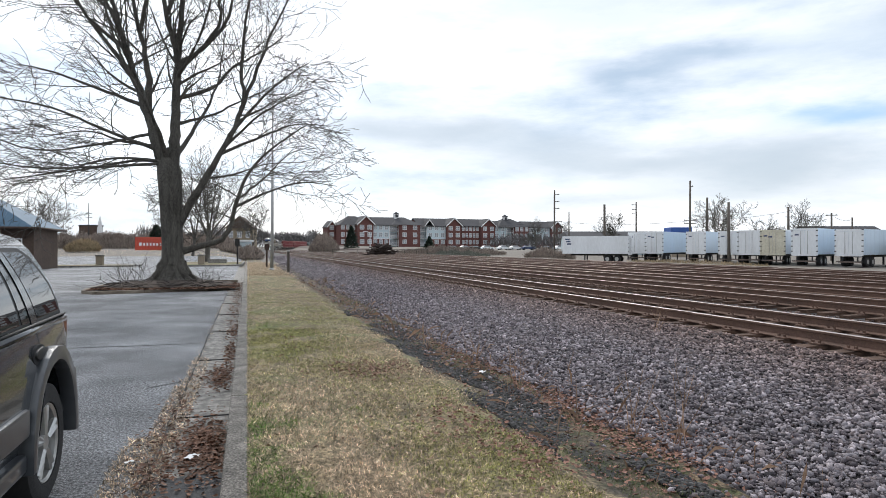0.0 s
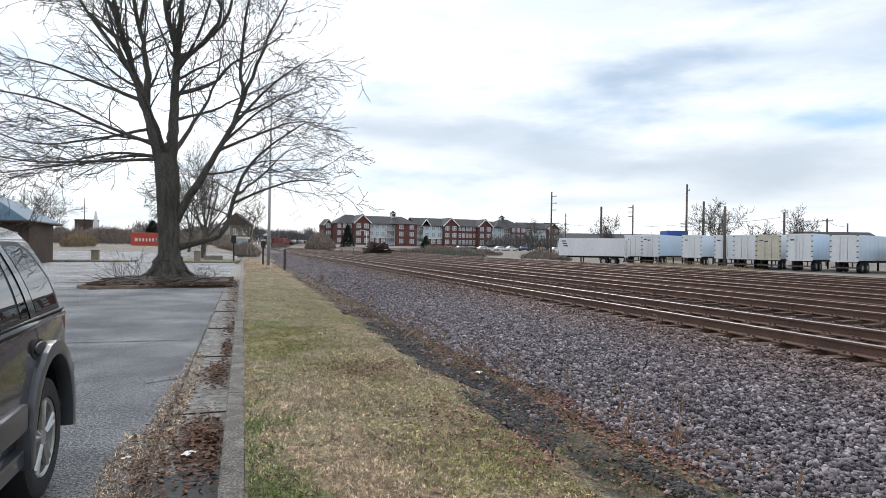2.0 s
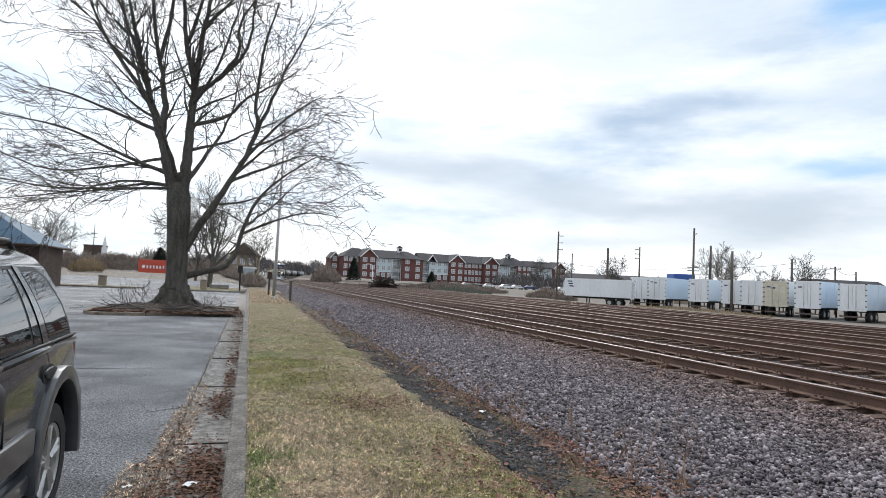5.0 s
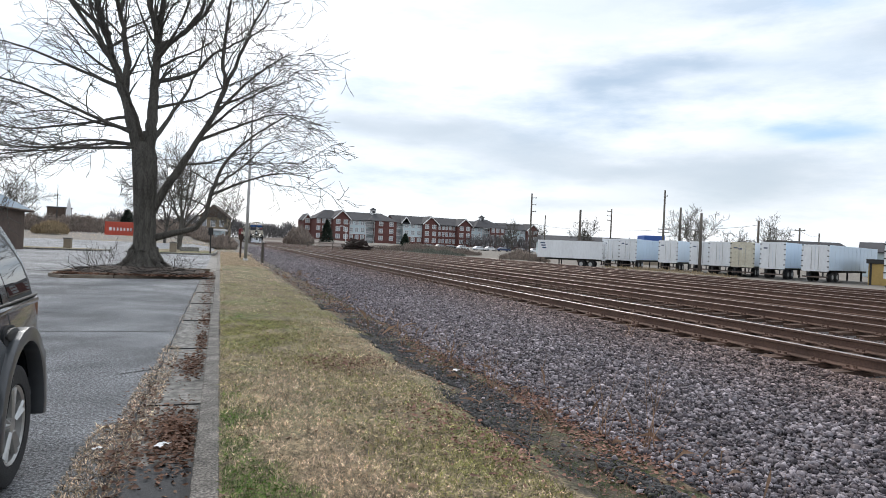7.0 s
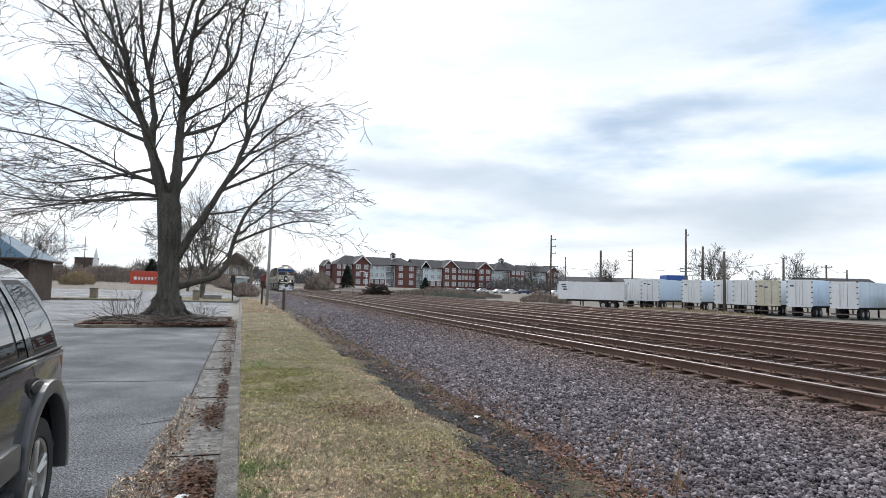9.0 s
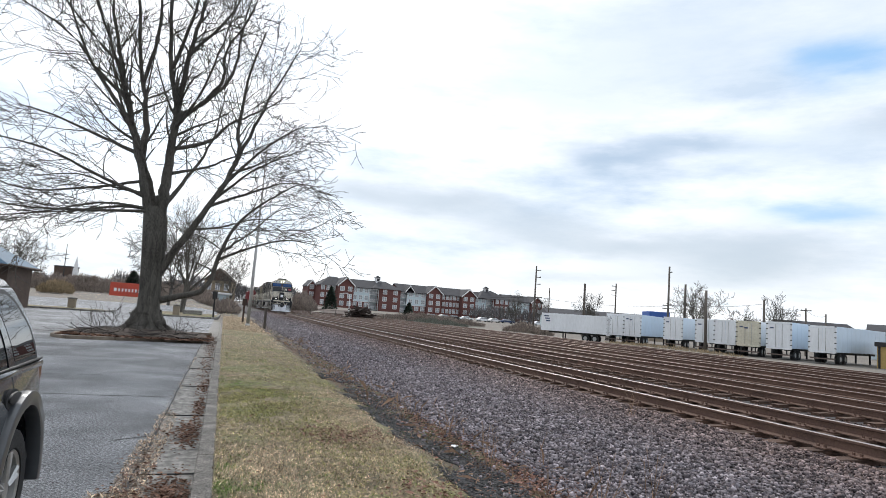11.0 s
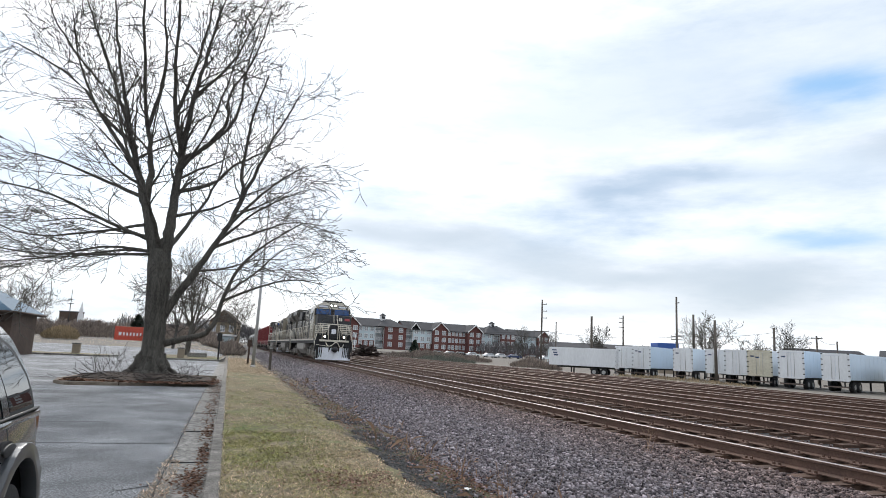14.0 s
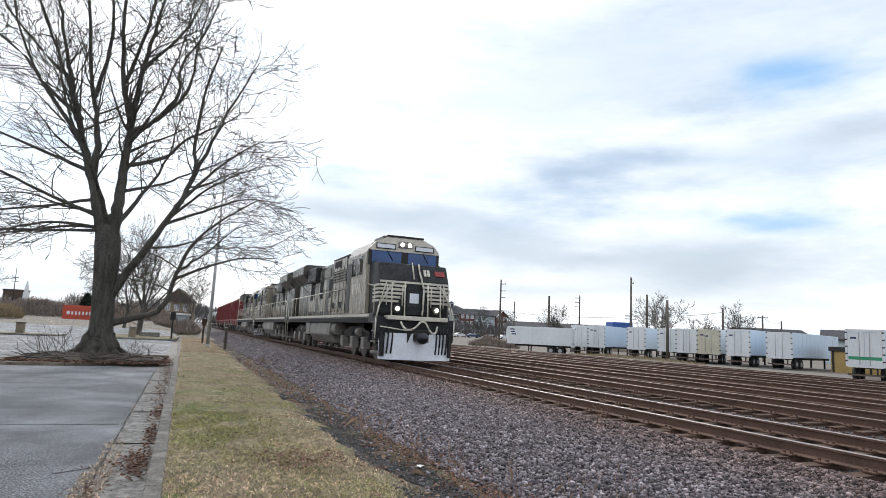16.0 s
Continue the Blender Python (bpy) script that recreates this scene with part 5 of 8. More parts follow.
def cupola(parent, x, y, z):
    c = part("cupola", bm_box(x - 0.8, x + 0.8, y - 0.8, y + 0.8, z - 1.2, z + 1.2, bevel=0.04), M["trim"], parent)
    part("louvre", bm_box(x - 0.5, x + 0.5, y - 0.83, y - 0.805, z - 0.2, z + 0.9), M["shingle"], c)
    cap = bmesh.new()
    bmesh.ops.create_cone(cap, cap_ends=True, segments=4, radius1=1.4, radius2=0.05, depth=1.0, matrix=pose(x, y, z + 1.7, 0, 0, 45))
    part("cupola_cap", cap, M["shingle"], c)


def hip_roof(parent, x0, x1, y0, y1, eave, ridge):
    bm = bmesh.new()
    o = 0.5
    lo = [bm.verts.new(v) for v in ((x0 - o, y0 - o, eave), (x1 + o, y0 - o, eave), (x1 + o, y1 + o, eave), (x0 - o, y1 + o, eave))]
    xm, ym, d = (x0 + x1) / 2, (y0 + y1) / 2, (x1 - x0) * 0.12
    hi = [bm.verts.new((xm - d, ym, ridge)), bm.verts.new((xm + d, ym, ridge))]
    for f in ((lo[0], lo[1], hi[1], hi[0]), (lo[1], lo[2], hi[1]), (lo[2], lo[3], hi[0], hi[1]), (lo[3], lo[0], hi[0]), lo[::-1]):
        bm.faces.new(f)
    part("roof", bm, M["shingle"], parent)


APT = pose(33.64, 247.3, 2.25, 0, 0, 6.3) @ Matrix.Diagonal((1.2, 1.2, 1.0, 1))
a1 = thing("apartment_house", "three-storey red brick and grey siding apartment house with white gables", "apartment house", APT, "apartment houses")
wing(a1, 1.6, 7.1, 2.0, 13, 8.3, "brick", 3, 3)
hip_roof(a1, 1.6, 12.6, 2.0, 13, 8.3, 12.2)
wing(a1, -1.0, 1.58, 8.0, 16, 7.6, "brick", 3, 1, 10.2)
gable_roof(a1, -1.0, 1.58, 8.0, 15, 7.6, 10.2, False)
wing(a1, 7.1, 12.4, -0.5, 9, 8.5, "brick", 3, 2, 12.0)
gable_roof(a1, 7.1, 12.4, -0.5, 8, 8.5, 12.0, False)
wing(a1, 12.4, 18.3, 0.8, 12, 8.4, "siding", 3, 3)
balcony_bay(a1, 18.3, 21.6, 0.4, 12, 8.4)
gable_roof(a1, 12.4, 22.0, 0.8, 12, 8.4, 11.8, True)
wing(a1, 21.6, 29.3, -0.4, 12, 8.6, "brick", 3, 2)
hip_roof(a1, 19.5, 29.3, -0.4, 12, 8.6, 12.0)
cupola(a1, 22.6, 5.8, 12.1)
balcony_bay(a1, 29.3, 32.3, 0.6, 12, 8.2)
wing(a1, 32.3, 39.4, 0.6, 12, 8.3, "siding", 3, 3)
gable_roof(a1, 29.3, 42.0, 0.6, 12, 8.2, 11.7, True)
wing(a1, 39.4, 44.9, -0.6, 9, 8.4, "brick", 3, 2, 11.8)
gable_roof(a1, 39.4, 44.9, -0.6, 8, 8.4, 11.8, False)
gable_roof(a1, 31.5, 34.2, 0.2, 8, 8.2, 11.0, False)
a2 = thing("apartment_house", "three-storey red brick apartment house with dark shingle roofs and a cupola", "apartment house", APT, "apartment houses")
wing(a2, 46.0, 53.2, 1.5, 13, 8.4, "brick", 3, 5)
gable_roof(a2, 46.0, 56.0, 1.5, 13, 8.4, 11.8, True)
wing(a2, 53.2, 58.7, -0.5, 9, 8.4, "brick", 3, 2, 11.7)
gable_roof(a2, 53.2, 58.7, -0.5, 8, 8.4, 11.7, False)
wing(a2, 58.7, 64.0, 0.9, 12, 8.3, "siding", 3, 2)
balcony_bay(a2, 64.0, 67.0, 0.5, 12, 8.3)
wing(a2, 67.0, 73.1, -0.2, 12, 8.4, "brick", 3, 3)
gable_roof(a2, 58.7, 64.0, 0.9, 12, 8.3, 11.2, True)
hip_roof(a2, 60.5, 73.4, 0.0, 12, 8.4, 12.4)
cupola(a2, 66.2, 5.8, 12.0)
balcony_bay(a2, 73.1, 76.8, 0.4, 12, 8.2)
wing(a2, 76.8, 83.0, 0.8, 12, 8.2, "siding", 3, 2)
gable_roof(a2, 73.0, 85.0, 0.8, 12, 8.2, 11.2, True)
wing(a2, 83.0, 88.0, -0.4, 9, 8.2, "brick", 3, 2, 11.2)
gable_roof(a2, 83.0, 88.0, -0.4, 8, 8.2, 11.2, False)


# ---- trailers ----
def trailer(label, m, length=14.6, body="white", side="panel", height=4.05, stripe=None, marks=0, front_in=False):
    """A box trailer whose rear right corner stands at the pose; it reaches along +y."""
    t = thing("semi_trailer", label, "trailer", m, "parked trailers")
    w_, z0 = 2.6, 1.2
    part("body", bm_box(-w_, 0, 0.06, length, z0, height, bevel=0.03), M[side], t)
    fr = bmesh.new()
    for x0, x1, za, zb in ((-w_, -w_ + 0.14, z0 - 0.1, height), (-0.14, 0, z0 - 0.1, height), (-w_ + 0.14, -0.14, height - 0.22, height), (-w_ + 0.14, -0.14, z0 - 0.14, z0 + 0.05)):
        box(fr, x0, x1, -0.02, 0.055, za, zb, bevel=0.012)
    part("rear_frame", fr, M[body], t)
    for k in range(2):
        x0 = -w_ + 0.15 + k * (w_ / 2 - 0.14)
        d = part("door", bm_box(x0, x0 + w_ / 2 - 0.17, 0.0, 0.05, z0 + 0.06, height - 0.23, bevel=0.008), M[body], t)
        xr = x0 + (w_ / 2 - 0.5 if k == 0 else 0.32)
        part("lock_rod", bm_rod((xr, -0.03, z0 + 0.06), (xr, -0.03, height - 0.25), 0.022, 0.022, 6), M["steel_pole"], d)
        xh = -w_ + 0.07 if k == 0 else -0.07
        for q in range(5):
            part("hinge", bm_box(xh - 0.09, xh + 0.09, -0.035, -0.018, z0 + 0.3 + q * 0.55, z0 + 0.4 + q * 0.55), M["under"], d)
    if stripe:
        part("stripe", bm_box(-w_ + 0.2, -0.2, -0.006, -0.001, z0 + 0.45, z0 + 0.7), M[stripe], t)
    for k in range(marks):
        part("marking", bm_box(-w_ + 0.35 + 0.5 * k, -w_ + 0.75 + 0.5 * k, -0.006, -0.001, height - 0.75 - 0.12 * k, height - 0.6 - 0.1 * k), M["ink"], t)
    for q in range(int(length // 1.2)):
        part("side_rib", bm_box(0.001, 0.012, 0.5 + q * 1.2, 0.54 + q * 1.2, z0 + 0.05, height - 0.06), M[side], t)
    und = bmesh.new()
    for x in (-1.85, -0.85):
        box(und, x, x + 0.1, 0.3, length - 1, 0.95, 1.2)
    box(und, -2.5, -0.1, 0.05, 0.2, 0.45, 0.57)
    for x in (-2.1, -0.6):
        box(und, x, x + 0.1, 0.06, 0.2, 0.5, 1.2)
    part("chassis", und, M["under"], t)
    part("bumper_bar", bm_box(-2.45, -0.15, -0.0, 0.045, 0.42, 0.54, bevel=0.01), M["truck_steel"], t)
    for y in (1.6, 2.9):
        for x in (-2.45, -0.15):
            s = 1 if x > -1 else -1
            wh = part("wheel", bm_rod((x - 0.42 * s, y, 0.5), (x, y, 0.5), 0.5, 0.5, 18), M["tyre"], t)
            part("rim", bm_rod((x - 0.05, y, 0.5), (x + 0.012 * s, y, 0.5), 0.27, 0.24, 14), M["steel_pole"], wh)
    for x in (-2.0, -0.6):
        part("landing_leg", bm_box(x - 0.08, x + 0.08, length - 3.2, length - 3.04, 0.0, 1.2), M["under"], t)
    return t


GZ = -0.4
for label, x, y, rz, body, side, h, st, mk in (
        ("dented white box trailer parked among others in the yard", 54.81, 77.14, 50.0, "white", "panel", 4.15, None, 1),
        ("white box trailer with blue side panels and dark door seams", 55.95, 74.69, 57.0, "white", "panel", 4.2, None, 2),
        ("white box trailer with closed rear doors in the row", 58.14, 68.76, 58.0, "white", "panel", 4.1, None, 1),
        ("white box trailer standing behind a dark utility pole", 57.99, 62.52, 59.0, "white", "white", 4.0, None, 1),
        ("plain white box trailer with closed doors", 57.31, 58.54, 56.4, "white", "panel", 3.98, None, 0),
        ("yellowed white box trailer with patched rear doors", 57.56, 55.32, 58.1, "cream", "white", 3.95, None, 2),
        ("white box trailer with pale blue side", 57.52, 51.14, 66.0, "white", "panel", 4.0, None, 1),
        ("clean white box trailer with pale blue side at the row's end", 58.37, 46.68, 70.5, "white", "panel", 3.8, None, 0),
        ("white box trailer with a green stripe across its doors", 49.3, 31.6, 68.0, "white", "panel", 4.0, "green_paint", 1)):
    trailer(label, pose(x, y, GZ if y > 40 else -0.55, 0, 0, -rz), body=body, side=side, height=h, stripe=st, marks=mk)
pup = trailer("short white box trailer seen from its side", pose(51.9, 76.3, -0.55, 0, 0, 45.5), 9.3, "white", "white", 3.7)
m_ = bmesh.new()
for q in range(3):
    box(m_, -2.615, -2.602, 8.2 - 0.1 * q, 8.9 - 0.15 * q, 3.2 - 0.35 * q, 3.35 - 0.33 * q)
part("marking", m_, M["ink"], pup)

# ---- poles and wires ----
def utility_pole(x, y, top, r, arms, label, turn=0.0):
    z = lie(x, y) - 0.3
    t = thing("utility_pole", label, "utility pole", pose(x, y, z, 0, 0, turn), "utility poles")
    part("pole", bm_rod((0, 0, 0), (rk.uniform(-0.05, 0.05), 0, top - z), r, r * 0.7, 10), M["wood_pole"], t)
    for dz, ln, off in arms:
        a = part("crossarm", bm_box(-ln + off, ln + off, -0.06, 0.06, top - z - dz, top - z - dz + 0.12, bevel=0.01), M["wood_pole"], t)
        for e in (-ln + 0.1 + off, ln - 0.1 + off):
            part("insulator", bm_rod((e, 0, top - z - dz + 0.12), (e, 0, top - z - dz + 0.28), 0.05, 0.03, 6), M["steel_pole"], a)
    return t


POLES = [(55.36, 106.31, 12.35, 0.2, [(0.9, 0.5, 0.45), (2.2, 0.5, 0.45), (3.5, 0.5, 0.45), (6.0, 1.4, 0)]), (73.74, 134.09, 10.12, 0.17, []), (68.25, 109.61, 10.16, 0.3, []),
         (74.29, 107.71, 10.62, 0.18, [(0.6, 0.5, -0.4), (1.5, 0.5, -0.4), (2.4, 0.5, -0.4)]), (67.63, 83.6, 12.24, 0.2, [(1.0, 0.3, 0.2), (6.4, 0.9, 0), (6.9, 0.9, 0)]), (73.03, 86.1, 9.85, 0.24, []),
         (55.2, 61.3, 7.0, 0.2, []), (72.74, 69.43, 7.22, 0.2, []), (84.84, 72.97, 6.81, 0.17, [(0.4, 0.8, 0)]), (101.65, 83.42, 6.84, 0.17, [])]
for x, y, top, r, arms in POLES:
    utility_pole(x, y, top, r, arms, "tall weathered wooden utility pole with crossarms" if arms else "bare weathered wooden utility pole", -25)


def wire(a, b, sag, name="power_line"):
    a, b = Vector(a), Vector(b)
    w_ = Wood(1)
    w_.tube([a.lerp(b, q / 12) - Vector((0, 0, sag * 4 * (q / 12) * (1 - q / 12))) for q in range(13)], [0.022] * 13, 5)
    return tagged(w_.done(name, M["under"], None), "thin black power line sagging between poles", "power line", "power lines")


wire((67.63, 83.6, 6.1), (72.74, 69.43, 6.6), 0.4)
wire((72.74, 69.43, 6.6), (84.84, 72.97, 6.5), 0.4)
wire((84.84, 72.97, 6.5), (101.65, 83.42, 6.5), 0.5)
wire((67.63, 83.6, 5.8), (55.36, 106.31, 6.5), 0.6)
wire((55.36, 106.31, 6.4), (24, 150, 6.6), 0.8)

# ---- far things beyond the yard ----
blue = thing("tarp_shed", "flat shed covered by a blue tarpaulin", "shed", pose(86.2, 109.2, 0, 0, 0, -17))
part("wall", bm_box(-2.0, 2.0, 0, 4, -1, 4.6), M["tan"], blue)
bm = bm_box(-2.2, 2.2, -0.2, 4.2, 4.6, 5.75, bevel=0.15)
part("tarpaulin", bm, M["blue_tarp"], blue)
for x, y, rz, w_, d_, e_, rd, lab in ((79.0, 143.0, -17, 27.0, 12, 4.6, 6.4, "long low grey-roofed warehouse beyond the trailers"), (173, 155.5, -17, 24, 14, 6.0, 9.2, "grey-roofed house beyond the trailer yard"), (150, 118, -40, 30, 14, 4.5, 6.6, "low grey-roofed building behind the trailers"), (118, 78, -50, 34, 14, 4.4, 6.4, "grey-roofed house behind the yellow wall"), (104, 77, -55, 26, 12, 4.2, 6.2, "low grey-roofed house beyond the striped trailer")):
    hs = thing("far_house", lab, "house", pose(x, y, -0.6, 0, 0, rz))
    part("wall", bm_box(0, w_, 0, d_, -1, e_), M["siding"], hs)
    bm = bmesh.new()
    prism(bm, [(-0.6, e_), (-0.6, e_ + 0.25), (d_ / 2, rd), (d_ + 0.6, e_ + 0.25), (d_ + 0.6, e_)], "x", -0.6, w_ + 0.6)
    part("roof", bm, M["shingle"], hs)
    for q in range(int(w_ // 4)):
        sash(hs, 2 + q * 4, 1.6, 1.2, 1.4, 0.0)
yw = thing("storage_building", "low ochre storage building with a dark fascia", "building", pose(63.2, 44.2, -0.6, 0, 0, -56))
part("wall", bm_box(-1.5, 14, 0, 6, 0, 2.3), M["ochre"], yw)
part("fascia", bm_box(-1.7, 14.2, -0.2, 6.2, 2.3, 2.75, bevel=0.03), M["under"], yw)
for q in range(5):
    part("pilaster", bm_box(-1.4 + q * 3.2, -1.2 + q * 3.2, -0.06, -0.002, 0, 2.3), M["under"], yw)


def bush(name, label, cx, cy, rx, ry, h, n, material, size, kind="", cat="shrub", seed=1, z=None):
    """A thicket of many small crossed sprays with an uneven top."""
    g, n = np.random.default_rng(seed), n * 3
    a, r = g.uniform(0, 2 * np.pi, n), np.sqrt(g.uniform(0, 1, n))
    x, y = cx + rx * r * np.cos(a), cy + ry * r * np.sin(a)
    top = h * (1 - 0.75 * r ** 2) * np.array([0.75 + 0.5 * noise.noise((p * 0.5, q * 0.5, seed)) for p, q in zip(x, y)])
    zz_ = np.array([lie(p, q) if z is None else z for p, q in zip(x, y)]) - 0.1 + np.maximum(0.1, top) * np.sqrt(g.uniform(0, 1, n))
    me = scatter_mesh(name, np.stack([x, y, zz_], -1), [(-0.022, 0, 0), (0.022, 0, 0), (0.018, 0.2, 0.6), (-0.012, 0.05, 1.05)], [(0, 1, 2, 3)], g.uniform(0.5, 1.2, n) * size, g, 1.0, 0.4, 0.9)
    return tagged(link(name, me, material), label, cat, kind=kind)


bush("brush_thicket", "bare brown thicket at the far edge of the lot", -30, 150, 22, 5, 4.0, 14000, M["shrub"], 0.55, "stuff", seed=2)
bush("brush_thicket", "bare brown thicket beyond the container", -11, 158, 12, 5, 4.5, 9000, M["shrub"], 0.55, "stuff", seed=3)
bush("reed_clump", "pale dry reed clump at the edge of the lot", -22.3, 100, 2.2, 1.6, 2.0, 3200, M["reed"], 0.5, cat="reeds", seed=4)
bush("brush_thicket", "brown leafless brush beside the main track", -2.3, 112, 2.1, 12, 2.3, 5200, M["shrub"], 0.5, "stuff", seed=5)
bush("brush_thicket", "brown leafless brush beside the main track", 0.4, 84, 1.5, 8, 1.7, 3800, M["shrub"], 0.45, "stuff", seed=15)
bush("brush_thicket", "brown leafless brush on the outside of the bend", 22, 190, 4.0, 14, 6.3, 4500, M["shrub"], 0.9, "stuff", seed=6, z=0.0)
bush("scrub_hedge", "brown and grey scrub in front of the parked cars", 45, 140, 15, 3, 2.4, 6000, M["shrub"], 0.5, "stuff", seed=7, z=-0.3)
bush("scrub_hedge", "low grey-green scrub at the yard's far edge", 40, 118, 7, 2.5, 1.3, 3000, M["hedge"], 0.4, "stuff", seed=8, z=-0.3)
bush("scrub_hedge", "dead brown weeds along the trailer row", 50, 62, 3, 12, 0.6, 900, M["reed"], 0.25, "stuff", seed=9)
bush("scrub_hedge", "dead brown weeds by the short trailer", 44, 86, 4, 3, 1.8, 1500, M["shrub"], 0.5, "stuff", seed=10)

# scrap pile by the track
rub = thing("scrap_tie_pile", "heap of old dark railway ties beside the yard", "ties", pose(21.8, 104.5, -0.1))
for q in range(60):
    bm = bm_box(-1.3, 1.3, -0.13, 0.13, -0.09, 0.09, bevel=0.015)
    lv = q // 12
    part("old_tie", bm, M["pile_wood"], rub).matrix_basis = pose(rk.uniform(-2.2, 2.2) * (1 - lv * 0.18), rk.uniform(-0.9, 0.9), 0.15 + 0.38 * lv + rk.uniform(0, 0.3), rk.uniform(-12, 12), rk.uniform(-22, 22), rk.uniform(-50, 50))
fence = thing("fence", "low grey rail fence beside the apartment lawn", "fence", pose(14.5, 112, 0.1))
for q in range(9):
    part("post", bm_rod((q * 2.2, 0, 0), (q * 2.2, 0, 1.15), 0.06, 0.06, 6), M["wood_pole"], fence)
for z in (0.6, 1.1):
    part("rail", bm_rod((0, 0, z), (17.6, 0, z), 0.04, 0.04, 6), M["wood_pole"], fence)

lamp = thing("street_lamp", "slender white lamp post with a curved arm by the apartments", "lamp", pose(22.0, 116.0, 0.1))
part("mast", bm_rod((0, 0, 0), (0, 0, 3.9), 0.09, 0.06, 8), M["trim"], lamp)
bm = bmesh.new()
pipe(bm, [(-0.9, 0, 4.45), (-0.5, 0, 4.42), (-0.15, 0, 4.25), (0, 0, 3.88)], 0.06, 6)
part("arm", bm, M["trim"], lamp)
part("head", bm_box(-1.3, -0.85, -0.1, 0.1, 4.36, 4.48, bevel=0.03), M["trim"], lamp)


def evergreen(x, y, z, h, r, seed):
    t = thing("evergreen_tree", "dark conical evergreen in front of the apartments", "tree", pose(x, y, z), "evergreens")
    part("trunk", bm_rod((0, 0, -0.3), (0, 0, h * 0.9), r * 0.09, 0.03, 8), M["bark"], t)
    g = np.random.default_rng(seed)
    n = 2600
    q = g.uniform(0, 1, n) ** 0.7
    rr = r * (1 - q) ** 0.8 * g.uniform(0.5, 1.08, n)
    a = g.uniform(0, 2 * np.pi, n)
    p = np.stack([rr * np.cos(a), rr * np.sin(a), 0.3 + q * (h - 0.3)], -1)
    me = scatter_mesh("needles", p, [(-0.16, 0, 0), (0.16, 0, 0), (0.1, 0.5, -0.1), (-0.1, 0.8, 0.15)], [(0, 1, 2, 3)], g.uniform(0.5, 1.1, n) * r * 0.33, g, 1.0, 0.3, 0.8)
    link("needles", me, M["pine"], t)


evergreen(30.3, 190.0, 0.3, 7.5, 2.6, 3)
evergreen(54.3, 187.5, 0.3, 4.5, 2.0, 4)
evergreen(-19.0, 150.0, 0.9, 5.4, 2.4, 5)


def parked_car(x, y, rz, material, label):
    t = thing("parked_car", label, "car", pose(x * 1.2, y * 1.2, lie(x * 1.2, y * 1.2) - 0.06, 0, 0, rz), "parked cars")
    bm = bmesh.new()
    prism(bm, [(-2.2, 0.35), (-2.25, 0.75), (-1.2, 0.92), (-0.5, 1.42), (1.1, 1.45), (1.75, 1.0), (2.2, 0.9), (2.25, 0.4)], "x", -0.88, 0.88, bevel=0.06)
    part("body", bm, material, t)
    bm = bmesh.new()
    prism(bm, [(-1.0, 0.95), (-0.45, 1.36), (1.05, 1.38), (1.55, 1.0)], "x", -0.9, 0.9)
    part("window", bm, M["glass"], t)
    for yy in (-1.4, 1.4):
        for s in (-1, 1):
            w_ = part("wheel", bm_rod((s * 0.68, yy, 0.33), (s * 0.91, yy, 0.33), 0.33, 0.33, 14), M["tyre"], t)
            part("rim", bm_rod((s * 0.9, yy, 0.33), (s * 0.922, yy, 0.33), 0.2, 0.19, 10), M["steel_pole"], w_)


for x, y, mt, lb in ((62.3, 158.6, "white", "white parked car"), (66.6, 157.3, "white", "white parked car"), (69.6, 156.4, "trim", "pale silver parked car"), (73.0, 155.3, "ink", "dark blue parked pickup"), (77.5, 153.9, "under", "dark parked car"), (81.2, 152.7, "white", "white parked car"), (56.5, 160.2, "steel_pole", "grey parked car"), (59.3, 159.6, "under", "black parked car"), (84.6, 151.6, "steel_pole", "grey parked car"), (53.2, 161.0, "under", "dark parked car")):
    parked_car(x, y, 90 + rk.uniform(-12, 12), M[mt], lb + " in front of the apartments")

# red container, its lettering as plain bars
con = thing("shipping_container", "orange-red corrugated shipping container with white lettering", "container", pose(-19.72, 126.7, 0.9, 0, 0, -17.4))
part("body", bm_box(0, 6.1, 0, 2.44, 0.1, 2.55, bevel=0.03), M["red_box"], con)
for q in range(19):
    part("corrugation", bm_box(0.15 + q * 0.3, 0.3 + q * 0.3, -0.035, 0.001, 0.22, 2.4), M["red_box"], con)
for x in (0, 5.95):
    part("corner_post", bm_box(x, x + 0.15, -0.05, 0.1, 0, 2.6), M["red_box"], con)
for q in range(7):
    part("lettering", bm_box(1.55 + q * 0.6, 1.83 + q * 0.6, -0.045, -0.038, 0.95, 1.5), M["trim"], con)
part("emblem", bm_box(0.75, 1.25, -0.045, -0.038, 0.95, 1.55), M["trim"], con)

# far town: brick block, steeple, mast, ochre block, white shed
blk = thing("brick_block", "distant dark brick building over the thicket", "building", pose(-77.09, 338.5, 0, 0, 0, -12))
part("wall", bm_box(0, 7.6, 0, 8, 0, 11.9), M["depot_brick"], blk)
part("parapet", bm_box(-0.2, 7.8, -0.2, 8.2, 11.9, 12.4), M["shingle"], blk)
st_ = thing("church_steeple", "distant white church steeple", "church", pose(-67.5, 335.5, 0))
part("tower", bm_box(-1.0, 1.0, -1.0, 1.0, 0, 11.4), M["trim"], st_)
part("belfry", bm_box(-0.7, 0.7, -0.7, 0.7, 11.4, 13.6, bevel=0.1), M["trim"], st_)
bm = bmesh.new()
bmesh.ops.create_cone(bm, cap_ends=True, segments=8, radius1=0.75, radius2=0.04, depth=3.4, matrix=pose(0, 0, 15.3))
part("spire", bm, M["trim"], st_)
mast = thing("radio_mast", "thin distant steel mast", "mast", pose(-48.46, 224.8, 0))
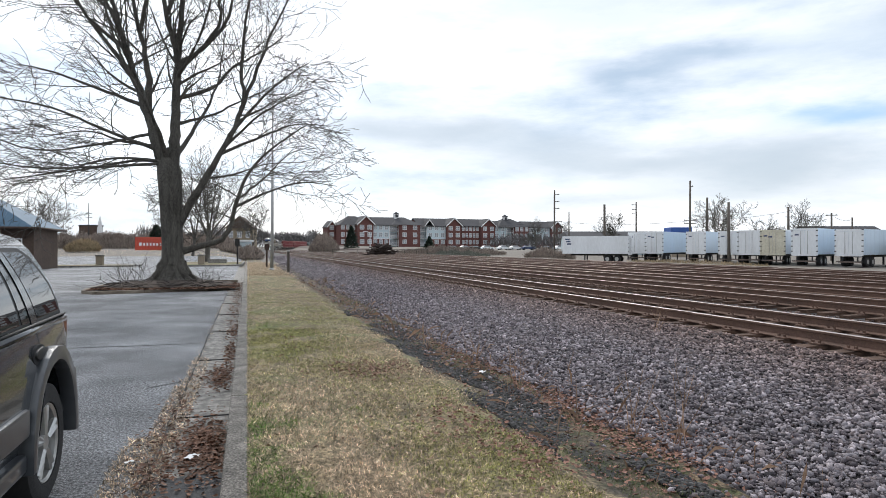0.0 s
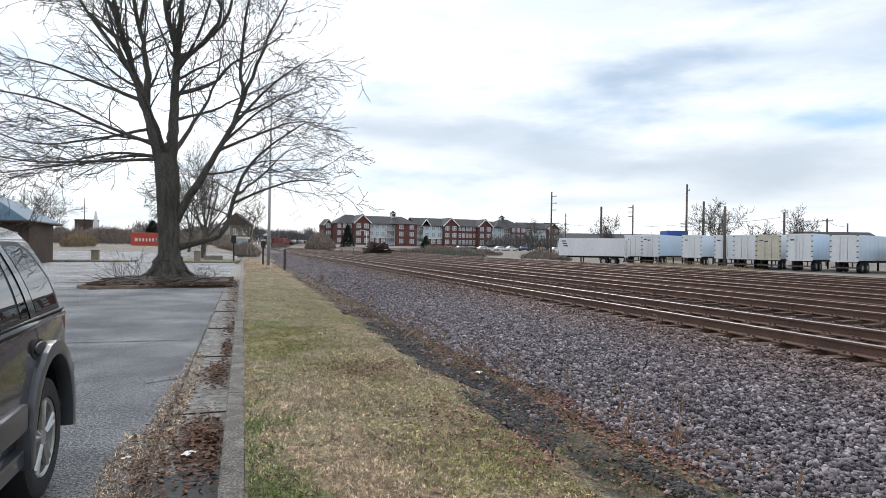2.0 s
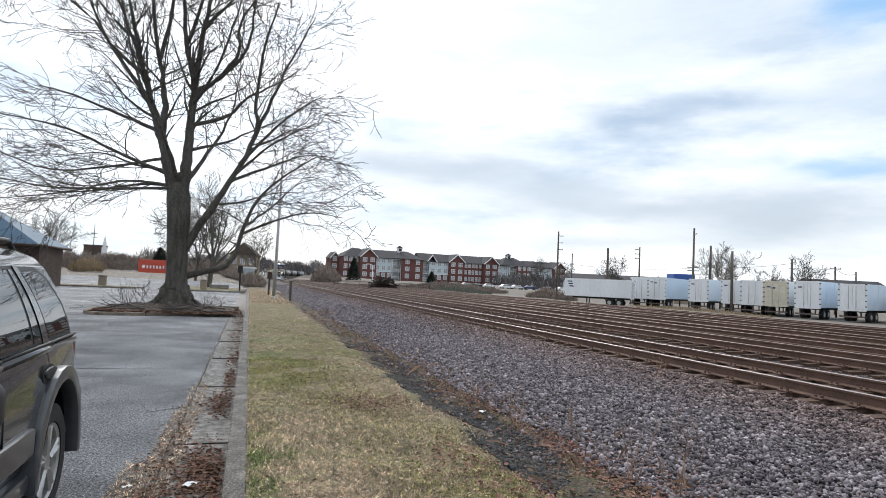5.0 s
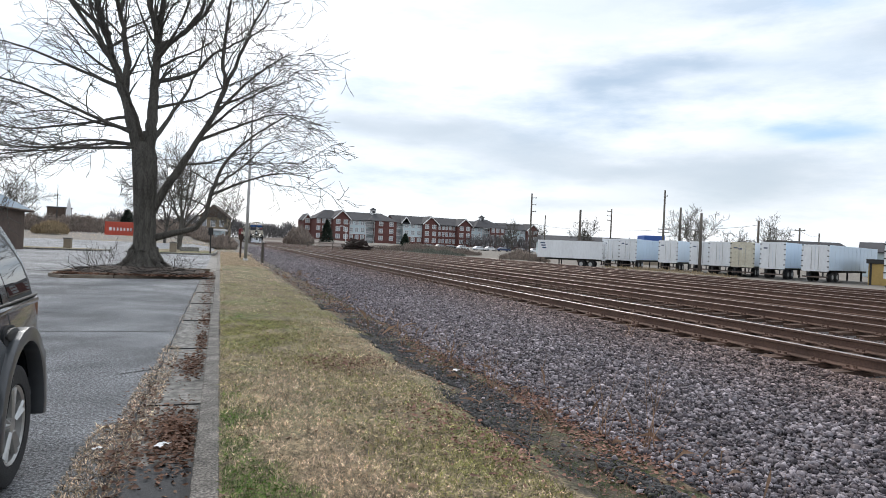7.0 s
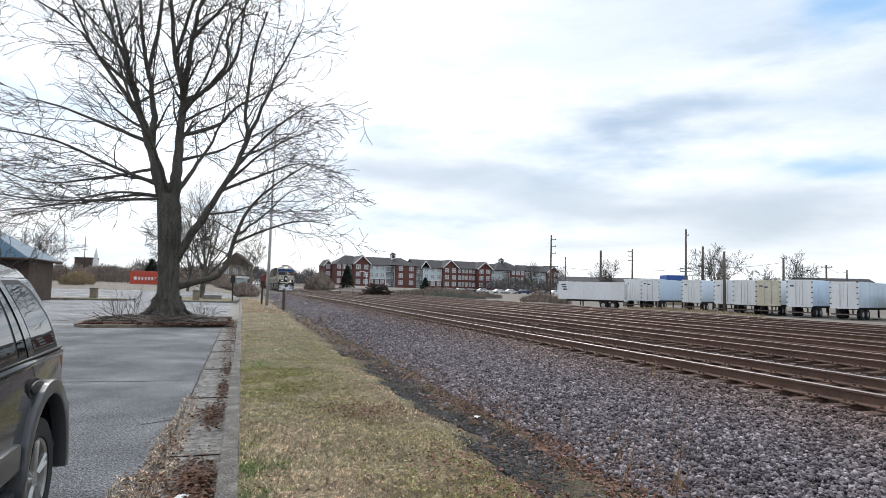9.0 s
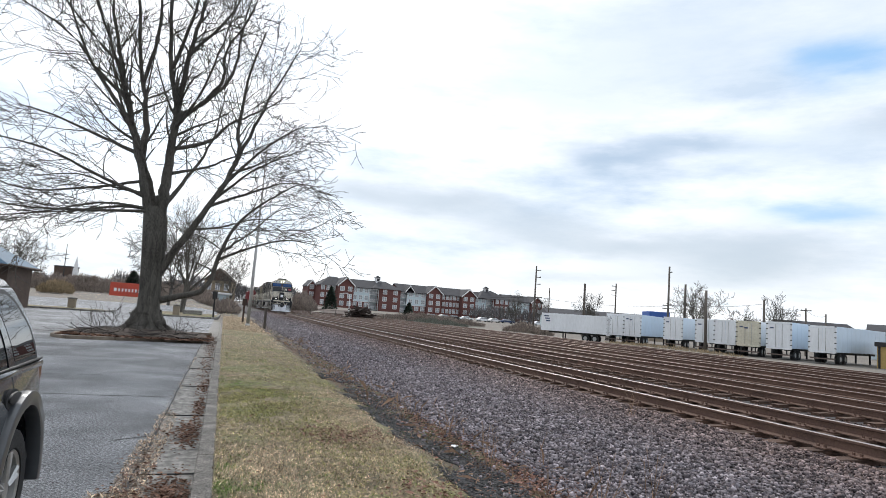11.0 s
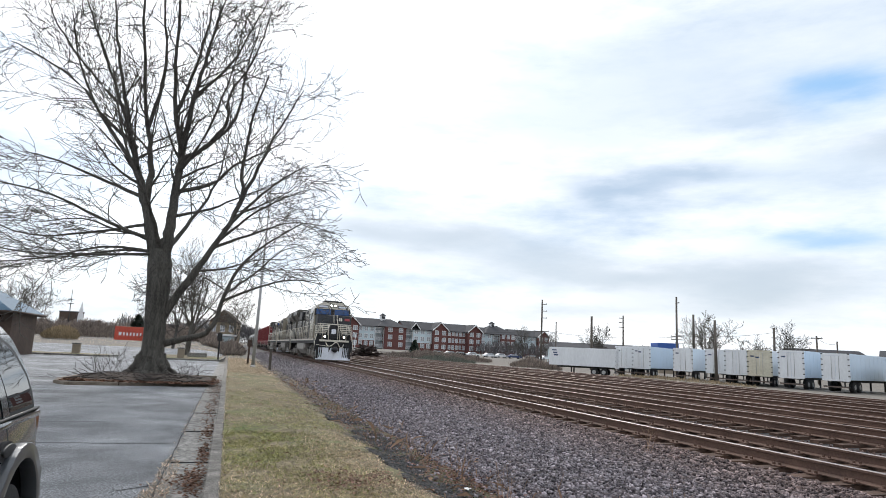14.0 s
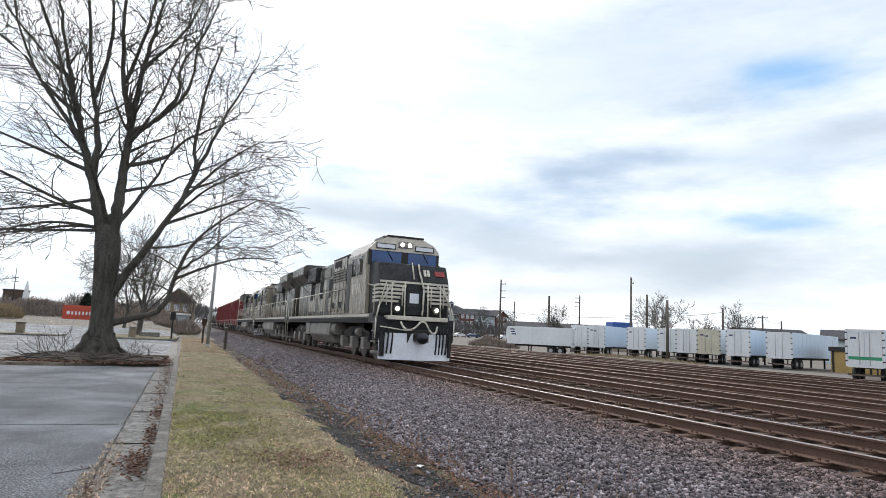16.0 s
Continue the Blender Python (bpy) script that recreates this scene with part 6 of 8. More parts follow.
part("shaft", bm_rod((0, 0, 0), (0, 0, 15.7), 0.2, 0.07, 6), M["under"], mast)
for z in (11.2, 12.4):
    part("arm", bm_rod((-0.9, 0, z), (0.9, 0, z), 0.08, 0.08, 4), M["under"], mast)
och = thing("ochre_house", "tall ochre house with a brown roof behind bare trees", "house", pose(-4.9, 160, 0.6, 0, 0, -8))
part("wall", bm_box(0, 6.2, 0, 8, 0, 5.6), M["pale_ochre"], och)
bm = bmesh.new()
prism(bm, [(-0.4, 5.6), (6.6, 5.6), (3.1, 8.6)], "y", -0.4, 8.4)
part("roof", bm, M["depot_brick"], och)
for q in range(3):
    for z in (1.0, 3.4):
        sash(och, 1.1 + q * 2, z, 0.9, 1.4, 0.0)
shd = thing("white_shed", "low white-roofed shed beyond the brush", "shed", pose(-2.0, 108, 0.9, 0, 0, -8))
part("wall", bm_box(0, 2.2, 0, 4, 0, 1.6), M["siding"], shd)
part("roof", bm_box(-0.3, 2.5, -0.3, 4.3, 1.6, 1.9, bevel=0.05), M["trim"], shd)
shd2 = thing("blue_grey_shed", "small blue-grey shed beside the thicket", "shed", pose(-4.5, 118, 0.9, 0, 0, -8))
part("wall", bm_box(0, 1.7, 0, 3, 0, 1.7), M["siding"], shd2)
part("roof", bm_box(-0.2, 1.9, -0.2, 3.2, 1.7, 1.9, bevel=0.05), M["steel_pole"], shd2)


# ---- distant woods ----
def woods(name, label, x0, y0, x1, y1, h, n, seed, size=1.6, depth=14):
    g, n = np.random.default_rng(seed), n * 2
    s = g.uniform(0, 1, n)
    hh = h * np.array([0.72 + 0.55 * noise.noise((q * 16, seed, 0)) + 0.22 * noise.noise((q * 70, seed, 3)) for q in s])
    p = np.stack([x0 + (x1 - x0) * s + g.normal(0, 2, n), y0 + (y1 - y0) * s + g.uniform(0, depth, n), hh * g.uniform(0, 1, n) ** 0.6], -1)
    me = scatter_mesh(name, p, [(-0.024, 0, 0), (0.024, 0, 0), (0.02, 0.1, 0.7), (-0.012, 0.02, 1.15)], [(0, 1, 2, 3)], g.uniform(0.6, 1.3, n) * size, g, 1.0, 0.4, 0.6)
    return tagged(link(name, me, M["far_wood"]), label, "woods", kind="stuff")


woods("far_woods", "distant line of bare winter woods behind the town", -190, 250, -20, 330, 8, 12000, 1)
woods("far_woods", "distant line of bare winter woods along the railway bend", -50, 330, 75, 520, 13, 9000, 2, 2.6)
woods("far_woods", "low distant woods behind the trailer yard", 100, 240, 420, 60, 6.5, 12000, 3, 2.0)
# two unseen lines of woods, added so that glossy paint reflects something dark
woods("far_woods", "unseen bare woods added behind the parking lot to darken reflections", -70, -75, 90, -70, 11, 9000, 6, 1.8)
woods("far_woods", "unseen bare woods added west of the parking lot to darken reflections", -75, 40, -75, -70, 11, 6000, 7, 1.8)
woods("far_woods", "distant woods behind the apartments", 40, 330, 180, 310, 7, 6000, 4, 2.0)

for x, y, z, h, sp, sd, stm in ((-36.5, 137.2, 0.9, 10.5, 6.5, 41, 8), (-54, 172, 0.9, 12.5, 6.5, 42, 8), (75.6, 86.3, -0.6, 10.2, 5.0, 43, 8), (83.6, 131, -0.6, 9.0, 4.5, 44, 7), (78.3, 80.2, -0.6, 6.2, 4.0, 45, 7), (92.8, 86.2, -0.6, 8.8, 3.5, 46, 6),
                                (112.0, 66.0, -0.6, 8.4, 4.0, 47, 7), (92.0, 190, -0.5, 10.5, 5, 48, 7), (101, 188, -0.5, 10, 5, 49, 7), (-6.5, 84.0, 0.5, 9.5, 5.0, 50, 7), (1.0, 130.0, 0.3, 9.0, 4.5, 51, 7)):
    bare_tree("bare winter tree standing beyond the yard" if x > 10 else "bare winter tree beyond the lot", x, y, z, h, sp, sd, stm, 3, 0.75, 0.7, "far bare trees", 0.02)

# ---- the parked sport utility car ----
def paint(name, col, rough, metal, coat):
    m = mat(name, col, rough, metal, dark=tuple(c * 0.8 for c in col), big=0.8, fine=9, amount=0.5, bump=0.0, local=True)
    b = m.node_tree.nodes["Principled BSDF"]
    b.inputs["Coat Weight"].default_value, b.inputs["Coat Roughness"].default_value = coat, 0.06
    return m


M["car_paint"] = paint("dusty_graphite_paint", (0.019, 0.023, 0.028), 0.22, 0.1, 1.0)
M["cladding"] = paint("grey_plastic_cladding", (0.062, 0.068, 0.076), 0.34, 0.2, 0.7)
M["car_glass"] = mat("dark_tinted_glass", (0.012, 0.014, 0.015), 0.012, big=1, fine=1, amount=0.1, bump=0, spec=0.9)
M["car_glass"].node_tree.nodes["Principled BSDF"].inputs["IOR"].default_value = 2.1
M["black_trim"] = mat("black_rubber_trim", (0.015, 0.015, 0.016), 0.55, big=2, fine=20, amount=0.4, bump=0.05)
M["alloy"] = mat("silver_alloy", (0.52, 0.52, 0.51), 0.35, 0.75, big=4, fine=20, amount=0.4, bump=0.03, local=True)
M["tail_red"] = mat("red_lamp_lens", (0.20, 0.008, 0.010), 0.12, big=4, fine=30, amount=0.3, bump=0.02)


def sharp(ob, deg=32):
    ob.data.polygons.foreach_set("use_smooth", [True] * len(ob.data.polygons))
    ob.data.set_sharp_from_angle(angle=radians(deg))
    return ob


def arc(cx, cz, r, a0, a1, n):
    return [(cx + r * math.cos(radians(a0 + (a1 - a0) * k / n)), cz + r * math.sin(radians(a0 + (a1 - a0) * k / n))) for k in range(n + 1)]


suv = thing("sport_utility_car", "dark grey sport utility car with grey cladding parked on the lot", "car", pose(-2.17, 0.98, 0.0))
HUBS, RAD = (1.1, 3.79), 0.37
low = [(0.05, 0.5), (0.0, 0.62), (0.03, 0.9), (0.12, 0.98), (1.2, 1.07), (2.0, 1.05), (3.0, 1.055), (4.3, 1.07), (4.5, 1.0), (4.53, 0.62), (4.45, 0.5), (4.3, 0.42)]
low += arc(HUBS[1], RAD + 0.02, 0.45, 0, 180, 14)[0:] + [(3.2, 0.36), (1.75, 0.36)] + arc(HUBS[0], RAD + 0.02, 0.45, 0, 180, 14) + [(0.4, 0.42)]
bm = bmesh.new()
prism(bm, low, "x", -0.93, 0.93)
for z in (0.55, 0.66, 0.78, 0.9, 1.0):
    bmesh.ops.bisect_plane(bm, geom=bm.verts[:] + bm.edges[:] + bm.faces[:], plane_co=(0, 0, z), plane_no=(0, 0, 1))
for y in (0.5, 2.0, 2.9, 4.2):
    bmesh.ops.bisect_plane(bm, geom=bm.verts[:] + bm.edges[:] + bm.faces[:], plane_co=(0, y, 0), plane_no=(0, 1, 0))
for v in bm.verts:
    k = 1 - 0.055 * max(0, (v.co.z - 0.72) / 0.35) ** 2 - 0.07 * max(0, (0.6 - v.co.z) / 0.25) ** 2
    end = max(0, (0.5 - v.co.y) / 0.5, (v.co.y - 4.2) / 0.34)
    v.co.x *= k * (1 - 0.09 * end ** 2)
bmesh.ops.recalc_face_normals(bm, faces=bm.faces[:])
sharp(part("body", bm, M["car_paint"], suv), 28)


def cab_x(z):
    """Half width of the cabin at a height: it leans in."""
    u = (z - 1.05) / 0.5
    return 0.866 - 0.05 * u - 0.10 * u * abs(u)


bm = bmesh.new()
rings = []
for z, y0, y1, inset in ((1.04, 1.15, 4.42, 0.0), (1.17, 1.35, 4.39, 0.0), (1.3, 1.55, 4.36, 0.0), (1.43, 1.77, 4.31, 0.0), (1.55, 1.98, 4.26, 0.0), (1.63, 2.1, 4.2, 0.04), (1.675, 2.25, 4.08, 0.12), (1.70, 2.5, 3.9, 0.3)):
    hx = cab_x(min(z, 1.58)) - inset
    ring = []
    for x, y, c in ((hx, y0, 1), (hx, y1, 1), (-hx, y1, -1), (-hx, y0, -1)):
        e = 0.16
        if y == y0:
            ring += [(x, y + 0.10), (x - c * e, y)] if c > 0 else [(x - c * e, y), (x, y + 0.10)]
        else:
            ring += [(x, y - 0.12), (x - c * e, y)] if c > 0 else [(x - c * e, y), (x, y - 0.12)]
    order = [1, 0, 2, 3, 5, 4, 6, 7]
    rings.append([bm.verts.new((*ring[k], z)) for k in order])
for a, b in zip(rings, rings[1:]):
    for k in range(8):
        bm.faces.new((a[k], a[(k + 1) % 8], b[(k + 1) % 8], b[k]))
bm.faces.new(rings[-1])
bmesh.ops.recalc_face_normals(bm, faces=bm.faces[:])
sharp(part("cabin", bm, M["car_paint"], suv), 40)


def side_panel(name, outline, material, s, out=0.006, parent=None, lab=""):
    """A thin panel on the leaning cabin side, from (y, z) corners."""
    b = bmesh.new()
    lo = [b.verts.new((0, y, z)) for y, z in outline]
    hi = [b.verts.new((1, y, z)) for y, z in outline]
    n = len(outline)
    for k in range(n):
        b.faces.new((lo[k], lo[(k + 1) % n], hi[(k + 1) % n], hi[k]))
    b.faces.new(hi)
    b.faces.new(lo[::-1])
    for q in range(1, 10):
        bmesh.ops.bisect_plane(b, geom=b.verts[:] + b.edges[:] + b.faces[:], plane_co=(0, 0, 1.06 + q * 0.051), plane_no=(0, 0, 1))
    for v in b.verts:
        v.co.x = s * (cab_x(v.co.z) + (out if v.co.x > 0.5 else 0.001))
    bmesh.ops.recalc_face_normals(b, faces=b.faces[:])
    return sharp(part(name, b, M[material], parent or suv, lab), 35)


for s in (1, -1):
    side_panel("window_surround", [(1.5, 1.06), (4.28, 1.075), (4.2, 1.3), (4.05, 1.5), (3.9, 1.565), (2.1, 1.57)], "black_trim", s, 0.004)
    side_panel("front_window", [(1.68, 1.085), (2.72, 1.085), (2.72, 1.545), (2.18, 1.545)], "car_glass", s, 0.008)
    side_panel("rear_window", [(2.88, 1.085), (3.4, 1.09), (3.33, 1.545), (2.88, 1.545)], "car_glass", s, 0.008)
    side_panel("vent_window", [(3.44, 1.09), (3.58, 1.09), (3.43, 1.545), (3.37, 1.545)], "car_glass", s, 0.008)
    side_panel("quarter_window", [(3.74, 1.10), (4.22, 1.11), (4.15, 1.3), (4.0, 1.48), (3.88, 1.535), (3.58, 1.535)], "car_glass", s, 0.008)
    side_panel("pillar", [(3.6, 1.075), (3.72, 1.075), (3.54, 1.57), (3.46, 1.57)], "car_paint", s, 0.012)
    side_panel("pillar", [(2.74, 1.07), (2.86, 1.07), (2.86, 1.57), (2.74, 1.57)], "car_paint", s, 0.010)
    b = bmesh.new()
    pipe(b, [(s * 0.88, 1.5, 1.062), (s * 0.895, 2.8, 1.062), (s * 0.885, 4.3, 1.082)], 0.009, 6)
    part("belt_moulding", b, M["black_trim"], suv)
    b = bmesh.new()
    pipe(b, [(s * 0.878, 1.3, 1.03), (s * 0.882, 2.8, 1.03), (s * 0.876, 4.28, 1.045)], 0.03, 10)
    part("belt_shoulder", b, M["car_paint"], suv)
    for y in (1.52, 2.79, 3.62):                   # shut lines of the doors
        b = bmesh.new()
        pipe(b, [(s * 0.886, y, 1.05), (s * 0.925, y + 0.01, 0.85), (s * 0.932, y + 0.01, 0.66), (s * 0.905, y, 0.45)], 0.0045, 4)
        part("shut_line", b, M["black_trim"], suv)
    for y in (2.6, 3.5):
        b = bmesh.new()                            # a pull handle over an oval cup
        prism(b, [(y + 0.09 + 0.12 * math.cos(q * math.tau / 18), 0.895 + 0.036 * math.sin(q * math.tau / 18)) for q in range(18)], "x", s * 0.912 - 0.02, s * 0.912 + 0.024, bevel=0.008)
        h = sharp(part("door_handle", b, M["black_trim"], suv), 40)
        b = bmesh.new()
        prism(b, [(y + 0.07 + 0.125 * math.cos(q * math.tau / 20), 0.89 + 0.06 * math.sin(q * math.tau / 20)) for q in range(20)], "x", s * 0.915 - 0.02, s * 0.915 + 0.008)
        sharp(part("handle_recess", b, M["dark_gap"], h), 40)
    part("side_cladding", bm_box(s * 0.925 - 0.02, s * 0.925 + 0.028, 1.62, 3.28, 0.53, 0.66, bevel=0.016), M["cladding"], suv)
    part("sill_cladding", bm_box(s * 0.885 - 0.03, s * 0.885 + 0.05, 1.62, 3.3, 0.34, 0.44, bevel=0.02), M["cladding"], suv)
    for hub in HUBS:
        b = bmesh.new()
        o_, i_ = arc(hub, RAD + 0.02, 0.52, -8, 188, 16), arc(hub, RAD + 0.02, 0.435, -8, 188, 16)
        prism(b, o_ + i_[::-1], "x", s * 0.88, s * 0.972, bevel=0.014)
        sharp(part("wheel_arch_flare", b, M["cladding"], suv), 30)
        b = bmesh.new()
        prism(b, arc(hub, RAD + 0.02, 0.448, -20, 200, 16), "x", s * 0.5, s * 0.62)
        part("wheel_well", b, M["black_trim"], suv)
        # wheel
        b = bmesh.new()
        prof = [(0.70, 0.2), (0.70, 0.33), (0.72, 0.36), (0.76, 0.37), (0.86, 0.37), (0.9, 0.355), (0.915, 0.32), (0.91, 0.245), (0.89, 0.24)]
        n = 32
        rr = [[b.verts.new((s * x, hub + r * math.cos(k * math.tau / n), RAD + r * math.sin(k * math.tau / n))) for k in range(n)] for x, r in prof]
        for a_, c_ in zip(rr, rr[1:]):
            for k in range(n):
                b.faces.new((a_[k], a_[(k + 1) % n], c_[(k + 1) % n], c_[k]))
        bmesh.ops.recalc_face_normals(b, faces=b.faces[:])
        wheel = new("wheel")
        wheel.parent = suv
        sharp(part("tyre", b, M["tyre"], wheel), 40)
        b = bmesh.new()
        prof = [(0.89, 0.243), (0.905, 0.235), (0.895, 0.215), (0.80, 0.205)]
        rr = [[b.verts.new((s * x, hub + r * math.cos(k * math.tau / n), RAD + r * math.sin(k * math.tau / n))) for k in range(n)] for x, r in prof]
        for a_, c_ in zip(rr, rr[1:]):
            for k in range(n):
                b.faces.new((a_[k], a_[(k + 1) % n], c_[(k + 1) % n], c_[k]))
        for k in range(5):
            for d in (-0.13, 0.13):
                a = k * math.tau / 5 + 0.3
                p0 = Vector((s * 0.885, hub + 0.05 * math.cos(a), RAD + 0.05 * math.sin(a)))
                p1 = Vector((s * 0.888, hub + 0.222 * math.cos(a + d), RAD + 0.222 * math.sin(a + d)))
                rod(b, p0, p1, 0.024, 0.02, 6)
        rod(b, (s * 0.82, hub, RAD), (s * 0.9, hub, RAD), 0.065, 0.055, 14)
        bmesh.ops.recalc_face_normals(b, faces=b.faces[:])
        sharp(part("rim", b, M["alloy"], wheel), 40)
        part("brake_disc", bm_rod((s * 0.78, hub, RAD), (s * 0.80, hub, RAD), 0.2, 0.2, 24), M["black_trim"], wheel)
    # tail lamp, wrapping the corner
    part("tail_lamp", bm_box(s * 0.78 - 0.06, s * 0.78 + 0.07, 4.4, 4.54, 0.72, 1.03, bevel=0.025), M["tail_red"], suv)
    # mirror
    b = bmesh.new()
    bmesh.ops.create_uvsphere(b, u_segments=24, v_segments=14, radius=1.0)
    for v in b.verts:
        q = [math.copysign(abs(c_) ** 0.55, c_) for c_ in v.co]
        v.co = Vector((s * 1.0 + 0.115 * q[0], 2.12 + 0.085 * q[1], 0.955 + 0.12 * q[2]))
    mir = part("mirror", b, M["black_trim"], suv, smooth=True)
    part("mirror_arm", bm_box(s * 0.9 - 0.06, s * 0.9 + 0.08, 2.06, 2.16, 0.83, 0.9, bevel=0.01), M["black_trim"], mir)
    part("mirror_glass", bm_box(s * 1.0 - 0.09, s * 1.0 + 0.09, 2.202, 2.208, 0.87, 1.04), M["car_glass"], mir)
    b = bmesh.new()
    pipe(b, [(s * 0.55, 2.3, 1.68), (s * 0.56, 2.45, 1.735), (s * 0.56, 3.9, 1.735), (s * 0.55, 4.05, 1.67)], 0.018, 8)
    part("roof_rail", b, M["black_trim"], suv)
b = bmesh.new()
prism(b, [(-0.9, 4.2), (-0.93, 4.45), (-0.82, 4.6), (-0.4, 4.65), (0.4, 4.65), (0.82, 4.6), (0.93, 4.45), (0.9, 4.2)], "z", 0.45, 0.7, bevel=0.03)
sharp(part("rear_bumper", b, M["cladding"], suv), 35)
b = bmesh.new()
prism(b, [(-0.9, 0.4), (-0.93, 0.12), (-0.8, -0.06), (-0.4, -0.12), (0.4, -0.12), (0.8, -0.06), (0.93, 0.12), (0.9, 0.4)], "z", 0.4, 0.66, bevel=0.03)
sharp(part("front_bumper", b, M["cladding"], suv), 35)
part("rear_glass", bm_box(-0.6, 0.6, 4.385, 4.395, 1.1, 1.5, bevel=0.0, m=None), M["car_glass"], suv)
part("windscreen", bm_box(-0.66, 0.66, -0.004, 0.004, -0.32, 0.32), M["car_glass"], suv).matrix_basis = pose(0, 1.53, 1.31, -39, 0, 0)


def settle(z):
    """The upper body stands a little higher over the wheels."""
    k = min(1.0, max(0.0, (z - 0.5) / 0.4))
    return z + k * (0.125 - 0.08 * z)


suv.matrix_basis = pose(-2.08, 0.90, 0.0)
for ob in suv.children_recursive:
    if ob.type != "MESH":
        continue
    if ob.parent.name.startswith("wheel") and ob.parent.type == "EMPTY":
        hub = min(HUBS, key=lambda h: abs(h - ob.data.vertices[0].co.y))
        ob.data.transform(Matrix.Translation((0, -0.08 * hub, 0)))
    else:
        if ob.name.startswith("windscreen"):
            ob.matrix_basis = pose(0, -0.12, 0.01) @ ob.matrix_basis
            continue
        for v in ob.data.vertices:
            v.co.y, v.co.z = v.co.y * 0.92, settle(v.co.z)

# ---- the train ----
def loco_paint(name, col, pale_streak, dull=0.0):
    """Oily black paint over rippled sheet steel, with vertical streaks of road dust and painted sky glare."""
    m = mat(name, col, 0.2, 0.0, dark=pale_streak, spec=0.5 - dull, big=1.4, fine=6, amount=0.9, bump=0.0, stretch=(1.5, 2.2, 0.35), local=True)
    nt = m.node_tree
    b = nt.nodes["Principled BSDF"]
    mp = nt.nodes.new("ShaderNodeMapping")
    mp.inputs["Scale"].default_value = (1, 3.2, 0.6)
    nt.links.new(nt.nodes.new("ShaderNodeTexCoord").outputs["Object"], mp.inputs["Vector"])
    n = noise_node(nt, 1.6, 3, 0.5, mp.outputs["Vector"])
    nt.links.new(ramp_node(nt, n, [(0.36, (0.12 + dull,) * 3), (0.64, (0.42 + dull,) * 3)]), b.inputs["Roughness"])
    bp = nt.nodes.new("ShaderNodeBump")
    bp.inputs["Strength"].default_value, bp.inputs["Distance"].default_value = 0.45, 0.03
    b.inputs["Coat Weight"].default_value, b.inputs["Coat Roughness"].default_value = 0.2 - 0.5 * dull, 0.08
    nt.links.new(n, bp.inputs["Height"])
    nt.links.new(bp.outputs[0], b.inputs["Normal"])
    return m


M["loco_black"] = loco_paint("grimy_black_locomotive_paint", (0.014, 0.013, 0.012), (0.11, 0.10, 0.08), 0.1)
# black panels made pale: the sky's glare is put into their colour
M["loco_glare"] = loco_paint("sky_glare_locomotive_paint", (0.2, 0.178, 0.137), (0.46, 0.405, 0.31))
M["nose_black"] = mat("scuffed_black_nose_paint", (0.011, 0.011, 0.012), 0.42, dark=(0.05, 0.052, 0.056), big=2.6, fine=9, amount=0.6, bump=0.05, spec=0.25, local=True)
M["loco_white"] = mat("dirty_white_paint", (0.78, 0.73, 0.62), 0.45, dark=(0.45, 0.42, 0.37), big=1.2, fine=14, amount=0.7, bump=0.05, local=True)
# grey raised so that tank and journals carry painted highlights
M["loco_grey"] = mat("highlight_grey", (0.34, 0.32, 0.29), 0.6, dark=(0.13, 0.12, 0.105), big=1.5, fine=14, amount=0.8, bump=0.1, local=True)
M["plow_white"] = mat("white_snow_plow", (0.86, 0.89, 0.95), 0.35, dark=(0.6, 0.62, 0.66), big=1.6, fine=14, amount=0.5, bump=0.05, local=True)
M["truck"] = mat("grimy_truck_steel", (0.035, 0.031, 0.028), 0.8, dark=(0.018, 0.016, 0.015), big=2, fine=16, amount=0.9, bump=0.2, local=True)
M["wheel_steel"] = mat("worn_wheel_steel", (0.20, 0.18, 0.165), 0.5, 0.6, big=4, fine=18, amount=0.8, bump=0.05, local=True)
# the blue of the reflected sky is painted into the glass colour
M["sky_tint_glass"] = mat("sky_tinted_cab_glass", (0.015, 0.075, 0.25), 0.05, big=1, fine=2, amount=0.6, bump=0, spec=0.6, local=True)
M["maroon"] = mat("maroon_hopper_paint", (0.30, 0.05, 0.055), 0.6, dark=(0.11, 0.022, 0.022), big=0.8, fine=9, amount=0.8, bump=0.05, local=True)
M["tank_black"] = mat("black_tank_paint", (0.022, 0.022, 0.024), 0.3, dark=(0.012, 0.012, 0.013), big=0.8, fine=9, amount=0.7, bump=0.03, local=True)
M["knuckle_steel"] = mat("oily_coupler_steel", (0.05, 0.05, 0.055), 0.28, 0.7, big=4, fine=14, amount=0.8, bump=0.15, local=True)
M["lamp_on"] = glow("burning_headlight", (1.0, 0.93, 0.80), 14.0)
M["red_mark"] = mat("red_number_marking", (0.32, 0.045, 0.05), 0.5, big=4, fine=10, amount=0.3, bump=0, local=True)


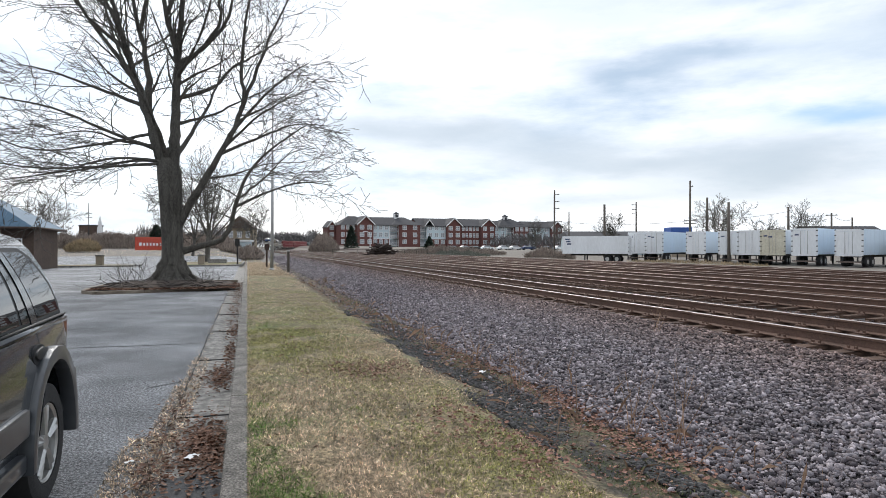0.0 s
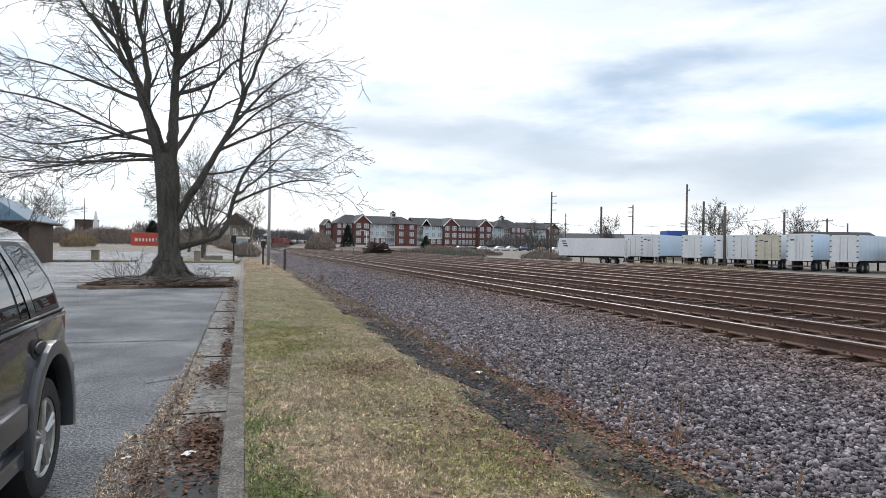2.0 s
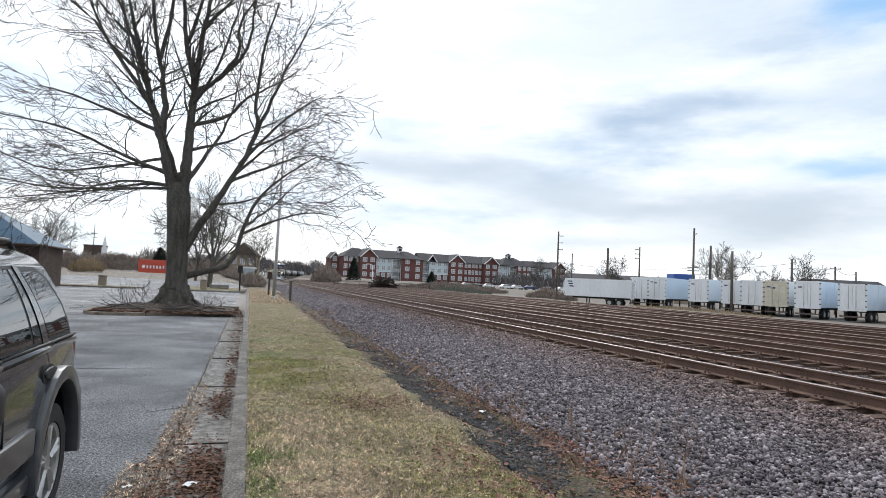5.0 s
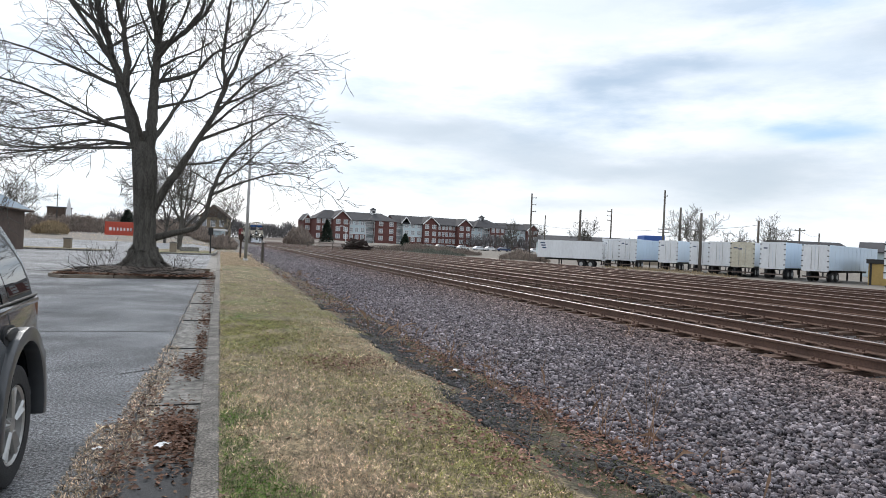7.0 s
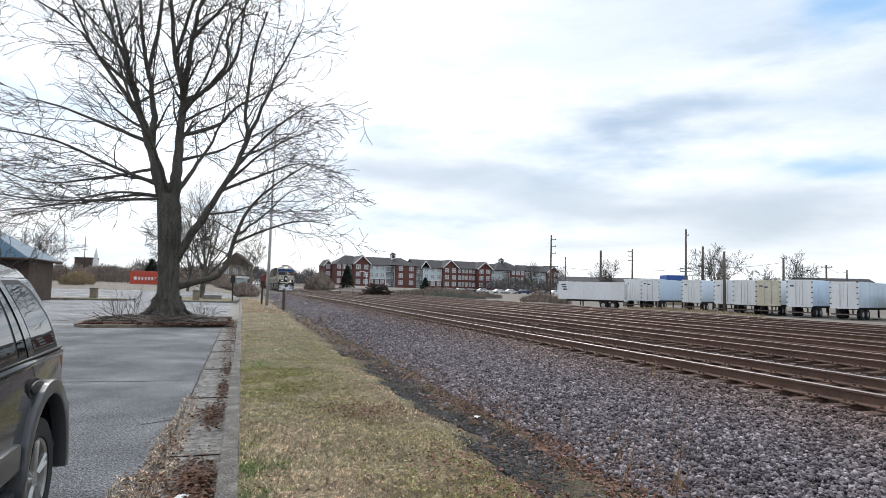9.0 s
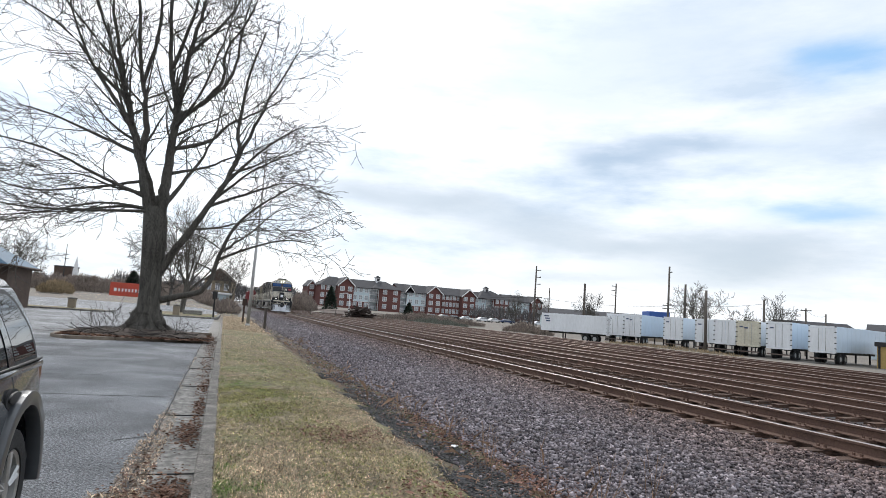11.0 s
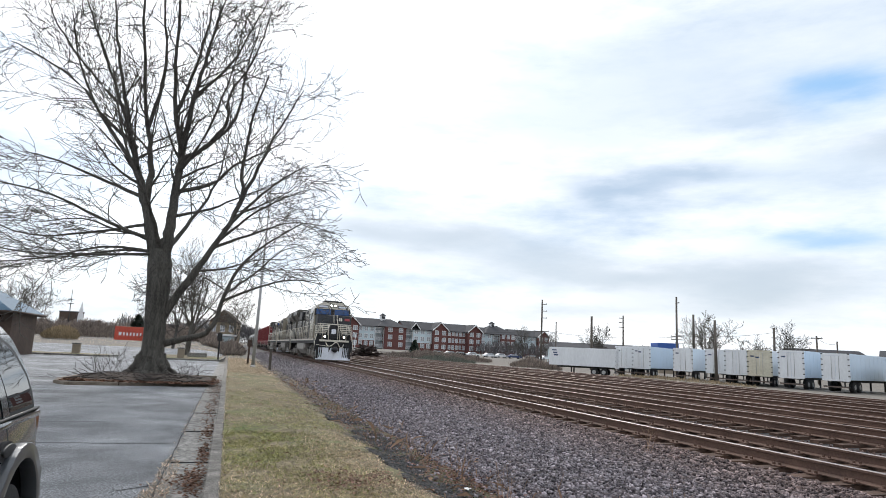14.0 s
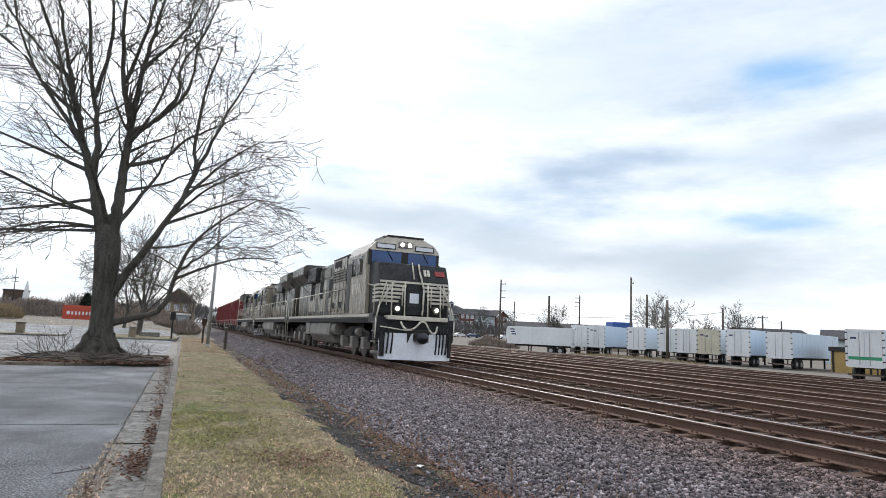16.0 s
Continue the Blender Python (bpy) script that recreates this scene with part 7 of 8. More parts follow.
def locomotive(label):
    """A six-axle road diesel; nose at y = 0, reaching back along +y; z = 0 on the rails."""
    t = thing("locomotive", label, "locomotive", None, "locomotives on the train")
    K, Wt, G = M["loco_black"], M["loco_white"], M["loco_grey"]
    # underframe and walkway
    part("underframe", bm_box(-1.5, 1.5, 0.75, 21.7, 1.28, 1.62, bevel=0.03), M["nose_black"], t)
    for s in (-1, 1):
        part("sill_stripe", bm_box(s * 1.512 - 0.008, s * 1.512 + 0.008, 1.3, 21.2, 1.5, 1.6), Wt, t)
    # snow plow, a shallow vee
    b = bmesh.new()
    prism(b, [(-1.38, 0.32), (-0.9, 0.08), (0, -0.06), (0.9, 0.08), (1.38, 0.32), (1.32, 0.46), (0, 0.14), (-1.32, 0.46)], "z", 0.10, 0.98, bevel=0.012)
    for v in b.verts:
        v.co.y -= 0.12 * max(0, (0.6 - v.co.z))
    plow = part("plow", b, M["plow_white"], t)
    for k in range(7):
        x = (-1.25, -1.1, -0.95, 0.72, 0.86, 1.0, 1.15)[k]
        b = bmesh.new()
        pipe(b, [(x, 0.1, 1.2), (x + 0.02, -0.15 + abs(x) * 0.22, 0.9), (x, -0.15 + abs(x) * 0.22, 0.55), (x - 0.03, -0.16 + abs(x) * 0.22, 0.3)], 0.032, 6)
        part("air_hose", b, M["black_trim"], plow)
    for x0, x1 in ((-1.36, -1.2), (1.24, 1.36)):
        part("plow_wing", bm_box(x0, x1, 0.12, 0.3, 0.2, 1.0, bevel=0.02), M["truck"], plow)
    b = bmesh.new()
    pipe(b, [(-1.4, 0.12, 1.18), (-0.5, -0.1, 1.08), (-0.25, -0.2, 1.15)], 0.022, 6)
    part("uncoupling_lever", b, M["loco_white"], t)
    # pilot plate behind it and the steps
    part("pilot", bm_box(-1.5, 1.5, 0.3, 0.75, 0.7, 1.5, bevel=0.03), M["nose_black"], t)
    part("anticlimber", bm_box(-1.15, 1.15, 0.02, 0.55, 1.42, 1.56, bevel=0.02), Wt, t)
    for s in (-1, 1):
        st2 = part("corner_step", bm_box(s * 1.3 - 0.24, s * 1.3 + 0.24, 0.42, 0.78, 0.3, 0.36), G, t)
        for z in (0.65, 1.0, 1.3):
            part("tread", bm_box(s * 1.3 - 0.22, s * 1.3 + 0.22, 0.45 + 0.1 * z, 0.85, z, z + 0.05), G, st2)
    cp = part("coupler", bm_box(-0.2, 0.2, -0.35, 0.4, 0.72, 0.98, bevel=0.06), M["truck"], t)
    b = bmesh.new()
    bmesh.ops.create_uvsphere(b, u_segments=14, v_segments=10, radius=0.2, matrix=pose(0.03, -0.38, 0.84))
    for v in b.verts:
        v.co.x *= 1.2
    part("knuckle", b, M["knuckle_steel"], cp, smooth=True)
    part("coupler_pocket", bm_box(-0.42, 0.42, -0.02, 0.12, 0.6, 1.12, bevel=0.03), M["truck"], cp)
    b = bmesh.new()
    pipe(b, [(-0.66, 0.05, 1.36), (-0.6, -0.06, 1.2), (-0.48, -0.12, 1.1), (-0.3, -0.12, 1.1), (-0.14, -0.12, 1.2), (0.02, -0.12, 1.36), (0.14, -0.12, 1.4), (0.26, -0.12, 1.33), (0.38, -0.12, 1.12), (0.5, -0.12, 1.01), (0.64, -0.1, 1.03), (0.76, 0.05, 1.25)], 0.035, 8)
    part("jumper_cable", b, Wt, t)
    # nose
    b = bmesh.new()
    prism(b, [(0.62, 1.6), (0.6, 2.78), (0.95, 3.4), (2.3, 3.5), (2.3, 1.6)], "x", -1.36, 1.36, bevel=0.07)
    nose = sharp(part("nose", b, M["nose_black"], t), 35)
    for k in range(5):
        z = 2.02 + k * 0.135
        for x0, x1 in ((-1.355, -0.34 - 0.07 * (4 - k)), (0.34 + 0.07 * (4 - k), 1.355)):
            part("nose_stripe", bm_box(x0, x1, 0.588, 0.605, z, z + 0.078), Wt, nose)
        for s in (-1, 1):                           # carried round the corners
            part("nose_stripe", bm_box(s * 1.364 - 0.006, s * 1.364 + 0.006, 0.62, 1.5, z, z + 0.078), Wt, nose)
    part("nose_stripe", bm_box(-1.355, 1.355, 0.586, 0.605, 2.69, 2.76), Wt, nose)
    b = bmesh.new()
    pipe(b, [(0.3, 0.5, 1.62), (0.3, 0.44, 1.8), (0.3, 0.44, 2.5), (0.24, 0.52, 2.8), (0.2, 0.72, 3.12), (0.2, 0.9, 3.42)], 0.034, 8)
    part("door_rail", b, Wt, nose)
    for x in (-1.1, -0.5, 0.62, 1.12):             # short uprights before the stripes
        part("grab_iron", bm_rod((x, 0.5, 1.9), (x, 0.5, 2.62), 0.024, 0.024, 6), Wt, nose)
    part("nose_door", bm_box(-0.3, 0.26, 0.57, 0.6, 1.62, 2.66, bevel=0.01), M["nose_black"], nose)
    part("emblem", bm_box(-0.2, 0.16, 0.56, 0.571, 2.02, 2.36, bevel=0.004), M["plow_white"], nose)
    for s, x in ((1, 0.72), (1, 0.86)):
        part("number_plate", bm_box(-0.05, 0.05, -0.14, 0.14, 0, 0.02), Wt, nose).matrix_basis = pose(x - 0.3, 0.775, 3.11, 60.5, 0, 0)
    part("red_plate", bm_box(-0.2, 0.2, -0.11, 0.11, 0, 0.02), M["red_mark"], nose).matrix_basis = pose(1.02, 0.775, 3.11, 60.5, 0, 0)
    part("nose_grab_bar", bm_rod((-0.05, 0.6, 2.86), (-0.05, 0.93, 3.46), 0.03, 0.03, 6), Wt, nose)
    for s in (-1, 1):
        for x in (0.45, 0.95):
            part("grab_post", bm_rod((s * x, 0.3, 1.56), (s * x, 0.42, 2.68), 0.026, 0.026, 6), Wt, nose)
        b = bmesh.new()
        pipe(b, [(s * 1.46, 0.5, 0.6), (s * 1.48, 0.42, 1.4), (s * 1.35, 0.5, 2.0), (s * 1.1, 0.56, 2.75)], 0.024, 6)
        part("handrail", b, Wt, t)
        b = bmesh.new()                            # a second, outer rail by the steps
        pipe(b, [(s * 1.5, 0.34, 0.75), (s * 1.52, 0.3, 1.45), (s * 1.4, 0.36, 1.9), (s * 0.98, 0.42, 2.6), (s * 0.85, 0.5, 2.66)], 0.026, 6)
        part("handrail", b, Wt, t)
        b = bmesh.new()
        pipe(b, [(s * 1.46, 0.85, 1.56), (s * 1.48, 0.85, 2.55), (s * 1.42, 2.2, 2.7)], 0.022, 6)
        part("handrail", b, Wt, t)
        # ditch lights
        dl = part("ditch_light", bm_rod((s * 0.76, 0.2, 1.8), (s * 0.76, 0.5, 1.8), 0.13, 0.13, 16), K, t)
        part("bulb", bm_rod((s * 0.76, 0.18, 1.8), (s * 0.76, 0.202, 1.8), 0.07, 0.075, 16), M["lamp_on"], dl)
    # cab
    b = bmesh.new()
    prism(b, [(-1.5, 1.62), (-1.5, 3.85), (-1.28, 4.22), (-0.7, 4.45), (0.7, 4.45), (1.28, 4.22), (1.5, 3.85), (1.5, 1.62)], "y", 2.0, 5.4)
    for v in b.verts:
        if v.co.y < 2.1 and v.co.z > 3.0:
            v.co.y += 0.25
    cab = part("cab", b, M["loco_glare"], t)
    b = bmesh.new()
    prism(b, [(-1.42, 4.02), (-1.2, 4.26), (-0.7, 4.47), (0.7, 4.47), (1.2, 4.26), (1.42, 4.02), (1.42, 3.93), (-1.42, 3.93)], "y", 2.02, 2.24)
    part("brow", b, Wt, cab)
    part("window_surround", bm_box(-1.46, 1.46, 2.06, 2.115, 3.4, 3.97, bevel=0.02), M["black_trim"], cab)
    part("roof_lip", bm_box(-0.75, 0.75, 1.98, 2.3, 4.46, 4.53, bevel=0.02), M["black_trim"], cab)
    for x0, x1 in ((-1.34, -0.14), (0.14, 1.34)):
        part("windscreen", bm_box(x0, x1, 2.045, 2.075, 3.5, 3.92, bevel=0.008), M["sky_tint_glass"], cab)
        b = bmesh.new()
        pipe(b, [((x0 + x1) / 2, 2.03, 3.95), ((x0 + x1) / 2 + 0.25, 2.03, 3.6)], 0.018, 4)
        part("wiper", b, M["black_trim"], cab)
    hl = part("headlight", bm_box(-0.31, 0.31, 1.94, 2.05, 4.08, 4.32, bevel=0.05), M["loco_grey"], cab)
    for x in (-0.15, 0.15):
        part("bulb", bm_rod((x, 1.925, 4.2), (x, 1.945, 4.2), 0.07, 0.075, 16), M["lamp_on"], hl)
    for s in (-1, 1):
        nb = part("number_board", bm_box(s * 0.8 - 0.4, s * 0.8 + 0.4, 1.985, 2.018, 4.0, 4.2), M["nose_black"], cab)
        part("board_glass", bm_box(s * 0.8 - 0.36, s * 0.8 + 0.36, 1.975, 1.988, 4.03, 4.17), M["plow_white"], nb)
        for y0, y1 in ((2.75, 3.55), (3.75, 4.5)):
            part("side_window", bm_box(s * 1.505 - 0.012, s * 1.505 + 0.012, y0, y1, 3.05, 3.75, bevel=0.008), M["car_glass"], cab)
        part("cab_door", bm_box(s * 1.503 - 0.01, s * 1.503 + 0.01, 4.65, 5.25, 1.66, 3.6, bevel=0.006), M["nose_black"], cab)
        for k in range(4):
            part("road_number", bm_box(s * 1.505 - 0.008, s * 1.505 + 0.008, 2.95 + k * 0.34, 3.17 + k * 0.34, 2.35, 2.75), Wt, cab)
        part("mirror", bm_box(s * 1.62 - 0.05, s * 1.62 + 0.05, 2.5, 2.56, 3.1, 3.6, bevel=0.01), K, cab)
    part("air_conditioner", bm_box(-0.6, 0.6, 3.2, 4.6, 4.45, 4.66, bevel=0.05), K, cab)
    # hood
    part("cabinet", bm_box(-1.42, 1.42, 5.42, 8.6, 1.62, 4.0, bevel=0.05), M["loco_glare"], t)
    part("cabinet_roof", bm_box(-1.44, 1.44, 5.42, 8.6, 4.003, 4.06, bevel=0.02), M["nose_black"], t)
    part("hood", bm_box(-0.95, 0.95, 8.62, 21.2, 1.62, 4.15, bevel=0.08), K, t)
    for s in (-1, 1):
        for k in range(4):
            dr = part("cabinet_door", bm_box(s * 1.425 - 0.012, s * 1.425 + 0.012, 5.55 + k * 0.76, 6.2 + k * 0.76, 1.8, 3.6, bevel=0.006), M["loco_glare"], t)
            for q in range(3):
                part("latch", bm_box(s * 1.44 - 0.012, s * 1.44 + 0.012, 6.08 + k * 0.76, 6.13 + k * 0.76, 2.0 + q * 0.65, 2.1 + q * 0.65), G, dr)
        for k in range(4):                          # louvred intakes set into the cabinet doors
            y0 = 5.62 + k * 0.76
            part("intake_grille", bm_box(s * 1.439 - 0.006, s * 1.439 + 0.006, y0, y0 + 0.5, 3.0, 3.5), M["dark_gap"], t)
            for q in range(4):
                part("grille_slat", bm_box(s * 1.448 - 0.008, s * 1.448 + 0.008, y0, y0 + 0.5, 3.05 + q * 0.12, 3.085 + q * 0.12), M["loco_glare"], t)
            if k % 2:
                part("floor_vent", bm_box(s * 1.439 - 0.006, s * 1.439 + 0.006, y0, y0 + 0.45, 1.88, 2.15), M["dark_gap"], t)
        part("cab_gap", bm_box(s * 1.46 - 0.06, s * 1.46 + 0.04, 5.402, 5.42, 1.66, 3.95), M["dark_gap"], t)
        for y0, y1 in ((9.6, 11.6), (13.2, 14.1), (15.6, 16.9)):
            part("engine_intake", bm_box(s * 0.974 - 0.006, s * 0.974 + 0.008, y0, y1, 2.5, 3.4), M["dark_gap"], t)
        for k in range(5):
            part("door_gap", bm_box(s * 1.43 - 0.006, s * 1.43 + 0.008, 5.44 + k * 0.76, 5.54 + k * 0.76, 1.75, 3.65), M["dark_gap"], t)
        for k in range(13):
            part("door_gap", bm_box(s * 0.957 - 0.006, s * 0.957 + 0.01, 8.69 + k * 0.72, 8.79 + k * 0.72, 1.8, 3.45), M["dark_gap"], t)
        part("cabinet_grille", bm_box(s * 1.43 - 0.006, s * 1.43 + 0.01, 6.9, 8.3, 3.66, 3.92), M["dark_gap"], t)
        # flat dark strip painted as the shade under the sill
        part("sill_shadow_gap", bm_box(s * 1.5 - 0.006, s * 1.5 + 0.01, 1.4, 21.0, 1.3, 1.44), M["dark_gap"], t)
        # most doors take the painted glare, every fourth stays black
        for k in range(12):
            part("hood_door", bm_box(s * 0.955 - 0.014, s * 0.955 + 0.014, 8.8 + k * 0.72, 9.42 + k * 0.72, 1.85, 3.45, bevel=0.006), M["loco_glare"] if k % 4 else K, t)
        for k in range(3):
            part("louvre_panel", bm_box(s * 0.96 - 0.02, s * 0.96 + 0.02, 9.0 + k * 2.4, 10.6 + k * 2.4, 3.5, 3.95, bevel=0.006), M["loco_glare"] if k == 0 else G, t)
    # radiator wings
    b = bmesh.new()
    prism(b, [(-1.5, 3.95), (-1.5, 4.35), (-1.3, 4.5), (1.3, 4.5), (1.5, 4.35), (1.5, 3.95), (0.95, 3.45), (-0.95, 3.45)], "y", 17.0, 21.0, bevel=0.02)
    part("radiator_wing", b, K, t)
    part("exhaust_stack", bm_box(-0.4, 0.4, 12.5, 13.6, 4.15, 4.5, bevel=0.04), K, t)
    part("horn", bm_box(-0.25, 0.25, 8.7, 9.3, 4.12, 4.45, bevel=0.05), K, t)
    part("blower_duct", bm_box(-1.25, 1.25, 14.2, 16.8, 3.4, 4.2, bevel=0.1), M["nose_black"], t)
    # walkway rails
    for s in (-1, 1):
        for k in range(11):
            part("stanchion", bm_rod((s * 1.46, 5.6 + k * 1.5, 1.6), (s * 1.46, 5.6 + k * 1.5, 2.65), 0.022, 0.022, 5), Wt, t)
        part("walkway_rail", bm_rod((s * 1.46, 5.5, 2.65), (s * 1.46, 20.9, 2.65), 0.022, 0.022, 5), Wt, t)
        b = bmesh.new()
        pipe(b, [(s * 1.48, 21.9, 0.6), (s * 1.48, 21.8, 2.5), (s * 1.46, 20.9, 2.65)], 0.025, 5)
        part("handrail", b, Wt, t)
        part("side_ladder", bm_box(s * 1.3 - 0.22, s * 1.3 + 0.22, 20.9, 21.5, 0.35, 0.42), G, t)
    # fuel tank and reservoirs
    b = bmesh.new()
    prism(b, [(-1.45, 1.28), (-1.48, 0.75), (-1.2, 0.4), (1.2, 0.4), (1.48, 0.75), (1.45, 1.28)], "y", 8.4, 13.6, bevel=0.05)
    part("fuel_tank", b, M["loco_grey"], t)
    for s in (-1, 1):
        for y in (7.4, 8.5):
            part("air_reservoir", bm_rod((s * 1.18, y, 1.02), (s * 1.18, y + 1.0, 1.02), 0.26, 0.26, 16), M["loco_grey"], t)
        part("battery_box", bm_box(s * 1.2 - 0.25, s * 1.2 + 0.25, 13.8, 15.0, 0.7, 1.28, bevel=0.03), G, t)
    # trucks
    for y0 in (2.3, 15.6):
        tr = new("truck")
        tr.parent = t
        part("bolster", bm_box(-1.0, 1.0, y0 + 1.6, y0 + 2.6, 0.6, 1.25, bevel=0.04), M["truck"], tr)
        for s in (-1, 1):
            b = bmesh.new()
            prism(b, [(y0 - 0.1, 0.62), (y0 - 0.1, 0.95), (y0 + 0.5, 1.02), (y0 + 1.0, 1.15), (y0 + 3.2, 1.15), (y0 + 3.7, 1.02), (y0 + 4.4, 0.95), (y0 + 4.4, 0.62), (y0 + 3.6, 0.72), (y0 + 0.7, 0.72)], "x", s * 1.05, s * 1.2, bevel=0.02)
            part("side_frame", b, M["truck"], tr)
            for k in range(3):
                y = y0 + 0.35 + k * 1.8
                part("journal_box", bm_box(s * 1.22 - 0.14, s * 1.22 + 0.14, y - 0.24, y + 0.24, 0.34, 0.78, bevel=0.04), M["loco_grey"], tr)
                part("spring", bm_rod((s * 1.2, y + 0.36, 0.55), (s * 1.2, y + 0.36, 0.95), 0.1, 0.1, 10), M["truck"], tr)
            part("brake_cylinder", bm_rod((s * 1.25, y0 + 1.0, 0.95), (s * 1.25, y0 + 1.5, 0.95), 0.14, 0.14, 12), M["loco_grey"], tr)
            part("sand_pipe", bm_rod((s * 0.95, y0 - 0.4, 1.2), (s * 0.85, y0 - 0.2, 0.15), 0.03, 0.03, 6), M["truck"], tr)
        for k in range(3):
            y = y0 + 0.35 + k * 1.8
            b = bmesh.new()
            rod(b, (-0.72, 0, 0), (0.72, 0, 0), 0.09, 0.09, 10)
            for s in (-1, 1):
                rod(b, (s * 0.685, 0, 0), (s * 0.82, 0, 0), 0.53, 0.52, 28)
                rod(b, (s * 0.82, 0, 0), (s * 0.85, 0, 0), 0.16, 0.14, 12)
                for q in range(4):
                    a = q * math.tau / 4
                    rod(b, (s * 0.82, 0.33 * math.cos(a), 0.33 * math.sin(a)), (s * 0.828, 0.33 * math.cos(a), 0.33 * math.sin(a)), 0.05, 0.05, 8)
            part("wheelset", b, M["wheel_steel"], tr).matrix_basis = pose(0, y, 0.53)
    for ob in t.children_recursive:              # brought to its full height and width
        if ob.type == "MESH" and not ob.name.startswith("wheelset"):
            if ob.matrix_basis != Matrix.Identity(4):
                ob.matrix_basis = Matrix.Diagonal((1.045, 1, 1.115, 1)) @ ob.matrix_basis
            else:
                ob.data.transform(Matrix.Diagonal((1.045, 1, 1.115, 1)))
    return t


def car_truck(t, y):
    tr = new("truck")
    tr.parent = t
    for s in (-1, 1):
        b = bmesh.new()
        prism(b, [(y - 1.2, 0.42), (y - 1.2, 0.58), (y - 0.3, 0.9), (y + 0.3, 0.9), (y + 1.2, 0.58), (y + 1.2, 0.42), (y + 0.4, 0.36), (y - 0.4, 0.36)], "x", s * 0.95, s * 1.1)
        part("side_frame", b, M["truck"], tr)
        for q in (-0.88, 0.88):
            part("wheel", bm_rod((s * 0.69, y + q, 0.46), (s * 0.82, y + q, 0.46), 0.46, 0.45, 20), M["wheel_steel"], tr)


def hopper(label):
    t = thing("hopper_car", label, "railway wagon", None, "wagons on the train")
    b = bmesh.new()
    prism(b, [(0.8, 2.2), (0.5, 2.4), (0.5, 4.35), (1.2, 4.6), (13.9, 4.6), (14.6, 4.35), (14.6, 2.4), (14.3, 2.2), (12.6, 1.0), (10.6, 1.0), (9.2, 1.7), (8.6, 1.0), (6.5, 1.0), (5.9, 1.7), (4.5, 1.0), (2.5, 1.0)], "x", -1.42, 1.42, bevel=0.04)
    part("body", b, M["maroon"], t)
    for s in (-1, 1):
        for k in range(13):
            part("side_rib", bm_box(s * 1.47 - 0.05, s * 1.47 + 0.05, 0.9 + k * 1.1, 1.02 + k * 1.1, 1.75, 4.4), M["maroon"], t)
        part("side_sill", bm_box(s * 1.46 - 0.06, s * 1.46 + 0.06, 0.4, 14.7, 1.55, 1.78, bevel=0.01), M["maroon"], t)
        for y in (0.3, 14.6):
            b = bmesh.new()
            for z in (0.8, 1.3, 1.8, 2.3, 2.8, 3.3, 3.8, 4.3):
                rod(b, (s * 1.42, y, z), (s * 1.05, y, z), 0.02, 0.02, 4)
            rod(b, (s * 1.42, y, 0.6), (s * 1.42, y, 4.5), 0.025, 0.025, 4)
            part("ladder", b, Wt_(), t)
        for k in range(3):
            part("data_panel", bm_box(s * 1.425 - 0.004, s * 1.425 + 0.006, 2.2 + k * 4.3, 3.1 + k * 4.3, 2.6, 3.2), Wt_(), t)
    part("roof_walk", bm_box(-0.3, 0.3, 0.8, 14.3, 4.62, 4.7), M["loco_grey"], t)
    part("end_platform", bm_box(-1.4, 1.4, 0.1, 15.0, 1.05, 1.25), M["truck"], t)
    car_truck(t, 2.2)
    car_truck(t, 12.9)
    return t


def Wt_():
    return M["loco_white"]


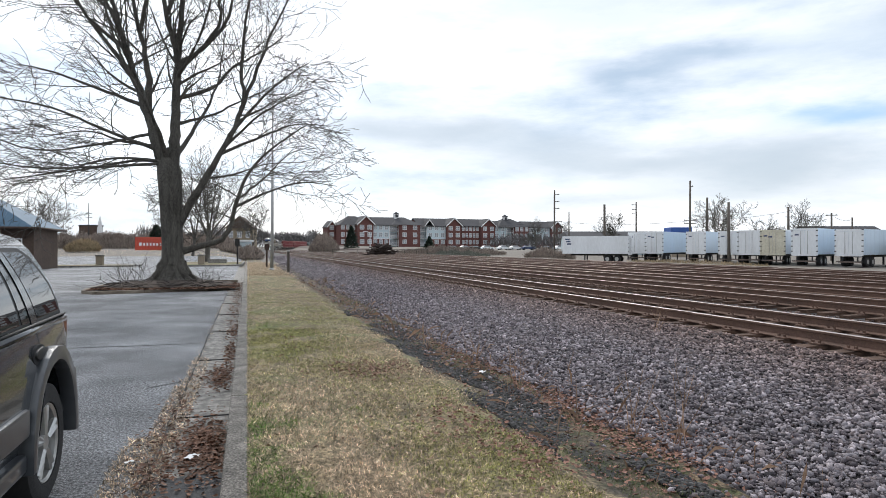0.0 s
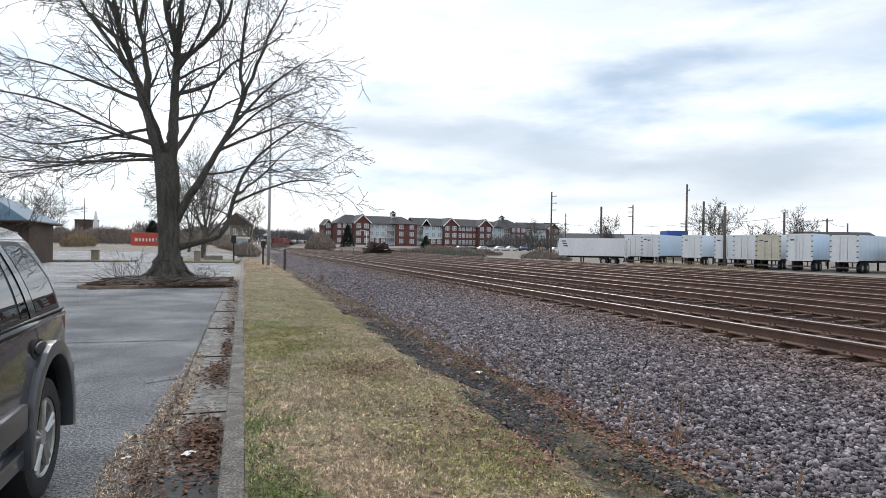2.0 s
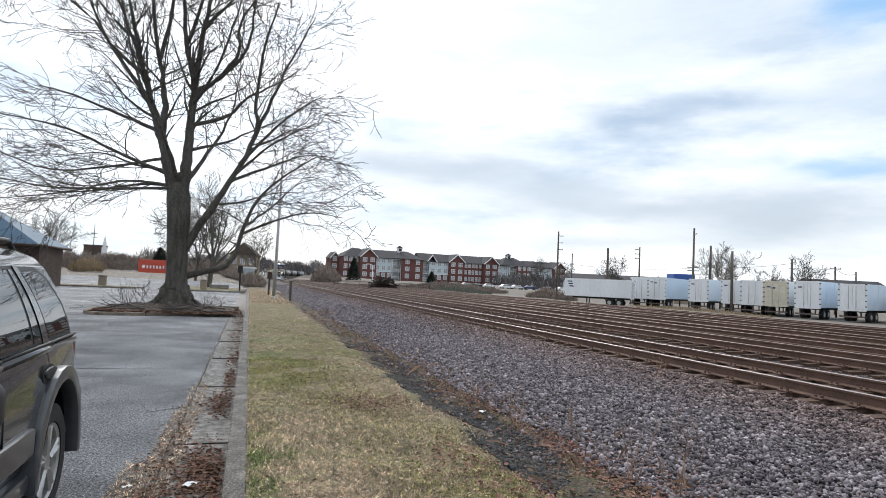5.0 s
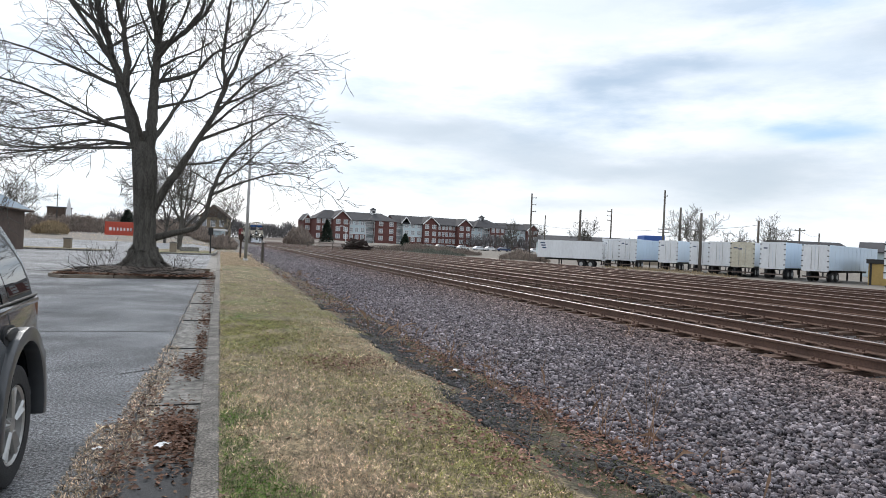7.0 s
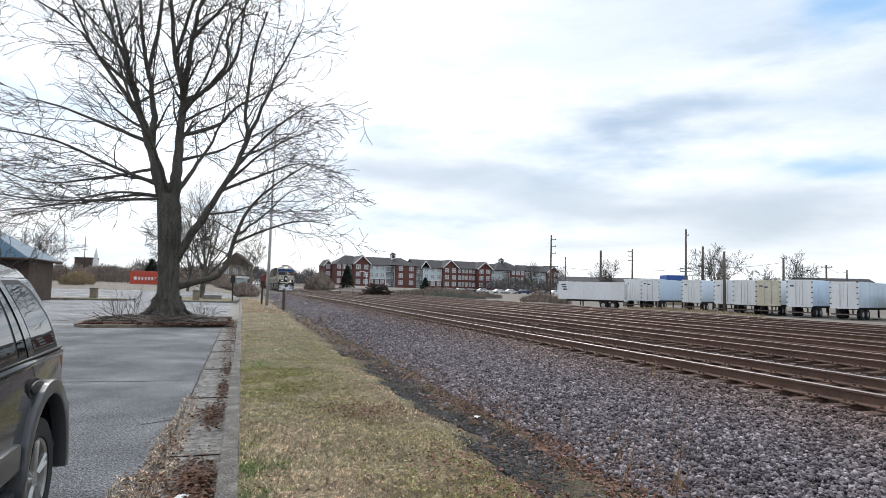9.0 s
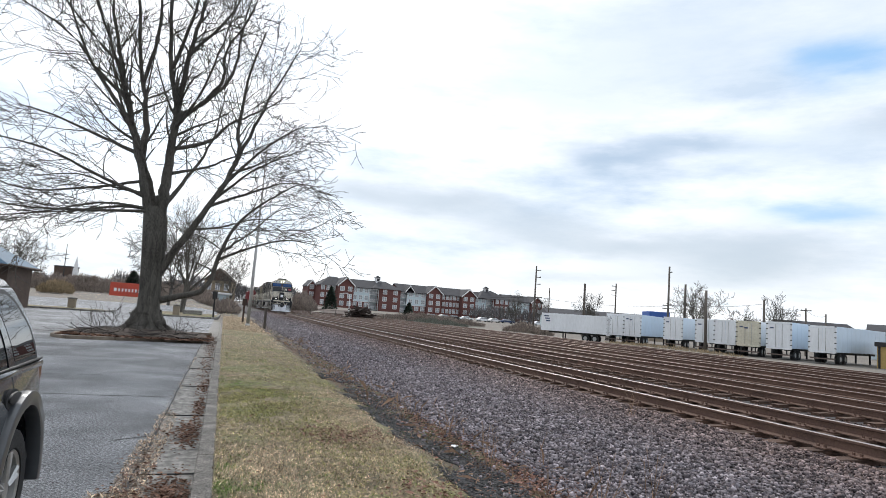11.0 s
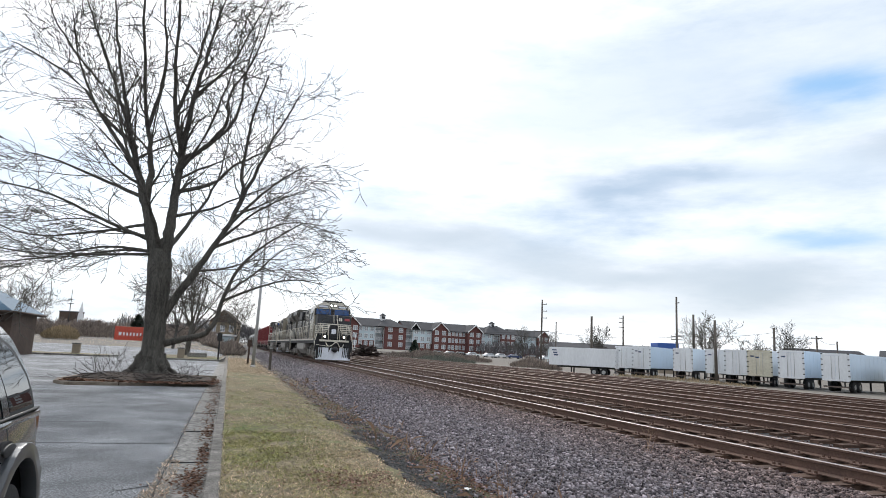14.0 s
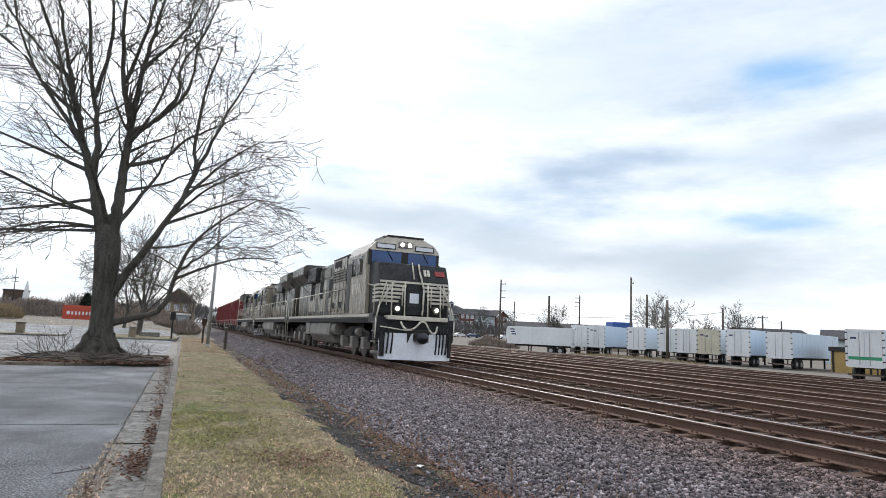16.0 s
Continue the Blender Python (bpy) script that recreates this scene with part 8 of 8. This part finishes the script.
def tank_car(label):
    t = thing("tank_car", label, "railway wagon", None, "wagons on the train")
    b = bmesh.new()
    n, prof = 24, [(0.9, 0.0), (1.0, 0.7), (1.3, 1.2), (1.8, 1.45), (14.6, 1.45), (15.1, 1.2), (15.4, 0.7), (15.5, 0.0)]
    rings = [[b.verts.new((r * math.cos(k * math.tau / n), y, 2.75 + r * math.sin(k * math.tau / n))) for k in range(n)] for y, r in prof[1:-1]]
    for a, c in zip(rings, rings[1:]):
        for k in range(n):
            b.faces.new((a[k], a[(k + 1) % n], c[(k + 1) % n], c[k]))
    b.faces.new(rings[0])
    b.faces.new(rings[-1])
    bmesh.ops.recalc_face_normals(b, faces=b.faces[:])
    sharp(part("tank", b, M["tank_black"], t), 50)
    part("underframe", bm_box(-0.5, 0.5, 0.2, 16.2, 1.0, 1.3), M["truck"], t)
    part("dome_platform", bm_box(-0.9, 0.9, 7.2, 9.2, 4.15, 4.3, bevel=0.02), M["truck"], t)
    part("dome", bm_rod((0, 8.2, 4.1), (0, 8.2, 4.6), 0.45, 0.4, 14), M["tank_black"], t)
    for s in (-1, 1):
        b = bmesh.new()
        pipe(b, [(s * 1.2, 7.3, 1.1), (s * 1.5, 7.3, 2.75), (s * 0.9, 7.3, 4.3)], 0.03, 5)
        part("ladder", b, M["loco_grey"], t)
        part("band", bm_box(s * 1.45 - 0.01, s * 1.45 + 0.012, 5.0, 6.4, 2.7, 3.1), Wt_(), t)
    car_truck(t, 2.4)
    car_truck(t, 14.0)
    return t


LOCO_L, HOP_L, TANK_L = 22.3, 15.2, 16.5
lead = locomotive("black diesel locomotive with white nose stripes and burning headlights")
train = [(lead, 0.0, LOCO_L)]
s_ = LOCO_L
for k in range(2):
    train.append((tagged(copy_thing(lead, pose(0, 0, 0)), "grimy black diesel locomotive coupled behind the leading one"), s_, LOCO_L))
    for ob in train[-1][0].children_recursive:      # lamps of the trailing units are off
        if ob.name.startswith("bulb"):
            ob.data = ob.data.copy()
            ob.data.materials[0] = M["loco_grey"]
    s_ += LOCO_L
hop = hopper("ribbed maroon hopper wagon in the train")
train.append((hop, s_, HOP_L))
s_ += HOP_L
for k in range(3):
    train.append((copy_thing(hop, pose(0, 0, 0)), s_, HOP_L))
    s_ += HOP_L
tank = tank_car("black tank wagon in the train")
train.append((tank, s_, TANK_L))
s_ += TANK_L
for k in range(3):
    train.append((copy_thing(tank, pose(0, 0, 0)), s_, TANK_L))
    s_ += TANK_L

# ---- what moves ----
SPEED, NOSE_END = 15.05, 22.3     # metres a second; the nose's place at the end


def rolling(s, length):
    """A vehicle's pose with its front s metres along the track."""
    ax, ay, _ = along(s + 0.2 * length)
    bx, by, _ = along(s + 0.8 * length)
    rz = math.degrees(math.atan2(-(bx - ax), by - ay))
    back = Vector((bx - ax, by - ay, 0)).normalized() * 0.2 * length
    return pose(ax - back.x, ay - back.y, RAIL_Z, 0, 0, rz)


def motions():
    for ob, behind, length in train:
        flip = pose(0, length, 0, 0, 0, 180) if ob is train[1][0] else Matrix.Identity(4)    # the second unit runs backwards
        walk(ob, [(t, rolling(NOSE_END + SPEED * (16.0 - t) + behind, length) @ flip) for t in range(17)])
    for ob in lead.children_recursive:
        if ob.name.startswith("wheelset"):
            y = ob.matrix_basis.translation.y
            walk(ob, [(f / 30, pose(0, y, 0.53, math.degrees(SPEED * f / 30 / 0.53) % 360, 0, 0)) for f in range(481)])


motions()
